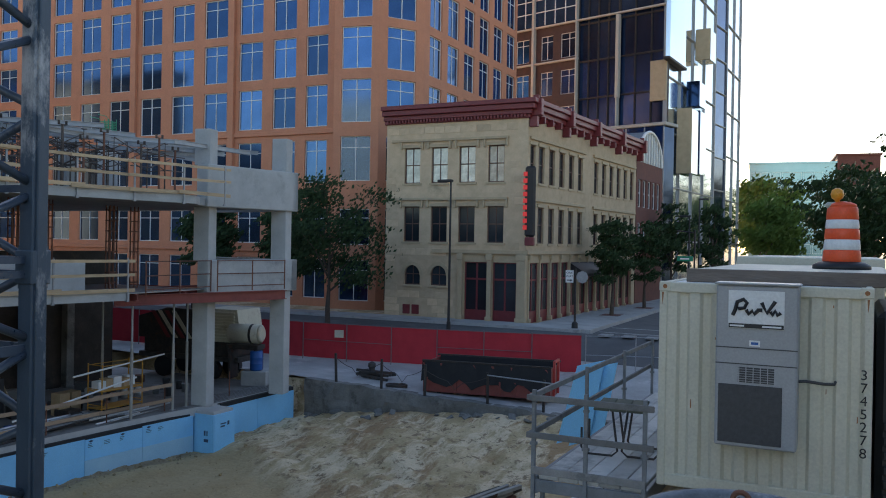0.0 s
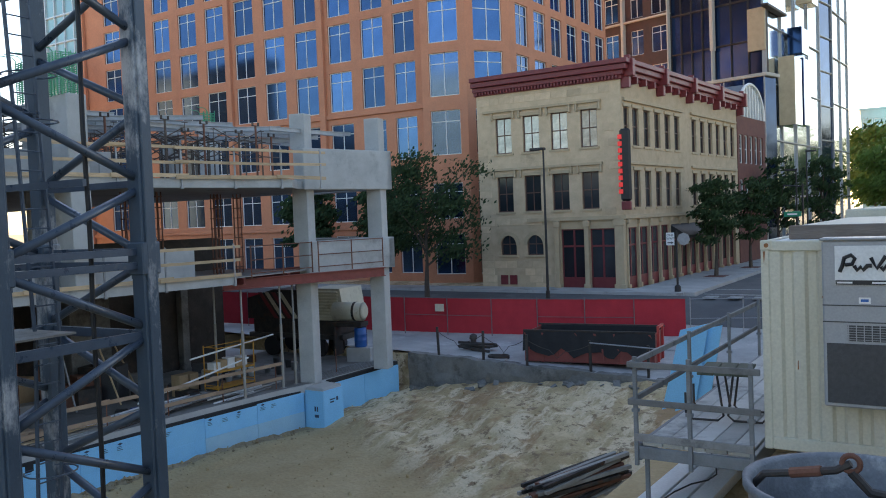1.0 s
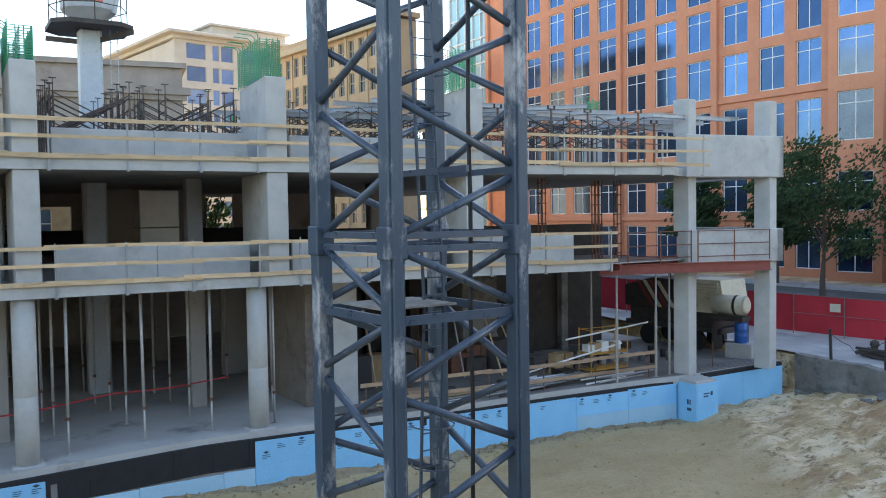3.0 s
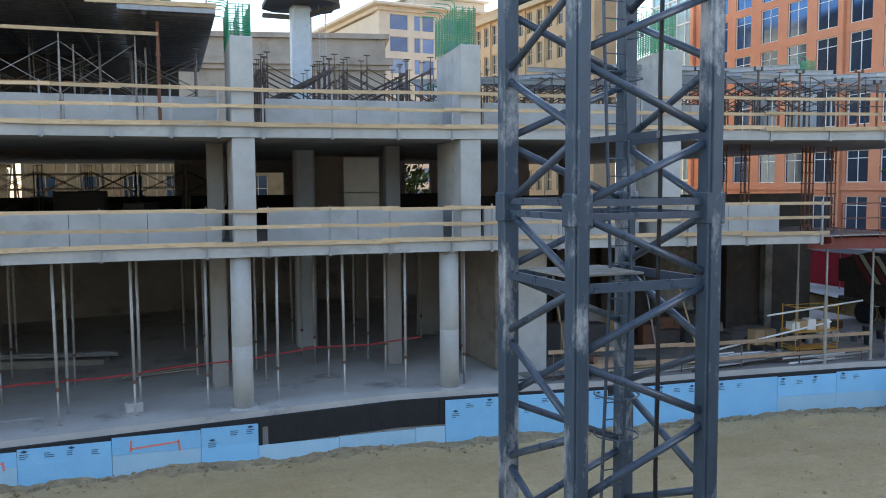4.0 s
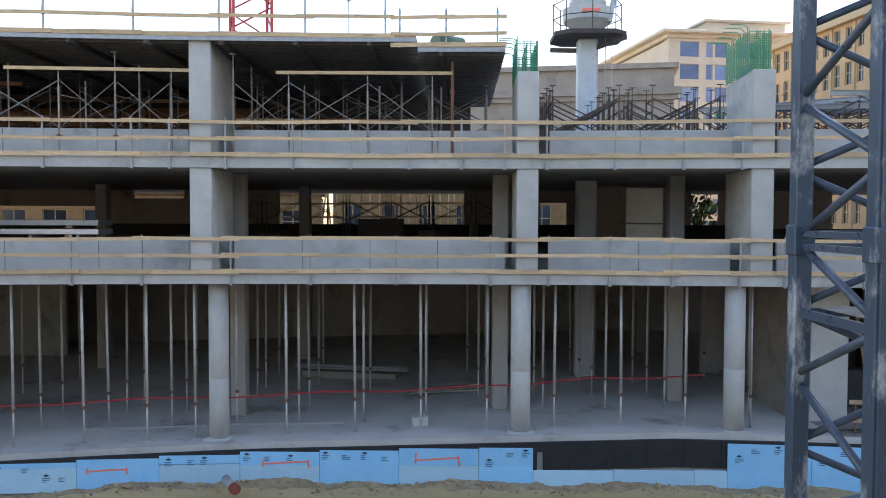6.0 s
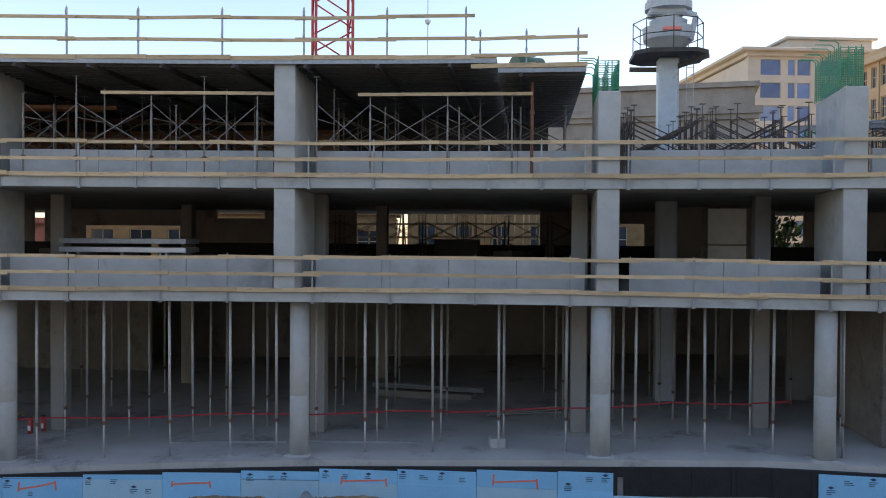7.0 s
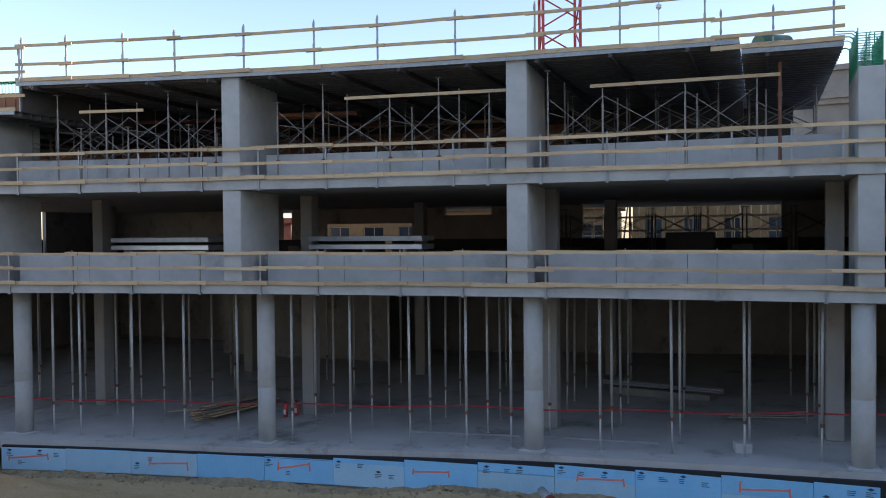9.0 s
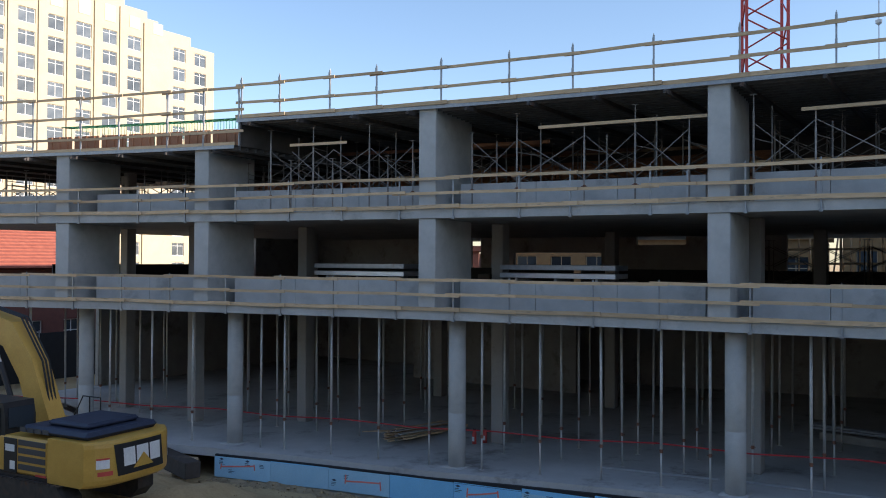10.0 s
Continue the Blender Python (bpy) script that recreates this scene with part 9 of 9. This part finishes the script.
part("mast_arm", Mesh().tube((0, 0, 6.2), (-1.4, 0, 6.35), 0.05, 8), BLACK, ds)

car = thing("parked_car", "dark blue hatchback parked far down the side street", "car", m=pose(-5.2, 119, 1.68, 0, 0, 88))
part("body", Mesh().side([(-2.1, 0.3), (2.1, 0.3), (2.2, 0.65), (1.9, 0.9), (0.9, 1.0), (-2.1, 0.98), (-2.2, 0.6)], -0.87, 0.87), NAVY, car)
part("roof", Mesh().side([(-1.9, 0.99), (1.1, 1.0), (0.5, 1.5), (-1.3, 1.53)], -0.75, 0.75), NAVY, car)
part("side_window", Mesh().side([(-1.6, 1.04), (0.85, 1.04), (0.42, 1.44), (-1.25, 1.46)], -0.76, -0.752), DGLASS, car)
part("windscreen", Mesh().add([(1.08, -0.68, 1.03), (1.08, 0.68, 1.03), (0.56, 0.62, 1.47), (0.56, -0.62, 1.47)], [(0, 1, 2, 3)]), DGLASS, car)
for x in (-1.35, 1.35):
    for s in (-1, 1):
        w_ = part("wheel", Mesh().tube((x, s * 0.68, 0.32), (x, s * 0.89, 0.32), 0.32, 18), BLACK, car)
        part("rim", Mesh().tube((x, s * 0.885, 0.32), (x, s * 0.9, 0.32), 0.19, 12), ALU, w_)
part("headlight", Mesh().bev(2.02, 2.16, -0.8, -0.45, 0.66, 0.8, 0.02), WHITE, car)
part("headlight", Mesh().bev(2.02, 2.16, 0.45, 0.8, 0.66, 0.8, 0.02), WHITE, car)
for k, (x, y) in enumerate(((-11.0, 112), (-5.0, 108), (-11.2, 121))):
    c = copy_thing(car, pose(x, y, 1.68, 0, 0, 88))
    c["label"] = "parked car far down the side street"
block("far_office_building", "pale teal glass office block in the distance", (-28.0, 250.0), (-6.0, 252.0), 30, 31, [(0.5 + k * 2.7, 2.3) for k in range(8)], [(2 + 4 * k, 2.6) for k in range(7)], TEALG, WHITE, TEALG, "thin")
block("far_office_building", "brown brick block in the distance", (-5.6, 252.0), (5.0, 253.0), 20, 33, [(0.8 + k * 2.6, 1.6) for k in range(4)], [(2 + 4 * k, 2.4) for k in range(7)], BRICK, TAN_D, DGLASS, "sash")
# loose stones, clods and rubble on the dirt
st = Mesh()
for k in range(1300):
    if k < 700:
        x, y = rng.uniform(-25, -9), rng.uniform(14, 30.5)
    elif k < 1000:
        y = rng.uniform(-25, 24)
        x = foam_x(y) + abs(rng.gauss(0, 0.5)) + 0.05
    else:
        x, y = rng.uniform(-25, -14), rng.uniform(-30, 14)
    s = rng.uniform(0.015, 0.045) if k % 17 else rng.uniform(0.05, 0.11)
    z = ground_z(x, y)
    c = Vector((x, y, z + s * 0.25))
    R = Euler((rng.uniform(0, 3), rng.uniform(0, 3), rng.uniform(0, 3))).to_matrix()
    st.add([c + R @ Vector(p) * s for p in ((1, 0, 0), (0, 1.2, 0), (-1, 0.2, 0), (0, -0.9, 0.1), (0.1, 0, 0.8), (0, 0.1, -0.7))], ((0, 1, 4), (1, 2, 4), (2, 3, 4), (3, 0, 4), (1, 0, 5), (2, 1, 5), (3, 2, 5), (0, 3, 5)))
solid("rubble", st, DIRT, "scattered stones and clods on the dirt", "rubble", kind="stuff")
for k in range(26):
    x, y = rng.uniform(-24, -9), 30.4 + rng.uniform(-0.7, 0.4)
    s = rng.uniform(0.08, 0.26)
    solid("concrete_chunk", Mesh().bev(-s, s, -s * 0.7, s * 0.7, -s * 0.3, s * 0.3, s * 0.12), OLDWALL, "broken concrete chunk below the old wall", "rubble", "broken chunks", m=pose(x, y, ground_z(x, min(y, 30.8)) + 0.05, rng.uniform(-30, 30), rng.uniform(-30, 30), rng.uniform(0, 180)))

GRASS = mat("lawn_grass", (0.035, 0.06, 0.018), (0.07, 0.10, 0.03), 1.5, 0.95, bump=0.6, fine=20)
sheet("lawn", list(np.arange(-1.5, 60, 4.0)), list(np.arange(62, 240, 6.0)), lambda x, y: 1.66 + 0.05 * noise.noise((x * 0.2, y * 0.2, 1.0)), GRASS, "dark green lawn under the street trees", "lawn")


# unseen plain blocks added behind the camera for bounce light and reflections
for y0, y1, h, x0 in ((-50, 20, 15, 16), (26, 70, 11, 20), (74, 100, 12, 24)):
    n_ = thing("neighbour_building", "unseen plain block added behind the camera for bounce light", "building")
    part("wall", Mesh().box(x0, x0 + 25, y0, y1, -2, h), BEIGE, n_)
    part("roof_edge", Mesh().box(x0 - 0.3, x0 + 25.3, y0 - 0.3, y1 + 0.3, h, h + 0.6), CONC, n_)
